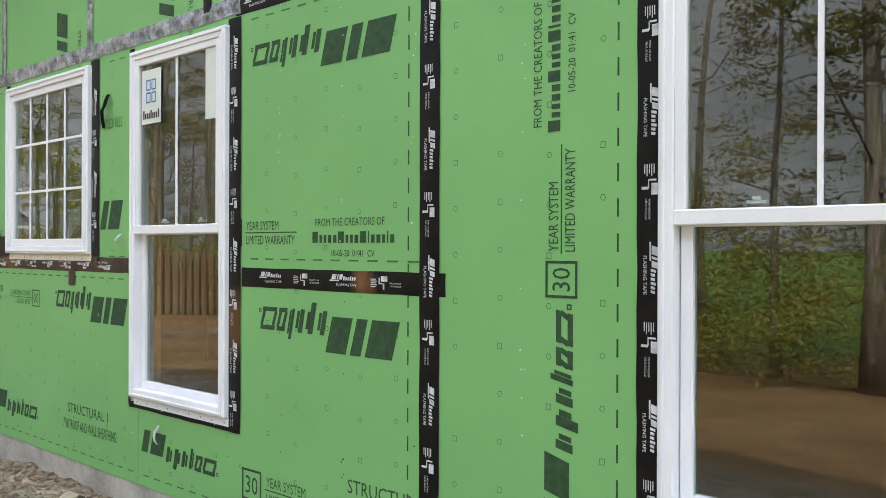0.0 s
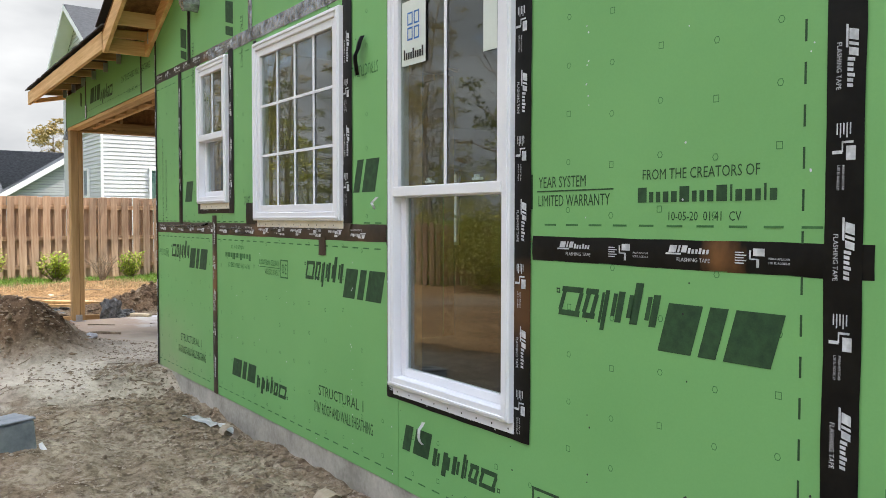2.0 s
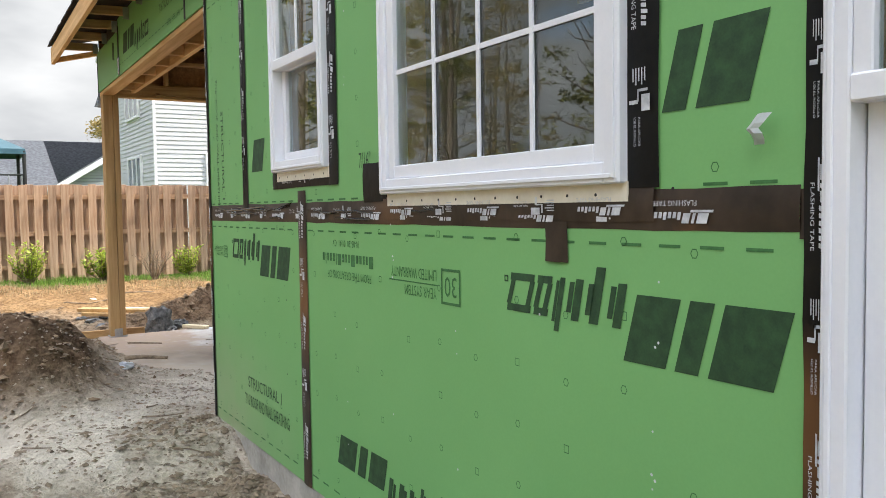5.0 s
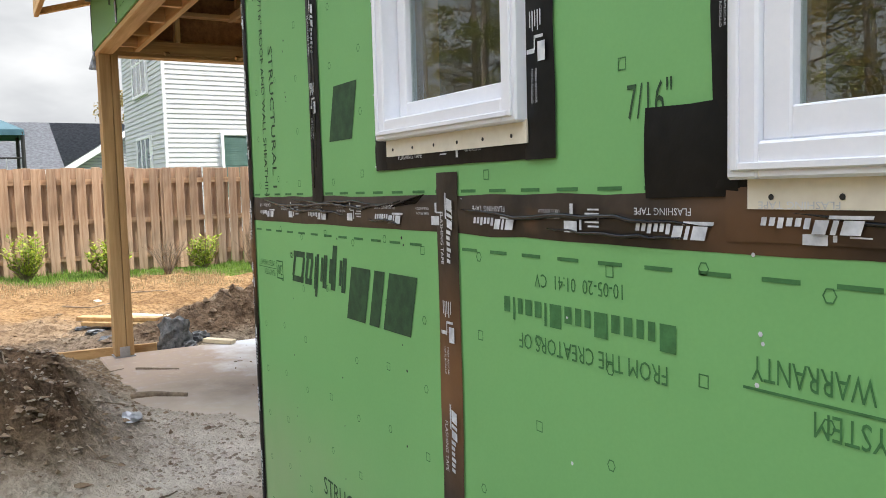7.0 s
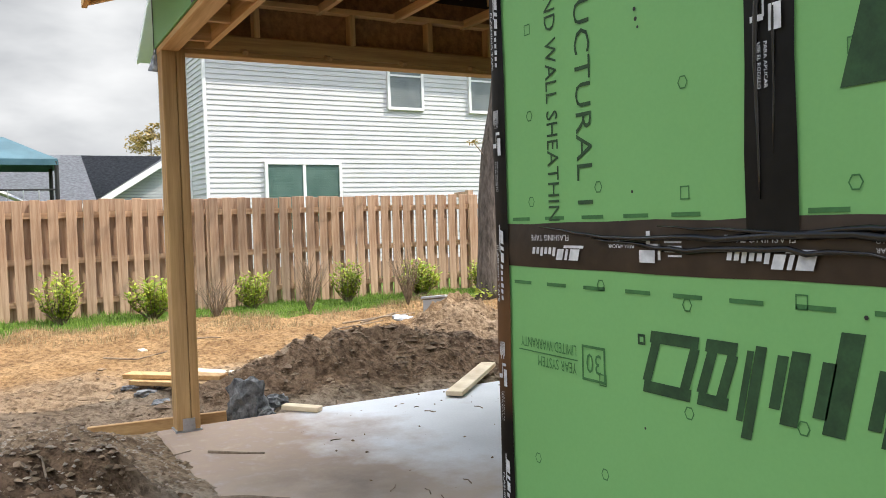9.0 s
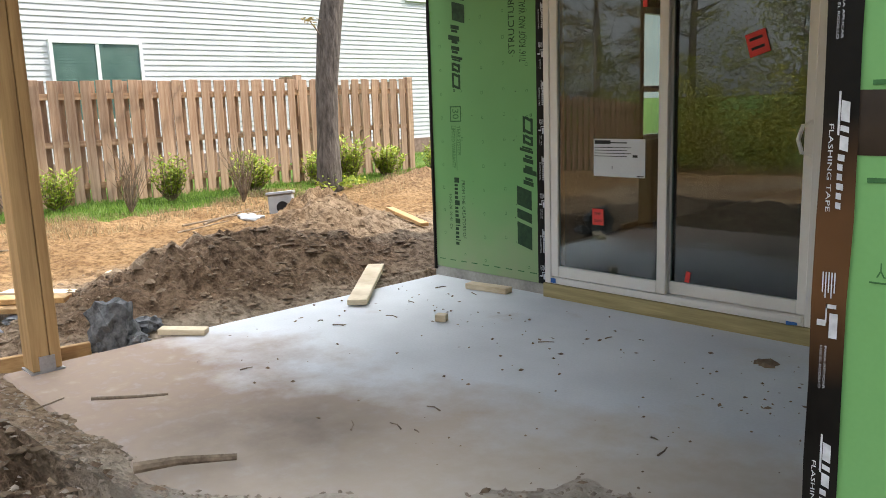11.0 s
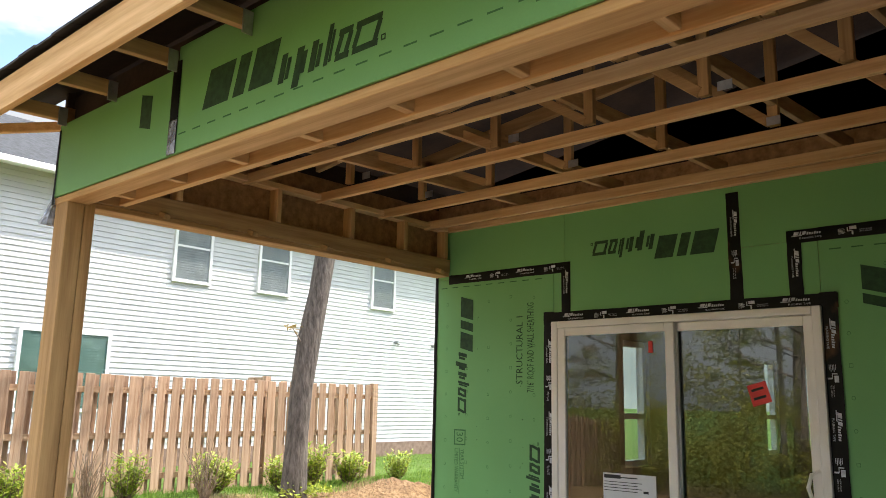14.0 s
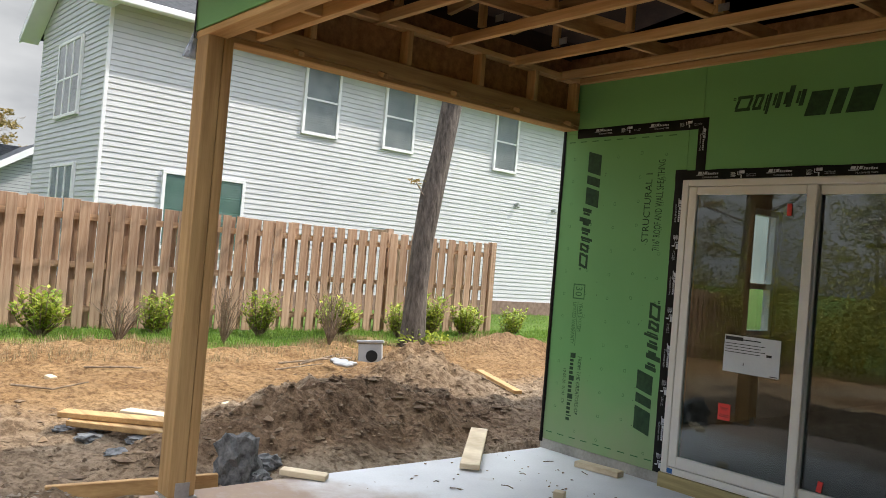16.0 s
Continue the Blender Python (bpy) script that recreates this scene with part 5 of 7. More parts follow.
# side beam along the slab's outer edge, with short studs on it
lumber("side_plate", (-13.00, WY + 0.14, 2.515), (-13.00, BY, 2.515), 0.14, 0.03, "y", porch, stock=OLD)
lumber("side_board", (-12.945, WY + 0.15, 2.585), (-12.945, BY, 2.585), 0.04, 0.105, "y", porch, stock=OLD)
lumber("side_board", (-13.05, WY + 0.15, 2.60), (-13.05, BY, 2.60), 0.038, 0.14, "y", porch, stock=OLD)
part("side_sheet", boxed(-13.068, -13.056, WY + 0.02, BY, 2.66, 3.06), OSB, porch, "brown strand board behind the studs")
for y in (2.95, 3.66, 4.30, 4.84, 5.30):
    lumber("short_stud", (-12.96, y, 2.64), (-12.96, y, 2.86), 0.042, 0.085, "z", porch, up=(1, 0, 0))
for y in (2.85, 3.45, 4.05, 4.65, 5.2):
    lumber("block", (-12.925, y, 2.54), (-12.86, y, 2.515), 0.04, 0.03, "x", porch, stock=OLD)
lumber("top_plate", (-12.96, WY + 0.3, 2.88), (-12.96, BY, 2.88), 0.09, 0.038, "y", porch)
# ledger along the back wall
lumber("ledger", (LX + 0.12, BY - 0.022, 2.878), (CX, BY - 0.022, 2.878), 0.042, 0.042, "x", porch)
# trusses: bottom chord with upright and sloping webs under the roof slope
rnd = random.Random(11)
for i, y in enumerate((3.42, 4.02, 4.62, 5.12)):
    chord = lumber("truss", (-12.98, y, 2.878), (CX + 0.3, y, 2.878), 0.038, 0.064, "x", porch)
    if i == 3:
        continue

    def under_deck(x):
        return 3.03 + 0.02 * (y - 2.3) + 0.13 * (x + 13.4)

    for k in range(7):
        x = -12.75 + k * 0.62 + 0.1 * i
        part("web", board((x, y + 0.002, 2.93), (x, y + 0.002, under_deck(x)), 0.036, 0.055, (1, 0, 0)), OLD["z"], chord)
        if k < 6:
            part("web", board((x + 0.04, y - 0.002, under_deck(x)), (x + 0.60, y - 0.002, 2.95), 0.034, 0.05, (0, 0, 1)), OLD["x"], chord)
    part("top_chord", board((-13.0, y, under_deck(-13.0)), (CX + 0.1, y, under_deck(CX + 0.1)), 0.038, 0.088, (0, 0, 1)), OLD["x"], chord)
    for x in (-12.5, -11.3, -10.1):
        part("truss_plate", boxed(x, x + 0.07, y - 0.022, y - 0.0195, 2.93, 2.975), STEEL, chord)
# sloping joists that cross behind
for k in range(6):
    x = -12.6 + k * 0.72
    lumber("cross_brace", (x, 3.1, 3.06 + 0.09 * k), (x + 0.55, 5.3, 2.96), 0.036, 0.085, "y", porch, stock=OLD)
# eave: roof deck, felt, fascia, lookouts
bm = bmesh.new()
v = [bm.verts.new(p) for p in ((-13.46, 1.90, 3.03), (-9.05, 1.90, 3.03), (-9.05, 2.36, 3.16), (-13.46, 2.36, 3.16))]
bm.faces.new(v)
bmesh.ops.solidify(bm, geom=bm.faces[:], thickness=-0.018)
part("eave_deck", bm, DECK_SHADE, porch, "underside of the roof boards, shade put into their colour")
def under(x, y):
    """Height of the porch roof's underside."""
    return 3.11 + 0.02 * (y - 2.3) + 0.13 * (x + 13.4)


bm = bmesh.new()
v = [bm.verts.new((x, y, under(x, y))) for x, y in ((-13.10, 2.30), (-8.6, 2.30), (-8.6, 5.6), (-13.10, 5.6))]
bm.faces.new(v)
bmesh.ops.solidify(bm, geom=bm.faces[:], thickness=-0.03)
part("roof_deck", bm, DECK_SHADE, porch, "boarded roof underside above the trusses, near-black as shade")
# added near-black sheets that close light gaps round the roof space
part("side_sheet", boxed(-13.10, -13.07, WY + 0.02, BY + 0.15, 3.0, 3.22), DECK_SHADE, porch)
part("front_sheet", boxed(-13.10, CX + 0.3, WY + 0.060, WY + 0.072, 2.9, 3.13), DECK_SHADE, porch)
part("end_sheet", boxed(CX + 0.02, CX + 0.13, WY + 0.16, BY + 0.15, 2.9, 3.7), DECK_SHADE, porch)
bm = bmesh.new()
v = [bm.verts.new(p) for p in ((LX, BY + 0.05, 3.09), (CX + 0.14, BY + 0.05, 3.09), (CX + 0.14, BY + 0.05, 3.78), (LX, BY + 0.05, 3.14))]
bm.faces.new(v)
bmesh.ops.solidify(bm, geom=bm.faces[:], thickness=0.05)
part("back_sheet", bm, DECK_SHADE, porch)
bm = bmesh.new()
for i in range(24):
    x = -13.49 + i * 0.185
    box(bm, x, x + 0.185, 1.872 - 0.004 * (i % 2), 2.4, 3.052 + 0.002 * (i % 3), 3.064 + 0.003 * (i % 3))
for vv in bm.verts:
    vv.co.z += (vv.co.y - 1.88) * 0.28
part("roof_felt", bm, FELT, porch, "black roofing felt along the eave")
lumber("fascia", (-13.44, 1.915, 2.945), (-9.14, 1.915, 2.945), 0.036, 0.165, "x", porch)
lumber("fascia_return", (-13.42, 1.93, 2.905), (LX - 0.025, WY + 0.01, 2.955), 0.036, 0.05, "y", porch)
for i in range(8):
    x = -13.02 + i * 0.57
    lumber("lookout", (x, 1.935, 2.985), (x, WY, 3.00), 0.038, 0.075, "y", porch, stock=OLD)
    part("lookout_hanger", boxed(x + 0.022, x + 0.03, WY - 0.05, WY - 0.004, 2.93, 3.03), STEEL, porch)
# gable overhang rising from the porch eave
gable = group_thing("gable_overhang", "rising wooden gable overhang with open bays", "roof", kind="structure")
G0, G1 = Vector((-9.16, 0, 2.90)), Vector((-2.6, 0, 5.9))
gd = (G1 - G0).normalized()
part("fascia", board((G0.x, 1.915, G0.z), (G1.x, 1.915, G1.z), 0.036, 0.165), WOODS["x"], gable)
part("wall_board", board((G0.x, WY - 0.022, G0.z), (G1.x, WY - 0.022, G1.z), 0.038, 0.14), WOODS["x"], gable)
bm = bmesh.new()
a, b = G0 + Vector((0, 0, 0.10)), G1 + Vector((0, 0, 0.10))
v = [bm.verts.new(p) for p in ((a.x, 1.89, a.z), (b.x, 1.89, b.z), (b.x, 2.6, b.z), (a.x, 2.6, a.z))]
bm.faces.new(v)
bmesh.ops.solidify(bm, geom=bm.faces[:], thickness=-0.02)
part("overhang_deck", bm, OSB, gable, "brown boards above the bays")
for k in range(11):
    c = G0 + gd * (0.02 + 0.40 * k)
    part("lookout", board((c.x, 1.93, c.z), (c.x, WY - 0.04, c.z), 0.038, 0.12), WOODS["y"], gable)
part("end_board", board((-9.15, 1.90, 2.90), (-9.15, WY - 0.002, 2.90), 0.036, 0.12), WOODS["y"], gable)
part("roof_felt", board((G0.x - 0.05, 2.2, G0.z + 0.165), (G1.x, 2.2, G1.z + 0.165), 0.70, 0.012), FELT, gable)
bm = bmesh.new()
tube(bm, [(-13.085, 2.315, 2.56), (-13.10, 2.31, 2.48), (-13.115, 2.305, 2.40)], [0.012, 0.03, 0.05], 10)
part("loose_tape", bm, TAPE_SILVER, porch, "crumpled loose tape end")

# ---- rooms behind the glass ----
room = group_thing("room", "bare unfinished room behind the glass, shade put into its colour", "room", kind="structure")
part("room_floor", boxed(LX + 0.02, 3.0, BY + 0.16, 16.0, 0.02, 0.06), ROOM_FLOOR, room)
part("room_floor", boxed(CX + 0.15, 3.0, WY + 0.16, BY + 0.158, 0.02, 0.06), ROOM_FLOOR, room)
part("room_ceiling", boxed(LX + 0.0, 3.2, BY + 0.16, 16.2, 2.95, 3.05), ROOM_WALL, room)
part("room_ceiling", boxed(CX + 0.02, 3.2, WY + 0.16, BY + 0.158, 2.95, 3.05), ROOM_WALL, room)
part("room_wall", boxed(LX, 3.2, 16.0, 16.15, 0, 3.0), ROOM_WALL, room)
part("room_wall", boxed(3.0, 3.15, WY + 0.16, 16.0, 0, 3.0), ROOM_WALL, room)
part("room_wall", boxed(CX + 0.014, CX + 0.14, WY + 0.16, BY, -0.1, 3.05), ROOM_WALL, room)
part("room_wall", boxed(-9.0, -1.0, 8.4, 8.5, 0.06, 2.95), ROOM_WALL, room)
SIDE = ((8.1, 8.65, 0.9, 2.2), (12.0, 12.5, 0.9, 2.2), (13.7, 14.2, 0.9, 2.2))
bm = bmesh.new()
holed(bm, BY + 0.16, 16.0, 0, 0.14, -0.1, 3.055, SIDE)
for v in bm.verts:
    v.co = Vector((LX + v.co.y, v.co.x, v.co.z))
bmesh.ops.recalc_face_normals(bm, faces=bm.faces)
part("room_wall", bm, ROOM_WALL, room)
for y0, y1, z0, z1 in SIDE:
    for a in ((y0, y0 + 0.06, z0, z1), (y1 - 0.06, y1, z0, z1), (y0 + 0.06, y1 - 0.06, z0, z0 + 0.06), (y0 + 0.06, y1 - 0.06, z1 - 0.06, z1), (y0 + 0.06, y1 - 0.06, 1.38, 1.44)):
        part("window_frame", boxed(LX + 0.02, LX + 0.10, a[0], a[1], a[2], a[3]), VINYL, room)
main_roof = boxed(LX - 0.2, 3.4, BY + 0.2, 16.4, 3.06, 3.12)
tagged(new("roof_main", to_mesh("roof_main", main_roof, FELT)), "black felt covered main roof", "roof", kind="structure")
bm = bmesh.new()
v = [bm.verts.new(p) for p in ((-8.9, 2.40, 3.15), (-2.6, 2.40, 6.05), (-2.6, 16.2, 6.05), (-8.9, 16.2, 3.15))]
bm.faces.new(v)
v = [bm.verts.new(p) for p in ((-2.6, 2.40, 6.05), (3.4, 2.40, 3.2), (3.4, 16.2, 3.2), (-2.6, 16.2, 6.05))]
bm.faces.new(v)
bmesh.ops.solidify(bm, geom=bm.faces[:], thickness=0.1)
tagged(new("roof_main", to_mesh("roof_main", bm, FELT)), "black felt covered gable roof", "roof", kind="structure")


# ---- fence along the lot line ----
FX = -20.5
fence = group_thing("fence", "new cedar shadowbox fence with boards on both sides", "fence")
me_front = to_mesh("picket", boxed(-0.009, 0.009, -0.069, 0.069, 0.0, 1.77, bevel=0.004), PICKET)
rnd = random.Random(5)


def slope(y):
    """The ground falls away towards the wood."""
    return -0.075 * min(max(-0.5 - y, 0.0), 9.0)


y = -10.6
while y < 11.6:
    for side, off in ((0.055, 0.0), (-0.055, 0.115)):
        ob = new("picket", me_front)
        ob.parent = fence
        ob.location = (FX + side + rnd.uniform(-0.003, 0.003), y + off, 0.055 + slope(y) + rnd.uniform(-0.012, 0.012))
        ob.rotation_euler = (radians(rnd.uniform(-0.5, 0.5)), 0, radians(rnd.uniform(-1, 1)))
    y += 0.23
for z in (0.32, 0.93, 1.60):
    part("rail", boxed(FX - 0.019, FX + 0.019, -0.5, 11.68, z - 0.044, z + 0.044), PICKET_BACK, fence)
    part("rail", board((FX, -10.7, z + slope(-10.7)), (FX, -0.5, z), 0.038, 0.088), PICKET_BACK, fence)
y = -10.6
while y < 11.6:
    part("post", boxed(FX - 0.045, FX + 0.045, y - 0.045, y + 0.045, slope(y) - 0.1, slope(y) + 1.80, bevel=0.004), PICKET, fence)
    y += 2.48
part("post", boxed(FX - 0.05, FX + 0.075, 11.60, 11.73, -0.1, 1.86, bevel=0.006), PICKET, fence)
bm = boxed(FX - 0.4, FX - 0.3, 9.3, 9.42, 0, 1.92)
box(bm, FX - 0.9, FX - 0.4, 9.34, 9.38, 1.80, 1.90)
part("post", bm, PICKET, fence)
# the return of the fence behind its end
for i in range(16):
    ob = new("picket", me_front)
    ob.parent = fence
    ob.location = (FX - 0.15 - i * 0.23, 11.67, 0.03)
    ob.rotation_euler = (0, 0, radians(90))

# ---- neighbour's house ----
HX, HY, EAVE = -25.0, 5.3, 6.05
nb = group_thing("neighbor_house", "two-storey white vinyl-sided house with grey shingles", "house", at=(HX, HY, 0))
nb.rotation_euler = (0, 0, radians(1.0))
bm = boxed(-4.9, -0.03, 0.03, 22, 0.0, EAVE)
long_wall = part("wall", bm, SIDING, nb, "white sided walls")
part("foundation", boxed(-4.95, 0.02, -0.02, 22, -0.2, 0.42), BRICK, nb, "brown brick base")
HWIN = [(4.45, 5.30, 4.13, 5.66), (6.75, 7.6, 4.13, 5.66), (10.6, 11.4, 4.13, 5.66), (1.35, 3.05, 1.25, 2.72), (14.6, 15.4, 4.13, 5.66)]
GWIN = [(-3.2, -1.65, 3.9, 5.45), (-3.05, -1.5, 1.3, 2.75)]


def wedge(a, b, z, h, along):
    """One course of lap siding, thicker at its foot."""
    bm = bmesh.new()
    t0, t1 = 0.019, 0.002
    if along == "y":
        ps = [(-0.03, a, z), (t0 - 0.03, a, z), (t1 - 0.03, a, z + h), (-0.03, a, z + h), (-0.03, b, z), (t0 - 0.03, b, z), (t1 - 0.03, b, z + h), (-0.03, b, z + h)]
    else:
        ps = [(a, 0.03, z), (a, 0.03 - t0, z), (a, 0.03 - t1, z + h), (a, 0.03, z + h), (b, 0.03, z), (b, 0.03 - t0, z), (b, 0.03 - t1, z + h), (b, 0.03, z + h)]
    v = [bm.verts.new(p) for p in ps]
    for f in ((0, 1, 2, 3), (7, 6, 5, 4), (0, 4, 5, 1), (1, 5, 6, 2), (2, 6, 7, 3)):
        bm.faces.new([v[i] for i in f])
    bmesh.ops.recalc_face_normals(bm, faces=bm.faces)
    return bm


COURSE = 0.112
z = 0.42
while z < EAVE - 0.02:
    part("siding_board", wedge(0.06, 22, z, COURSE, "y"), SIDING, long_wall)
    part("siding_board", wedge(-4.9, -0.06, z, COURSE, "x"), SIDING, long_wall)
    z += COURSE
RIDGE, MIDX = 7.5, -2.45
gz = EAVE
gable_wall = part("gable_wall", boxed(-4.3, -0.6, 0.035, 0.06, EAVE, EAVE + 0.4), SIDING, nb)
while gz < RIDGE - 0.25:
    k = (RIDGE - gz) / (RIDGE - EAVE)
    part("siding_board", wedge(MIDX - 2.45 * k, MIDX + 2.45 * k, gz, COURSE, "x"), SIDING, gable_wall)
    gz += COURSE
part("corner_board", boxed(-0.06, 0.008, -0.008, 0.06, 0.42, EAVE + 0.1, bevel=0.004), TRIM, nb)


def roof_slab(pts, thick, material, name, parent):
    bm = bmesh.new()
    bm.faces.new([bm.verts.new(p) for p in pts])
    bmesh.ops.solidify(bm, geom=bm.faces[:], thickness=thick)
    bmesh.ops.recalc_face_normals(bm, faces=bm.faces)
    return part(name, bm, material, parent)


s = (RIDGE - EAVE) / 2.45
o = 0.42
rf = roof_slab([(0.42, -o, EAVE - 0.42 * s + 0.15), (0.42, 22, EAVE - 0.42 * s + 0.15), (MIDX, 22, RIDGE + 0.15), (MIDX, -o, RIDGE + 0.15)], 0.09, DARK_SHINGLE, "roof", nb)
roof_slab([(-4.9 - 0.42, -o, EAVE - 0.42 * s + 0.15), (MIDX, -o, RIDGE + 0.15), (MIDX, 22, RIDGE + 0.15), (-4.9 - 0.42, 22, EAVE - 0.42 * s + 0.15)], 0.09, DARK_SHINGLE, "roof", nb)
for i in range(24):
    k = i / 24
    x, zz = 0.42 + (MIDX - 0.42) * k, EAVE - 0.42 * s + 0.15 + (RIDGE - EAVE + 0.42 * s) * k
    part("shingle_course", board((x, -o, zz + 0.012), (x, 22, zz + 0.012), 0.20, 0.014, (0.51, 0, 0.86)), DARK_SHINGLE, rf)
part("gutter", boxed(0.38, 0.52, -0.40, 22, EAVE - 0.26, EAVE - 0.12, bevel=0.02), TRIM, nb, "white eave gutter")
part("soffit", boxed(-0.02, 0.42, -0.02, 22, EAVE - 0.16, EAVE - 0.13), TRIM, nb)
for sx, ex in ((0.44, MIDX), (-5.34, MIDX)):
    a = Vector((sx, -0.40, EAVE - 0.42 * s + 0.06))
    part("rake_board", board(a, (ex, -0.40, RIDGE + 0.06), 0.05, 0.16), TRIM, nb)
    part("rake_soffit", board((a.x, -0.19, a.z - 0.02), (ex, -0.19, RIDGE + 0.02), 0.40, 0.02), TRIM, nb)
part("gable_return", boxed(0.0, 0.40, -0.40, 0.02, EAVE - 0.28, EAVE - 0.10), TRIM, nb)


def nb_window(u0, u1, z0, z1, face, cols, blind, split):
    """A neighbour's window: trim, panes, blind behind."""
    def bx(a0, a1, c0, c1, d0, d1, bevel=0.0):
        return boxed(d0, d1, a0, a1, c0, c1, bevel=bevel) if face == "y" else boxed(a0, a1, -d1, -d0, c0, c1, bevel=bevel)
    win = part("window", bx(u0, u1, z0, z1, -0.02, 0.012), blind, nb, "window with drawn blinds")
    w = 0.07
    for a in ((u0 - w, u0, z0 - w, z1 + w), (u1, u1 + w, z0 - w, z1 + w), (u0, u1, z1, z1 + w), (u0, u1, z0 - w, z0)):
        part("frame", bx(*a, -0.02, 0.045, 0.004), TRIM, win)
    for i in range(1, cols):
        x = u0 + (u1 - u0) * i / cols
        part("frame", bx(x - 0.035, x + 0.035, z0, z1, -0.01, 0.038), TRIM, win)
    if split:
        m = (z0 + z1) / 2
        part("frame", bx(u0, u1, m - 0.022, m + 0.022, -0.01, 0.034), TRIM, win)
    k = z0 + 0.05
    while k < z1:
        part("blind_slat", bx(u0 + 0.01, u1 - 0.01, k, k + 0.028, 0.010, 0.020), blind, win)
        k += 0.055
    pane = part("pane", bx(u0, u1, z0, z1, 0.024, 0.028), FAR_GLASS, win)
    pane.visible_shadow = False


for i, (a, b, c, d) in enumerate(HWIN):
    nb_window(a, b, c, d, "y", 2 if i == 3 else 1, SHADED if i == 3 else BLIND, i != 3)
for i, (a, b, c, d) in enumerate(GWIN):
    nb_window(a, b, c, d, "x", 3, SHADED if i else BLIND, i == 0)
for y in (11.6, 13.2):
    bm = bmesh.new()
    tube(bm, [(-0.03, y, 3.2), (0.06, y, 3.2), (0.10, y, 3.13)], [0.06, 0.06, 0.05], 10)
    part("vent_hood", bm, GREYBOX, nb, "small grey wall vent")

# ---- house farther off, canopy, distant trees ----
fb = group_thing("far_house", "grey house with a dark shingle roof beyond the fence", "house", at=(-38, 3.4, 0))
fw = part("wall", boxed(-9, 0, -14, 6.5, -0.2, 2.35), GREY_SIDING, fb, "grey sided wall")
for i in range(21):
    part("siding_board", boxed(-0.005, 0.018, -14, 6.5, 0.1 + i * 0.11, 0.17 + i * 0.11), GREY_SIDING, fw)
roof_slab([(0.5, -14.4, 2.3), (0.5, 1.0, 2.3), (-5.0, 1.0, 4.45), (-5.0, -14.4, 4.45)], 0.1, SHINGLE, "roof", fb)
roof_slab([(-10.5, -14.4, 2.3), (-5.0, -14.4, 4.45), (-5.0, 6.8, 4.45), (-10.5, 6.8, 2.3)], 0.1, SHINGLE, "roof", fb)
gw = part("gable_wall", boxed(0.0, 0.3, 1.0, 6.6, -0.1, 2.3), GREY_SIDING, fb)
for i in range(18):
    k = 1 - i / 18
    part("siding_board", boxed(0.30, 0.325, 4.2 - 3.2 * k, 4.2 + 3.2 * k, 2.3 + i * 0.11, 2.4 + i * 0.11), GREY_SIDING, gw)
    part("siding_board", boxed(0.30, 0.325, 1.0, 6.6, 0.3 + i * 0.11, 0.4 + i * 0.11), GREY_SIDING, gw)
roof_slab([(0.75, 0.7, 2.1), (0.75, 4.2, 4.4), (-5.0, 4.2, 4.4), (-5.0, 0.7, 2.1)], 0.1, SHINGLE, "roof", fb)
roof_slab([(0.75, 7.7, 2.1), (-5.0, 7.7, 2.1), (-5.0, 4.2, 4.4), (0.75, 4.2, 4.4)], 0.1, SHINGLE, "roof", fb)
part("rake_board", board((0.72, 0.6, 2.06), (0.72, 4.2, 4.36), 0.06, 0.2, (0, 0, 1)), TRIM, fb, "white rake trim")
part("rake_board", board((0.72, 7.8, 2.06), (0.72, 4.2, 4.36), 0.06, 0.2, (0, 0, 1)), TRIM, fb, "white rake trim")
part("gutter", boxed(0.45, 0.6, -14.3, 0.9, 2.18, 2.32), TRIM, fb)

cp = group_thing("canopy", "teal fabric play canopy on dark posts behind the fence", "canopy", at=(-26, 1.35, 0))
bm = bmesh.new()
apex = bm.verts.new((0, 0.15, 3.32))
base = [bm.verts.new((1.45 * math.cos(t), 0.05 + 1.45 * math.sin(t), 2.80)) for t in (math.pi / 4 + k * math.pi / 2 for k in range(4))]
low = [bm.verts.new((1.47 * math.cos(t), 0.05 + 1.47 * math.sin(t), 2.68)) for t in (math.pi / 4 + k * math.pi / 2 for k in range(4))]
for k in range(4):
    bm.faces.new((base[k], base[(k + 1) % 4], apex))
    bm.faces.new((low[k], low[(k + 1) % 4], base[(k + 1) % 4], base[k]))
part("canopy_cloth", bm, TEAL, cp, "teal peaked cloth")
for sx in (-1, 1):
    for sy in (-1, 1):
        bm = bmesh.new()
        tube(bm, [(sx * 1.0, 0.05 + sy * 1.0, 0), (sx * 1.0, 0.05 + sy * 1.0, 2.75)], [0.04, 0.04], 8)
        part("pole", bm, BLACK, cp)
bm = bmesh.new()
tube(bm, [(0.9, -0.6, 2.45), (0.9, 0.95, 1.75)], [0.05, 0.05], 8)
part("slide_rail", bm, STEEL, cp)
for zz in (1.9, 2.2):
    bm = bmesh.new()
    tube(bm, [(1.0, -0.95, zz), (1.0, 1.05, zz)], [0.02, 0.02], 6)
    part("hand_rail", bm, BLACK, cp)
for k in range(8):
    bm = bmesh.new()
    tube(bm, [(1.0, -0.9 + 0.27 * k, 1.4), (1.0, -0.9 + 0.27 * k, 2.2)], [0.014, 0.014], 6)
    part("baluster", bm, STEEL, cp)


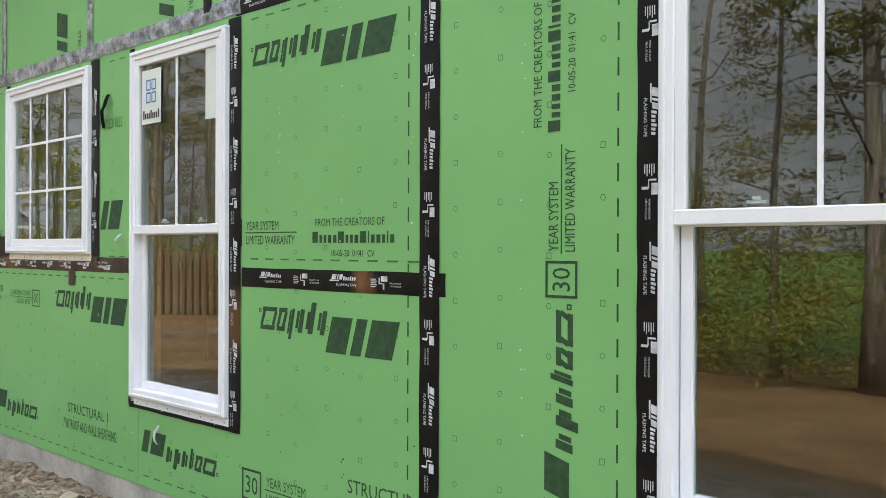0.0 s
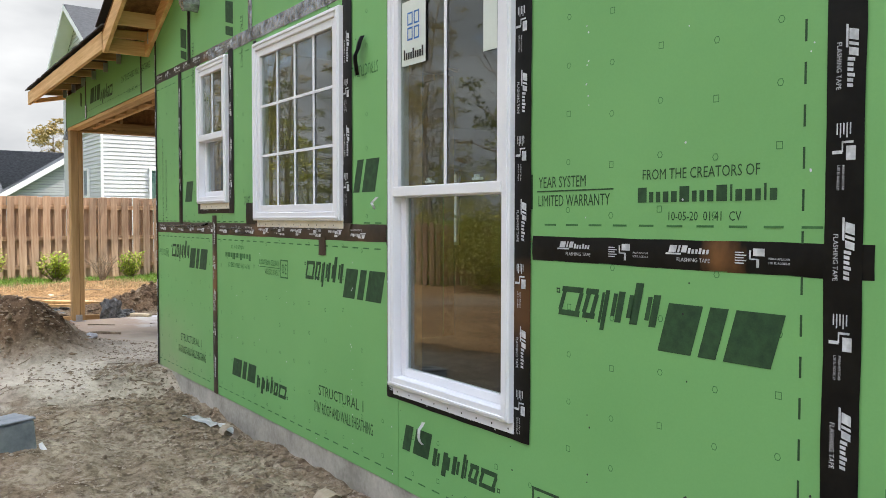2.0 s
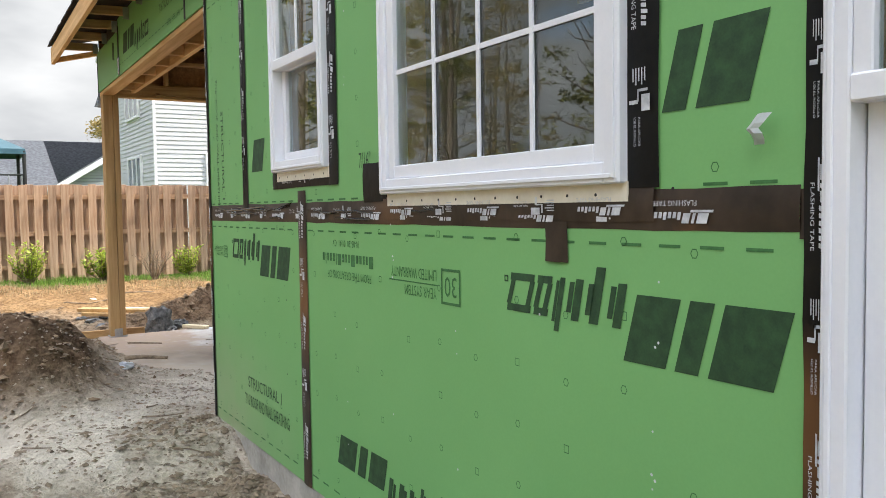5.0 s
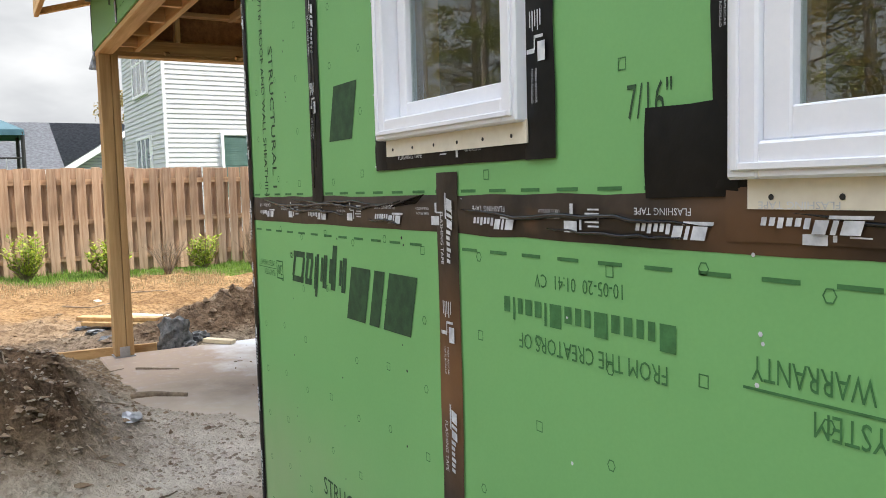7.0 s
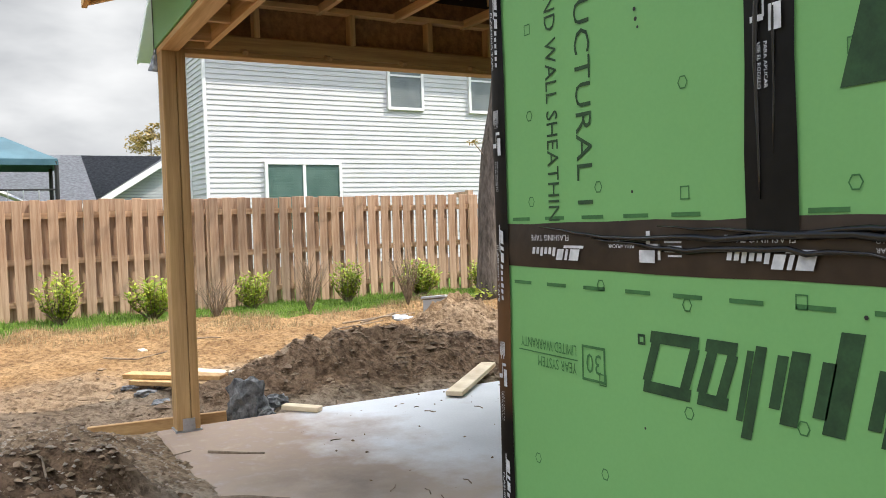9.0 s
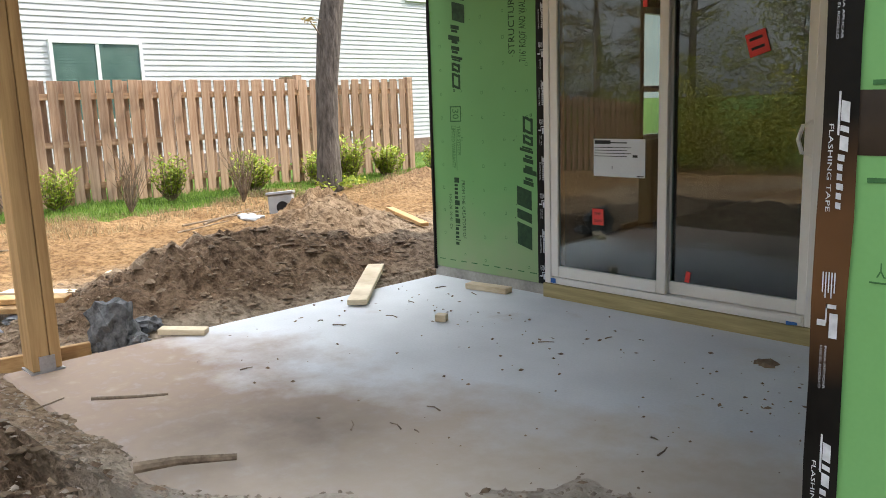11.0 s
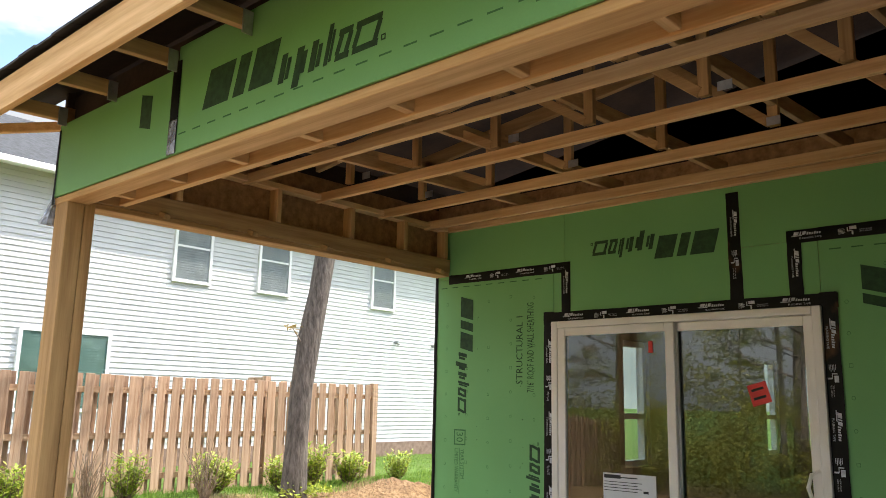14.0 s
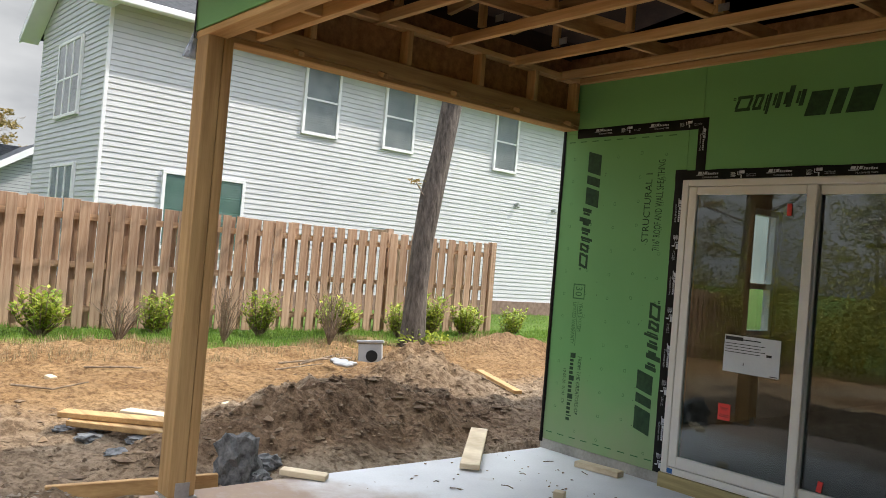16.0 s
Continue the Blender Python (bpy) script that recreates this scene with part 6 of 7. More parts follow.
# ---- trees and plants ----
def leaf_cloud(verts, faces, c, r, count, size, rnd, squash=0.7, long=1.0):
    for _ in range(count):
        d = Vector((rnd.gauss(0, 1), rnd.gauss(0, 1), rnd.gauss(0, 1) * squash))
        d = d.normalized() * r * rnd.random() ** 0.45
        d.z *= squash
        p = c + d
        u = Vector((rnd.uniform(-1, 1), rnd.uniform(-1, 1), rnd.uniform(-0.6, 0.6))).normalized()
        w = u.orthogonal().normalized()
        w = (w * math.cos(rnd.random() * 6.3) + u.cross(w) * math.sin(rnd.random() * 6.3)).normalized()
        h = size * rnd.uniform(0.6, 1.3)
        k = len(verts)
        verts += [p - u * h * long, p + w * h * 0.42, p + u * h * long, p - w * h * 0.42]
        faces.append((k, k + 1, k + 2, k + 3))


def make_tree(name, label, height, seed, leaf, bark, start, clumps, leaves, size, lean=0.3, radius=0.17, spread=1.6):
    rnd = random.Random(seed)
    t = group_thing(name, label, "tree", "trees of the wood")
    pts, p = [], Vector((0, 0, -0.1))
    dx, dy = rnd.uniform(-lean, lean), rnd.uniform(-lean, lean)
    n = 9
    for i in range(n + 1):
        k = i / n
        pts.append(Vector((dx * k * k + 0.12 * math.sin(k * 5 + seed), dy * k * k + 0.12 * math.cos(k * 4 + seed), height * k - 0.1)))
    bm = bmesh.new()
    tube(bm, pts, [radius * (1 - 0.85 * i / n) * (1.35 if i == 0 else 1) for i in range(n + 1)], 9, 0.08)
    for _ in range(clumps // 2 + 6):
        k = rnd.uniform(max(start - 0.12, 0.15), 0.95)
        i = min(int(k * n), n - 1)
        a = pts[i].lerp(pts[i + 1], k * n - i)
        ang, ln = rnd.random() * 6.3, spread * rnd.uniform(0.5, 1.1) * (1.15 - 0.6 * k)
        m = a + Vector((math.cos(ang), math.sin(ang), 0.35)) * ln * 0.55
        e = a + Vector((math.cos(ang + 0.2), math.sin(ang + 0.2), 0.55 + rnd.uniform(-0.3, 0.4))) * ln
        tube(bm, [a, m, e], [radius * 0.22 * (1.2 - k), radius * 0.14 * (1.2 - k), radius * 0.05], 5, 0.05, False)
        for _ in range(4):
            q = m.lerp(e, rnd.random())
            tube(bm, [q, q + Vector((rnd.uniform(-1, 1), rnd.uniform(-1, 1), rnd.uniform(-0.2, 0.8))) * ln * 0.35], [radius * 0.05, radius * 0.02], 4, 0, False)
    for f in bm.faces:
        f.smooth = True
    part("trunk", bm, bark, t)
    vs, fs = [], []
    for _ in range(clumps):
        k = rnd.uniform(start, 1.0)
        i = min(int(k * n), n - 1)
        a = pts[i].lerp(pts[i + 1], k * n - i)
        ang, ln = rnd.random() * 6.3, spread * rnd.random() ** 0.6 * (1.2 - 0.7 * k)
        leaf_cloud(vs, fs, a + Vector((math.cos(ang) * ln, math.sin(ang) * ln, rnd.uniform(-0.2, 0.5))), rnd.uniform(0.3, 0.62), leaves, size, rnd, 0.6, 1.25)
    flat("crown", [tuple(v) for v in vs], fs, leaf, t, "loose clumps of foliage with gaps")
    return t


kinds = [
    make_tree("pine_tree", "tall pine with a dark loose crown", 15, 1, PINE_LEAF, BARK, 0.38, 60, 110, 0.055, radius=0.19, spread=2.2),
    make_tree("pine_tree", "slim pine with a thin dark crown", 12, 2, PINE_LEAF, BARK, 0.30, 46, 100, 0.055, radius=0.13, spread=1.8),
    make_tree("broadleaf_tree", "thin tree with brownish autumn leaves", 9, 3, BROWN_LEAF, PALE_BARK, 0.25, 44, 90, 0.05, 0.8, 0.10, 1.7),
    make_tree("broadleaf_tree", "nearly bare pale forked tree", 11, 4, BROWN_LEAF, PALE_BARK, 0.45, 26, 60, 0.05, 0.9, 0.13, 2.2),
    make_tree("young_tree", "bushy young tree with green leaves", 5, 5, BRUSH_LEAF, BARK, 0.12, 44, 100, 0.05, 0.4, 0.07, 1.3),
]
rnd = random.Random(21)
spots = [(-1.5, -7.6), (-3.2, -7.2), (-4.6, -8.2), (-6.2, -7.0), (-8.0, -8.4), (-9.6, -8.2), (-11.4, -8.9), (-13.2, -8.8), (-15.0, -9.6)]
spots += [(rnd.uniform(-30, 6), rnd.uniform(-13.0, -9.0)) for _ in range(14)] + [(rnd.uniform(-42, 10), rnd.uniform(-24, -12.5)) for _ in range(17)]
spots += [(rnd.uniform(-46, -25), rnd.uniform(-17, -5)) for _ in range(16)]
for i, (x, yy) in enumerate(spots):
    k = i if i < 5 else rnd.randrange(5)
    sc = rnd.uniform(0.8, 1.2)
    m = Matrix.Translation((x, yy, slope(yy) + 0.05)) @ Matrix.Rotation(rnd.random() * 6.3, 4, "Z") @ Matrix.Scale(sc, 4)
    if i < 5:
        kinds[i].matrix_basis = m
    else:
        copy_thing(kinds[k], m)
vs, fs = [], []
for _ in range(1050):
    x, d = rnd.uniform(-26, 6), rnd.random() ** 1.5
    leaf_cloud(vs, fs, Vector((x, -6.9 + 0.10 * (x + 6) - 5.5 * d + 0.4 * math.sin(x), -0.5 + rnd.uniform(0.15, 1.2 + 4.0 * d + 0.9 * math.sin(x * 1.7) ** 2))), rnd.uniform(0.35, 0.8), 100, 0.05, rnd, 0.8, 1.1)
flat("undergrowth", [tuple(v) for v in vs], fs, BRUSH_LEAF, None, "dense low brush at the wood's edge")
tagged(bpy.data.objects["undergrowth"], "dense low green brush at the edge of the wood", "undergrowth", kind="stuff")

for k in range(6):
    tagged(part("loose_slat", board((FX + 0.9 + 0.1 * k, -11.0 - 0.14 * k, -0.72), (FX + 0.3 + 0.1 * k, -11.2 - 0.14 * k, 0.35), 0.12, 0.02, (0, 1, 0)), OLD_FENCE), "grey slat leaning at the fence's end", "slat", "leaning slats")

# tree by the drain box
tr = group_thing("tree", "leaning grey-barked tree trunk by the fence", "tree", at=(-18.5, 8.25, 0.05))
bm = bmesh.new()
pts = [(0, 0, -0.15), (0.01, 0.0, 0.15), (0, 0.03, 0.9), (0.0, 0.06, 1.6), (0.0, 0.16, 2.4), (0.0, 0.30, 3.1), (0.0, 0.42, 3.9), (0, 0.46, 5.5), (0.1, 0.5, 8.5)]
tube(bm, pts, [0.26, 0.20, 0.165, 0.16, 0.17, 0.165, 0.155, 0.14, 0.07], 14, 0.06)
for f in bm.faces:
    f.smooth = True
part("trunk", bm, TRUNK, tr)
rnd = random.Random(8)
vs, fs = [], []
for side, zz in ((-1, 2.25), (1, 3.75), (-1, 4.0)):
    bm = bmesh.new()
    e = Vector((0.05, 0.2 + side * 0.42, zz + 0.28))
    tube(bm, [(0, 0.18 + side * 0.1, zz), e], [0.016, 0.006], 5)
    br = part("twig", bm, BARK, tr)
    leaf_cloud(vs, fs, e, 0.18, 16, 0.045, rnd)
for _ in range(40):
    leaf_cloud(vs, fs, Vector((rnd.uniform(-1.6, 1.6), 0.5 + rnd.uniform(-1.6, 1.6), rnd.uniform(5.2, 9.5))), 0.6, 40, 0.08, rnd)
flat("foliage", [tuple(v) for v in vs], fs, BROWN_LEAF, tr)
vs, fs = [], []
for _ in range(16):
    leaf_cloud(vs, fs, Vector((-18.35 + rnd.uniform(-0.25, 0.3), 8.2 + rnd.uniform(-0.35, 0.4), 0.14 + rnd.random() * 0.15)), 0.14, 14, 0.045, rnd)
flat("ivy", [tuple(v) for v in vs], fs, SHRUB_LEAF, None)
tagged(bpy.data.objects["ivy"], "small bright green weeds round the trunk's foot", "weeds", kind="stuff")

# far tree tops beyond the roofs
ft = make_tree("far_tree", "distant tree with yellowing leaves beyond the roof", 7.4, 9, BROWN_LEAF, BARK, 0.5, 50, 40, 0.12, 0.3, 0.14, 2.2)
ft.matrix_basis = Matrix.Translation((-58, 9.5, 0)) @ Matrix.Scale(1.0, 4)


def shrub(seed, h):
    rnd = random.Random(seed)
    t = group_thing("shrub", "young green laurel shrub planted along the fence", "shrub", "shrubs along the fence")
    bm = bmesh.new()
    vs, fs = [], []
    for _ in range(44):
        a, r = rnd.random() * 6.3, rnd.random() ** 0.7 * 0.34
        e = Vector((r * math.cos(a), r * math.sin(a), h * rnd.uniform(0.5, 1.05)))
        s0 = Vector((e.x * 0.15, e.y * 0.15, 0))
        mpt = s0.lerp(e, 0.5) + Vector((e.x * 0.2, e.y * 0.2, 0))
        tube(bm, [s0, mpt, e], [0.008, 0.006, 0.003], 4, 0, False)
        for k in range(17):
            q = 0.22 + 0.78 * k / 16
            p = s0.lerp(mpt, q * 2) if q < 0.5 else mpt.lerp(e, q * 2 - 1)
            ang = k * 2.4 + a
            u = Vector((math.cos(ang), math.sin(ang), rnd.uniform(0.2, 0.9))).normalized()
            w = u.cross(Vector((0, 0, 1))).normalized()
            ln = rnd.uniform(0.07, 0.12)
            i = len(vs)
            vs += [p, p + u * ln * 0.5 + w * ln * 0.25, p + u * ln, p + u * ln * 0.5 - w * ln * 0.25]
            fs.append((i, i + 1, i + 2, i + 3))
    part("stem", bm, TWIG, t)
    flat("foliage", [tuple(v) for v in vs], fs, SHRUB_LEAF, t)
    return t


shrubs = [shrub(31, 0.62), shrub(32, 0.74), shrub(33, 0.55)]
rnd = random.Random(4)
ys = [0.6, 2.05, 3.25, 4.75, 6.35, 7.6, 8.9, 9.6, 10.35, 11.6]
for i, yy in enumerate(ys):
    m = Matrix.Translation((-19.75 + rnd.uniform(-0.12, 0.12), yy, 0.05)) @ Matrix.Rotation(rnd.random() * 6, 4, "Z") @ Matrix.Scale(rnd.uniform(0.85, 1.1), 4)
    if i < 3:
        shrubs[i].matrix_basis = m
    else:
        copy_thing(shrubs[i % 3], m)
# bare twiggy bushes
for j, (x, yy, h) in enumerate(((-18.9, 5.35, 0.95), (-18.7, 6.9, 1.0), (-19.0, 4.0, 0.6))):
    rnd = random.Random(50 + j)
    bm = bmesh.new()
    for _ in range(46):
        a, r = rnd.random() * 6.3, rnd.random() * 0.4
        e = Vector((r * math.cos(a), r * math.sin(a), h * rnd.uniform(0.4, 1.0)))
        mm = e * 0.5 + Vector((rnd.uniform(-0.06, 0.06), rnd.uniform(-0.06, 0.06), 0.08))
        tube(bm, [Vector((0, 0, 0)), mm, e], [0.006, 0.004, 0.002], 4, 0, False)
        tube(bm, [mm, mm + Vector((rnd.uniform(-0.2, 0.2), rnd.uniform(-0.2, 0.2), 0.2))], [0.003, 0.0015], 3, 0, False)
    ob = new("dead_bush", to_mesh("dead_bush", bm, TWIG))
    ob.location = (x, yy, 0.04)
    tagged(ob, "leafless brown twiggy bush in the dry grass", "bush", "dead bushes")


def blades(name, n, area, h, material, label, seed, dense=None):
    rnd = random.Random(seed)
    vs, fs = [], []
    while len(fs) < n:
        x, yy = rnd.uniform(area[0], area[1]), rnd.uniform(area[2], area[3])
        z, e, sd, tf = soil(x, yy)
        if rnd.random() > (dense(x, yy, tf)):
            continue
        a, ln = rnd.random() * 6.3, h * rnd.uniform(0.4, 1.2)
        c, s = math.cos(a) * 0.006, math.sin(a) * 0.006
        bx, by = rnd.uniform(-0.5, 0.5) * ln, rnd.uniform(-0.5, 0.5) * ln
        i = len(vs)
        vs += [(x - c, yy - s, z - 0.01), (x + c, yy + s, z - 0.01), (x + bx, yy + by, z + ln)]
        fs.append((i, i + 1, i + 2))
    flat(name, vs, fs, material, None)
    return tagged(bpy.data.objects[name], label, "grass", kind="stuff")


blades("grass", 26000, (-20.6, -17.5, 0, 14), 0.075, GRASS, "thin green grass strip along the fence", 61, lambda x, yy, tf: tf)
blades("dry_grass", 6500, (-19.6, -17.3, 1, 12), 0.085, STRAW, "dry straw-coloured grass at the turf's edge", 62, lambda x, yy, tf: max(0, 1 - abs(tf - 0.35) * 2.4) * max(0, noise.noise((x * 1.3, yy * 1.3, 0)) + 0.35))
blades("lawn", 9000, (-26, -18.0, 12, 22), 0.07, GRASS, "bright mown lawn beyond the fence's end", 63, lambda x, yy, tf: 0.8)


# ---- loose things on the ground ----
def drop(x, yy):
    return soil(x, yy)[0]


bx = group_thing("drain_box", "grey plastic drain box with a round black hole", "drain box", at=(-17.15, 6.55, drop(-17.15, 6.55) + 0.10))
bx.rotation_euler = (radians(4), radians(-6), radians(-38))
bm = boxed(-0.13, 0.13, -0.15, 0.15, -0.12, 0.16, bevel=0.012)
part("box_body", bm, GREYBOX, bx)
part("box_lid", boxed(-0.15, 0.15, -0.17, 0.17, 0.162, 0.20, bevel=0.008), GREYBOX, bx)
bm = bmesh.new()
tube(bm, [(0.128, 0.02, 0.0), (0.136, 0.02, 0.0)], [0.075, 0.075], 18)
part("box_hole", bm, DARK, bx, "black disc drawn as the round pipe opening")


def plank(p, q, w, d, label, stock="x", up=(0, 0, 1)):
    bm = board(p, q, w, d, up, 0.004)
    ob = new("plank", to_mesh("plank", bm, OLD[stock] if "old" in label or "weathered" in label else PALE_WOOD))
    return tagged(ob, label, "plank", "loose lumber")


plank((-13.50, 5.10, 0.055), (-12.72, 4.30, 0.032), 0.135, 0.038, "pale cut board lying over the slab's edge")
plank((-12.52, 5.17, 0.024), (-12.17, 5.22, 0.024), 0.085, 0.042, "short board offcut on the slab")
plank((-15.65, 7.05, drop(-15.65, 7.05) + 0.05), (-14.55, 6.6, drop(-14.55, 6.6) + 0.05), 0.09, 0.038, "weathered board lying on the dirt", "x")
plank((-14.72, 2.24, 0.118), (-14.13, 2.92, 0.112), 0.14, 0.038, "weathered board on top of a small lumber stack")
plank((-14.62, 2.28, 0.075), (-14.04, 2.84, 0.070), 0.14, 0.038, "weathered board at the bottom of a small lumber stack")
plank((-14.85, 2.72, 0.075), (-14.22, 3.16, 0.085), 0.13, 0.038, "pale board beside a small lumber stack")
plank((-14.20, 3.06, 0.10), (-14.00, 3.20, 0.11), 0.12, 0.03, "short pale offcut by the lumber stack")
plank((-13.30, 1.80, -0.010), (-13.105, 2.68, 0.015), 0.038, 0.09, "old form board along the slab's edge", "y")
plank((-13.12, 3.10, 0.030), (-12.91, 3.30, 0.020), 0.085, 0.036, "pale offcut at the slab's edge", "y")
bm = boxed(-0.035, 0.035, -0.03, 0.03, 0, 0.045, bevel=0.004)
ob = new("wood_block", to_mesh("wood_block", bm, PALE_WOOD))
ob.location, ob.rotation_euler = (-12.02, 4.42, 0.001), (0, 0, 0.5)
tagged(ob, "small pale wood block on the slab", "offcut")


def lump(name, x, yy, r, material, label, category, seed, group="", squash=0.8, sink=0.25):
    bm = bmesh.new()
    bmesh.ops.create_icosphere(bm, subdivisions=3, radius=r)
    for v in bm.verts:
        d = v.co.normalized()
        k = 1 + 0.4 * noise.noise(d * 1.7 + Vector((seed, 0, 0))) + 0.45 * noise.noise(d * 4.5 + Vector((0, seed, 0))) + 0.35 * abs(noise.noise(d * 9))
        v.co = d * r * k
        v.co.z *= squash
    ob = new(name, to_mesh(name, bm, material))
    ob.location = (x, yy, max(drop(x, yy), -0.02) + r * squash * (1 - 2 * sink) * 0.6)
    return tagged(ob, label, category, group)


lump("concrete_lump", -13.26, 2.86, 0.125, RUBBLE, "rough grey lump of hardened concrete by the slab", "rubble", 3, squash=1.3, sink=0.05)
lump("concrete_lump", -13.14, 2.97, 0.060, RUBBLE, "smaller grey lump of spilt concrete", "rubble", 5, squash=0.7)
lump("concrete_lump", -13.30, 3.10, 0.075, RUBBLE, "smaller grey lump of spilt concrete", "rubble", 8, squash=0.7)
for i, (x, yy, r) in enumerate(((-14.4, 2.35, 0.09), (-14.6, 2.5, 0.07), (-14.2, 2.6, 0.08), (-14.7, 2.25, 0.06), (-14.0, 2.4, 0.07), (-14.9, 2.4, 0.05))):
    lump("gravel_lump", x, yy, r, RUBBLE, "grey gravelly concrete spill on the sand", "rubble", 20 + i, "gravel spill", 0.35)


for x, yy, a in ((-14.43, 3.36, 0.4), (-14.95, 3.82, 1.1), (-16.70, 2.66, 0.2), (-15.50, 4.64, 0.8)):
    bm = boxed(-0.06, 0.06, -0.035, 0.035, 0, 0.04, bevel=0.004)
    ob = new("wood_offcut", to_mesh("wood_offcut", bm, PALE_WOOD))
    ob.location, ob.rotation_euler = (x, yy, drop(x, yy) + 0.004), (0.08, 0.05, a)
    tagged(ob, "short pale wood offcut lying on the sand", "offcut", "offcuts on the sand")
bm = bmesh.new()
bmesh.ops.create_icosphere(bm, subdivisions=2, radius=0.05)
for v in bm.verts:
    v.co *= 1 + 0.7 * noise.noise(v.co * 24)
    v.co.z *= 0.55
ob = new("foil_scrap", to_mesh("foil_scrap", bm, STEEL))
ob.location = (-10.38, 2.02, drop(-10.38, 2.02) + 0.012)
tagged(ob, "crumpled silver foil scrap at the mound's foot", "litter")


def stick(pts, r, label, material=TWIG, name="stick"):
    bm = bmesh.new()
    tube(bm, pts, [r * (1 - 0.4 * i / (len(pts) - 1)) for i in range(len(pts))], 7, 0.12)
    return tagged(new(name, to_mesh(name, bm, material)), label, "stick")


stick([(-11.30, 2.17, 0.05), (-11.22, 2.30, 0.06), (-11.10, 2.48, 0.05)], 0.022, "broken branch lying on the muddy ground")
stick([(-12.2, 2.35, 0.04), (-12.05, 2.50, 0.045), (-11.98, 2.62, 0.04)], 0.009, "thin dry twig on the mud")
stick([(-16.6, 5.2, 0.12), (-16.9, 5.8, 0.16), (-17.2, 6.1, 0.14)], 0.014, "dry twig on the sand")
stick([(-16.7, 5.0, 0.12), (-16.75, 5.6, 0.15), (-16.9, 6.1, 0.14)], 0.012, "dry twig on the sand")
stick([(-16.4, 4.8, 0.10), (-16.6, 5.5, 0.12)], 0.01, "dry twig on the sand")
for i, (x, yy, ln) in enumerate(((-14.9, 6.4, 0.5), (-15.0, 7.3, 0.6), (-16.1, 2.2, 0.6), (-16.9, 3.0, 0.8))):
    z = drop(x, yy)
    stick([(x, yy, z + 0.02), (x + 0.1, yy + ln * 0.5, drop(x + 0.1, yy + ln / 2) + 0.02), (x + 0.05, yy + ln, drop(x + 0.05, yy + ln) + 0.02)], 0.01, "dark dry twig on the dirt")

# dented grey metal box
gb = group_thing("metal_box", "dented blue-grey metal box standing on trodden soil", "box", at=(-6.98, 0.80, drop(-6.98, 0.80) - 0.03))
gb.rotation_euler = (radians(3), radians(-5), radians(14))
bm = boxed(-0.15, 0.15, -0.17, 0.17, 0.0, 0.25, bevel=0.012)
for v in bm.verts:
    v.co.x += 0.012 * noise.noise(v.co * 7)
part("box_body", bm, BOX_GREY, gb)
part("box_rim", boxed(-0.158, 0.158, -0.178, 0.178, 0.252, 0.266, bevel=0.005), BOX_GREY, gb)
bm = bmesh.new()
tube(bm, [(0.0, -0.03, 0.2665), (0.0, -0.03, 0.270)], [0.06, 0.06], 16)
part("box_hole", bm, DARK, gb, "black disc drawn as a knockout hole")
bm = bmesh.new()
tube(bm, [(0.14, 0.185, 0.01), (0.17, 0.20, 0.05), (0.15, 0.19, 0.10)], [0.03, 0.022, 0.012], 8, 0.3)
tagged(part("torn_wrapper", bm, PAPER, gb), "torn white scrap stuck to the box's foot")
# pale rag and pipe ends beside the wall
for i, (x, yy, ln, r, m, lb) in enumerate(((-6.75, 2.14, 0.10, 0.055, PALE_PIPE, "short pale pipe end by the foundation"), (-5.05, 2.02, 0.12, 0.06, PALE_PIPE, "tan pipe end by the foundation"), (-4.78, 2.1, 0.16, 0.035, PAPER, "white scrap among dead leaves"))):
    z = drop(x, yy)
    bm = bmesh.new()
    n = 7
    tube(bm, [(x - ln / 2 + ln * k / n, yy, z + r * 0.5) for k in range(n + 1)], [r * (0.35 + 0.75 * abs(math.sin(k * 1.3 + 0.6))) if i == 2 else r for k in range(n + 1)], 10, 0.25 if i == 2 else 0.02, i == 2)
    if i == 2:
        for v in bm.verts:
            v.co.z = z + (v.co.z - z) * 0.55
    name = "wrapper" if i == 2 else "pipe_end"
    tagged(new(name, to_mesh(name, bm, m)), lb, "litter")
# flat crumpled wrapper along the foundation
bm = bmesh.new()
rnd = random.Random(17)
grid = []
for i in range(13):
    k = i / 12
    wide = 0.075 * (0.35 + math.sin(0.3 + 2.5 * k)) * (1 + 0.25 * math.sin(i * 1.9))
    row = []
    for j in range(5):
        x, yy = -7.30 + 0.46 * k, 2.02 + 0.20 * k + 0.6 * wide * (j / 2 - 1) + 0.01 * math.sin(i)
        row.append(bm.verts.new((x, yy, drop(x, yy) + 0.022 + rnd.uniform(-0.008, 0.014))))
    grid.append(row)
for a, b in zip(grid, grid[1:]):
    for j in range(4):
        bm.faces.new((a[j], b[j], b[j + 1], a[j + 1]))
bmesh.ops.solidify(bm, geom=bm.faces[:], thickness=0.004)
tagged(new("wrapper", to_mesh("wrapper", bm, PAPER)), "crumpled white wrapper by the foundation", "litter")
bm = bmesh.new()
for k in range(6):
    bmesh.ops.create_icosphere(bm, subdivisions=2, radius=0.07, matrix=Matrix.Translation((0.06 * k - 0.15, 0.05 * math.sin(k * 2), 0.0)))
for v in bm.verts:
    v.co *= 1 + 0.4 * noise.noise(v.co * 9)
    v.co.z *= 0.5
ob = new("plastic_bag", to_mesh("plastic_bag", bm, GREYBOX))
ob.location = (-16.55, 5.75, 0.13)
tagged(ob, "crumpled clear plastic bag on the sand", "litter")


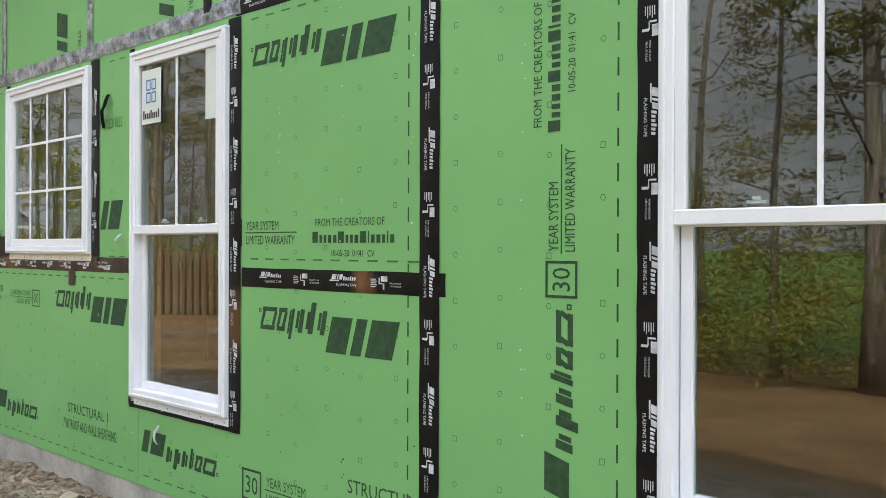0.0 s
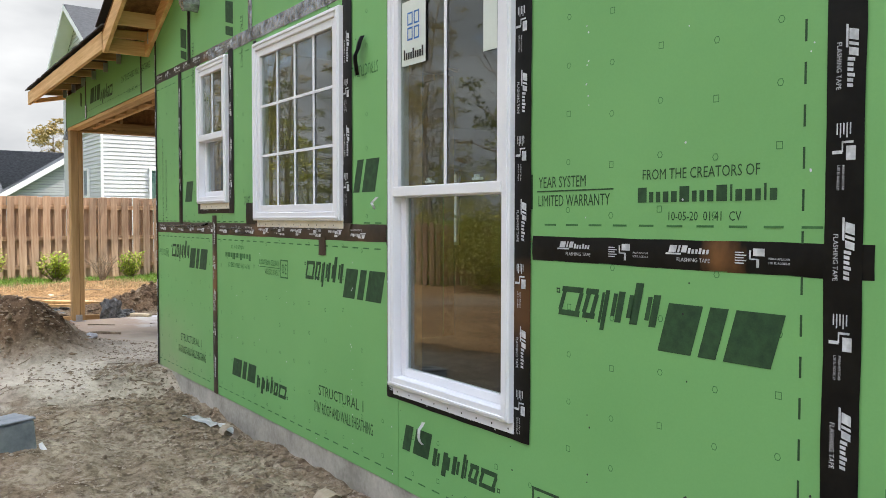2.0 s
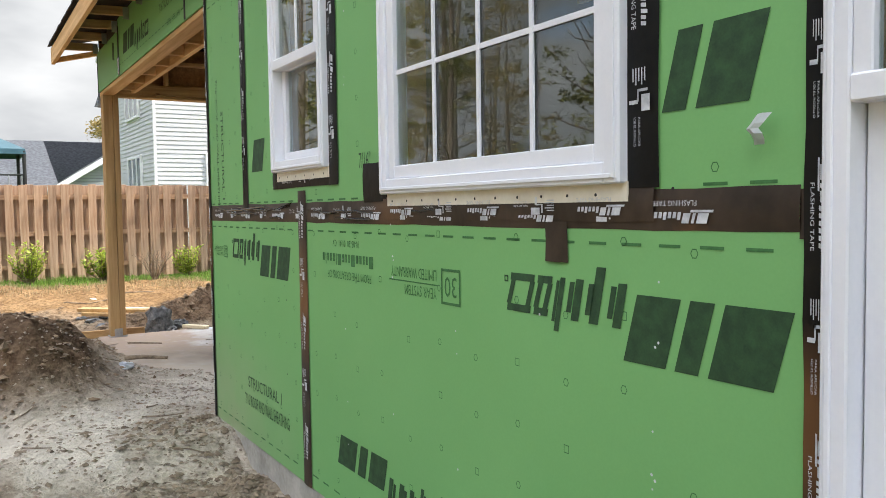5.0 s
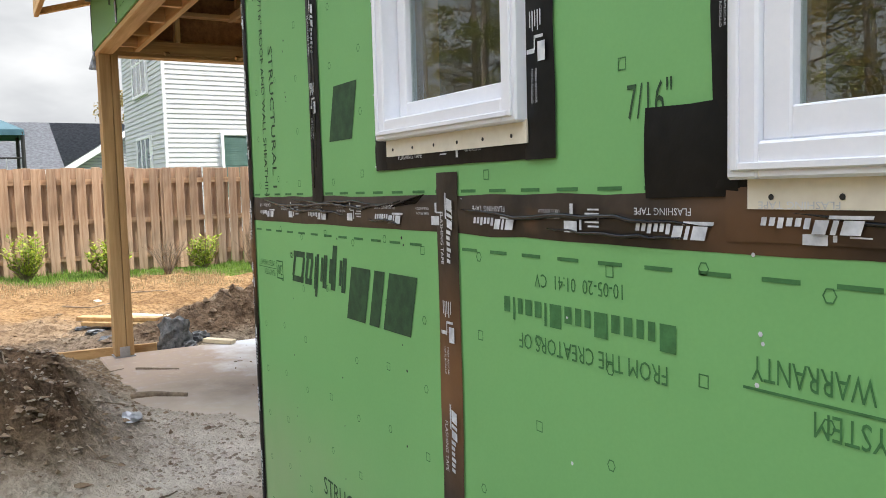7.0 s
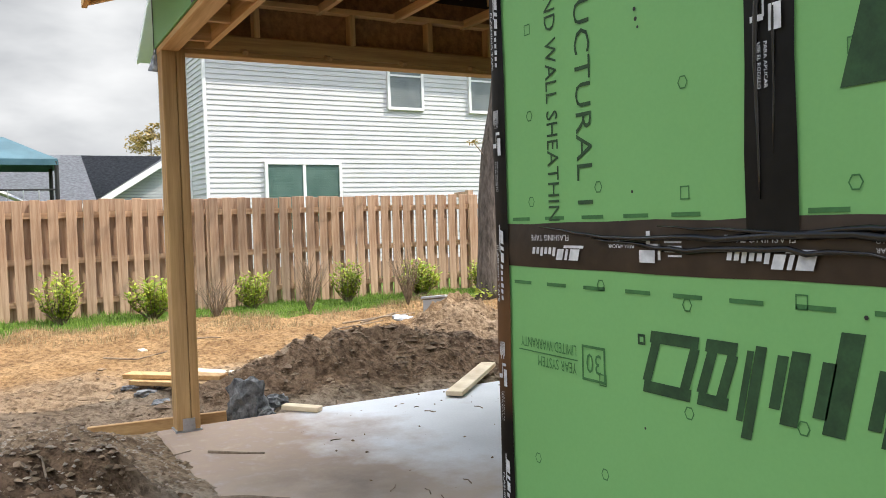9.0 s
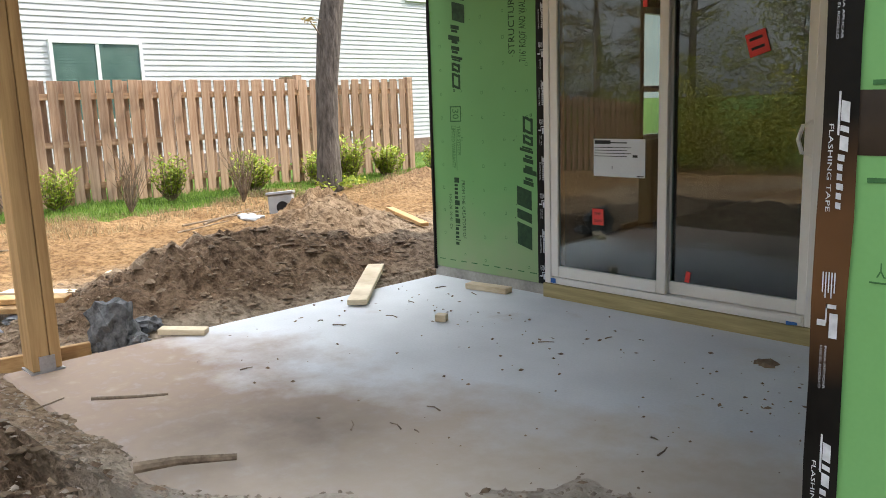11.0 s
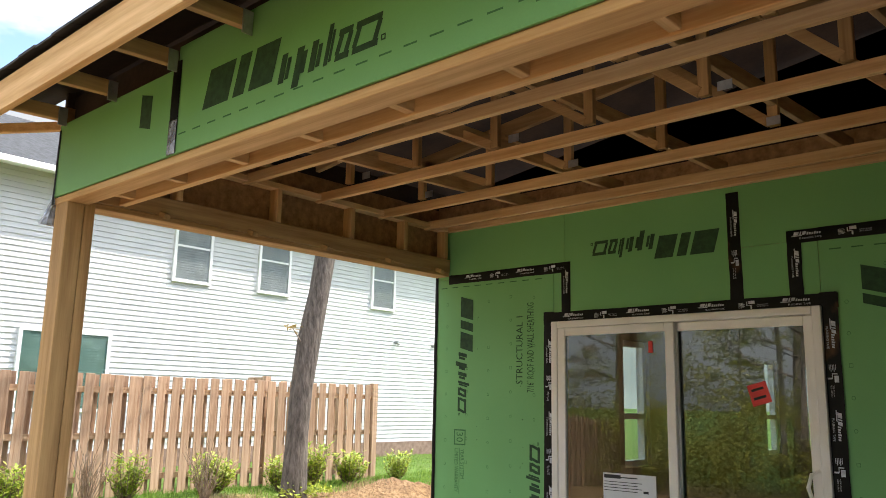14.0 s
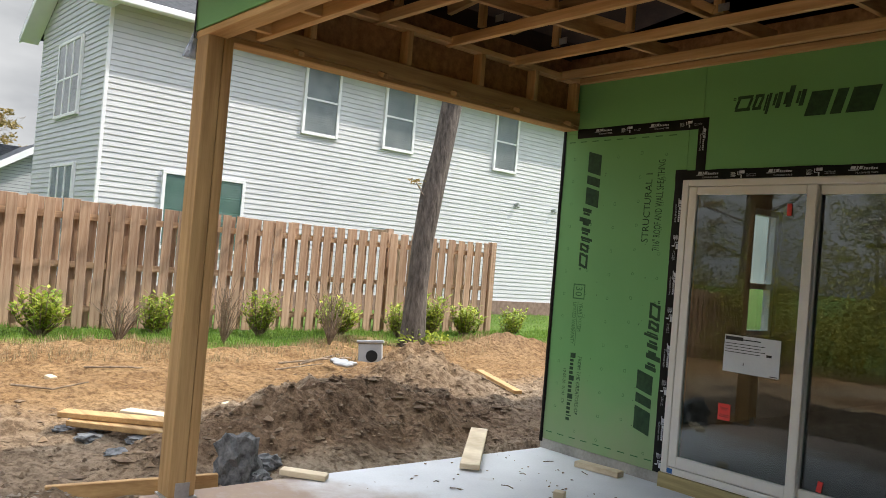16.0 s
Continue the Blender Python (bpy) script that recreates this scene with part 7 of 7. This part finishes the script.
def scatter(name, n, area, material, label, category, seed, size, where, flat_z=None):
    """Small lumps or chips strewn over the ground, one mesh."""
    rnd = random.Random(seed)
    vs, fs = [], []
    base = [Vector(p) for p in ((1, 0, 0), (0, 1, 0), (-1, 0, 0), (0, -1, 0), (0, 0, 0.8), (0, 0, -0.6))]
    tri = ((0, 1, 4), (1, 2, 4), (2, 3, 4), (3, 0, 4), (1, 0, 5), (2, 1, 5), (3, 2, 5), (0, 3, 5))
    made = 0
    while made < n:
        x, yy = rnd.uniform(area[0], area[1]), rnd.uniform(area[2], area[3])
        z, e, sd, tf = soil(x, yy)
        if rnd.random() > where(x, yy, z, e):
            continue
        if flat_z is not None:
            z = max(z, flat_z)
        s = size * rnd.uniform(0.3, 1.0) ** 1.6
        ax, ay, az = s * rnd.uniform(0.6, 1.8), s * rnd.uniform(0.5, 1.1), s * rnd.uniform(0.4, 0.9)
        a = rnd.random() * 6.3
        i = len(vs)
        for b in base:
            j = 1 + rnd.uniform(-0.3, 0.3)
            px, py = b.x * ax * j, b.y * ay * j
            vs.append((x + px * math.cos(a) - py * math.sin(a), yy + px * math.sin(a) + py * math.cos(a), z + az * (b.z * j + 0.2)))
        fs += [tuple(i + q for q in t) for t in tri]
        made += 1
    flat(name, vs, fs, material, None)
    return tagged(bpy.data.objects[name], label, category, kind="stuff")


scatter("dirt_clods", 5200, (-16.5, -8.9, 0.4, 8.0), CLOD, "crumbled brown clods on the dug heaps", "dirt", 71, 0.030, lambda x, yy, z, e: min(1, e * 1.1))
scatter("earth_lumps", 160, (-14.6, -8.9, 0.5, 6.4), CLOD, "fist-sized broken lumps of brown earth on the heaps", "dirt", 78, 0.06, lambda x, yy, z, e: max(0, e - 0.3) if x < -13.2 or yy < 1.5 else 0.0)
scatter("soil_crumbs", 12000, (-13, -3.5, 0.2, 3.4), CRUMB, "soil crumbs and pebbles on the trodden ground", "dirt", 72, 0.017, lambda x, yy, z, e: 0.9 if (z > -0.004 or x > CX) and not (yy > WY and x > CX) else 0.0)
scatter("leaf_litter", 2400, (-9.0, -3.6, 1.2, 2.26), TWIG, "dead leaves and bark bits along the foundation", "litter", 73, 0.030, lambda x, yy, z, e: max(0.04, (yy - 1.5) * 1.0))
scatter("slab_crumbs", 230, (-13.0, -9.0, 2.9, 5.3), CLOD, "dirt crumbs scattered over the porch slab", "dirt", 74, 0.013, lambda x, yy, z, e: 0.2 + 0.8 * bell(x, yy, -12.0, 4.6, 0.6, 0.4) + 0.9 * bell(x, yy, -9.9, 4.4, 0.5, 0.4), 0.002)
lump("mud_clump", -10.18, 4.90, 0.055, CLOD, "clump of dried mud and leaves on the slab", "dirt", 91, squash=0.5)
lump("mud_clump", -9.62, 4.72, 0.04, CLOD, "clump of dried mud and leaves on the slab", "dirt", 92, squash=0.5)
rnd = random.Random(77)
for _ in range(18):
    x, yy, a, ln = rnd.uniform(-12.8, -9.3), rnd.uniform(2.9, 5.1), rnd.random() * 6.3, rnd.uniform(0.03, 0.10)
    stick([(x, yy, 0.006), (x + ln * 0.5 * math.cos(a), yy + ln * 0.5 * math.sin(a), 0.010), (x + ln * math.cos(a + 0.2), yy + ln * math.sin(a + 0.2), 0.006)], 0.004, "small twig on the concrete slab", name="twig")
for _ in range(34):
    x, yy, a, ln = rnd.uniform(-12.5, -7.5), rnd.uniform(0.8, 2.2), rnd.random() * 6.3, rnd.uniform(0.06, 0.25)
    q = [(x + ln * k * math.cos(a + 0.3 * k), yy + ln * k * math.sin(a + 0.3 * k)) for k in (0, 0.5, 1)]
    if any(py > WY - 0.02 and px > CX for px, py in q):
        continue
    stick([(px, py, max(drop(px, py), 0.0 if (px < CX and py > 2.2) else -9) + 0.008) for px, py in q], 0.005, "small root or twig on the trodden soil", name="twig")
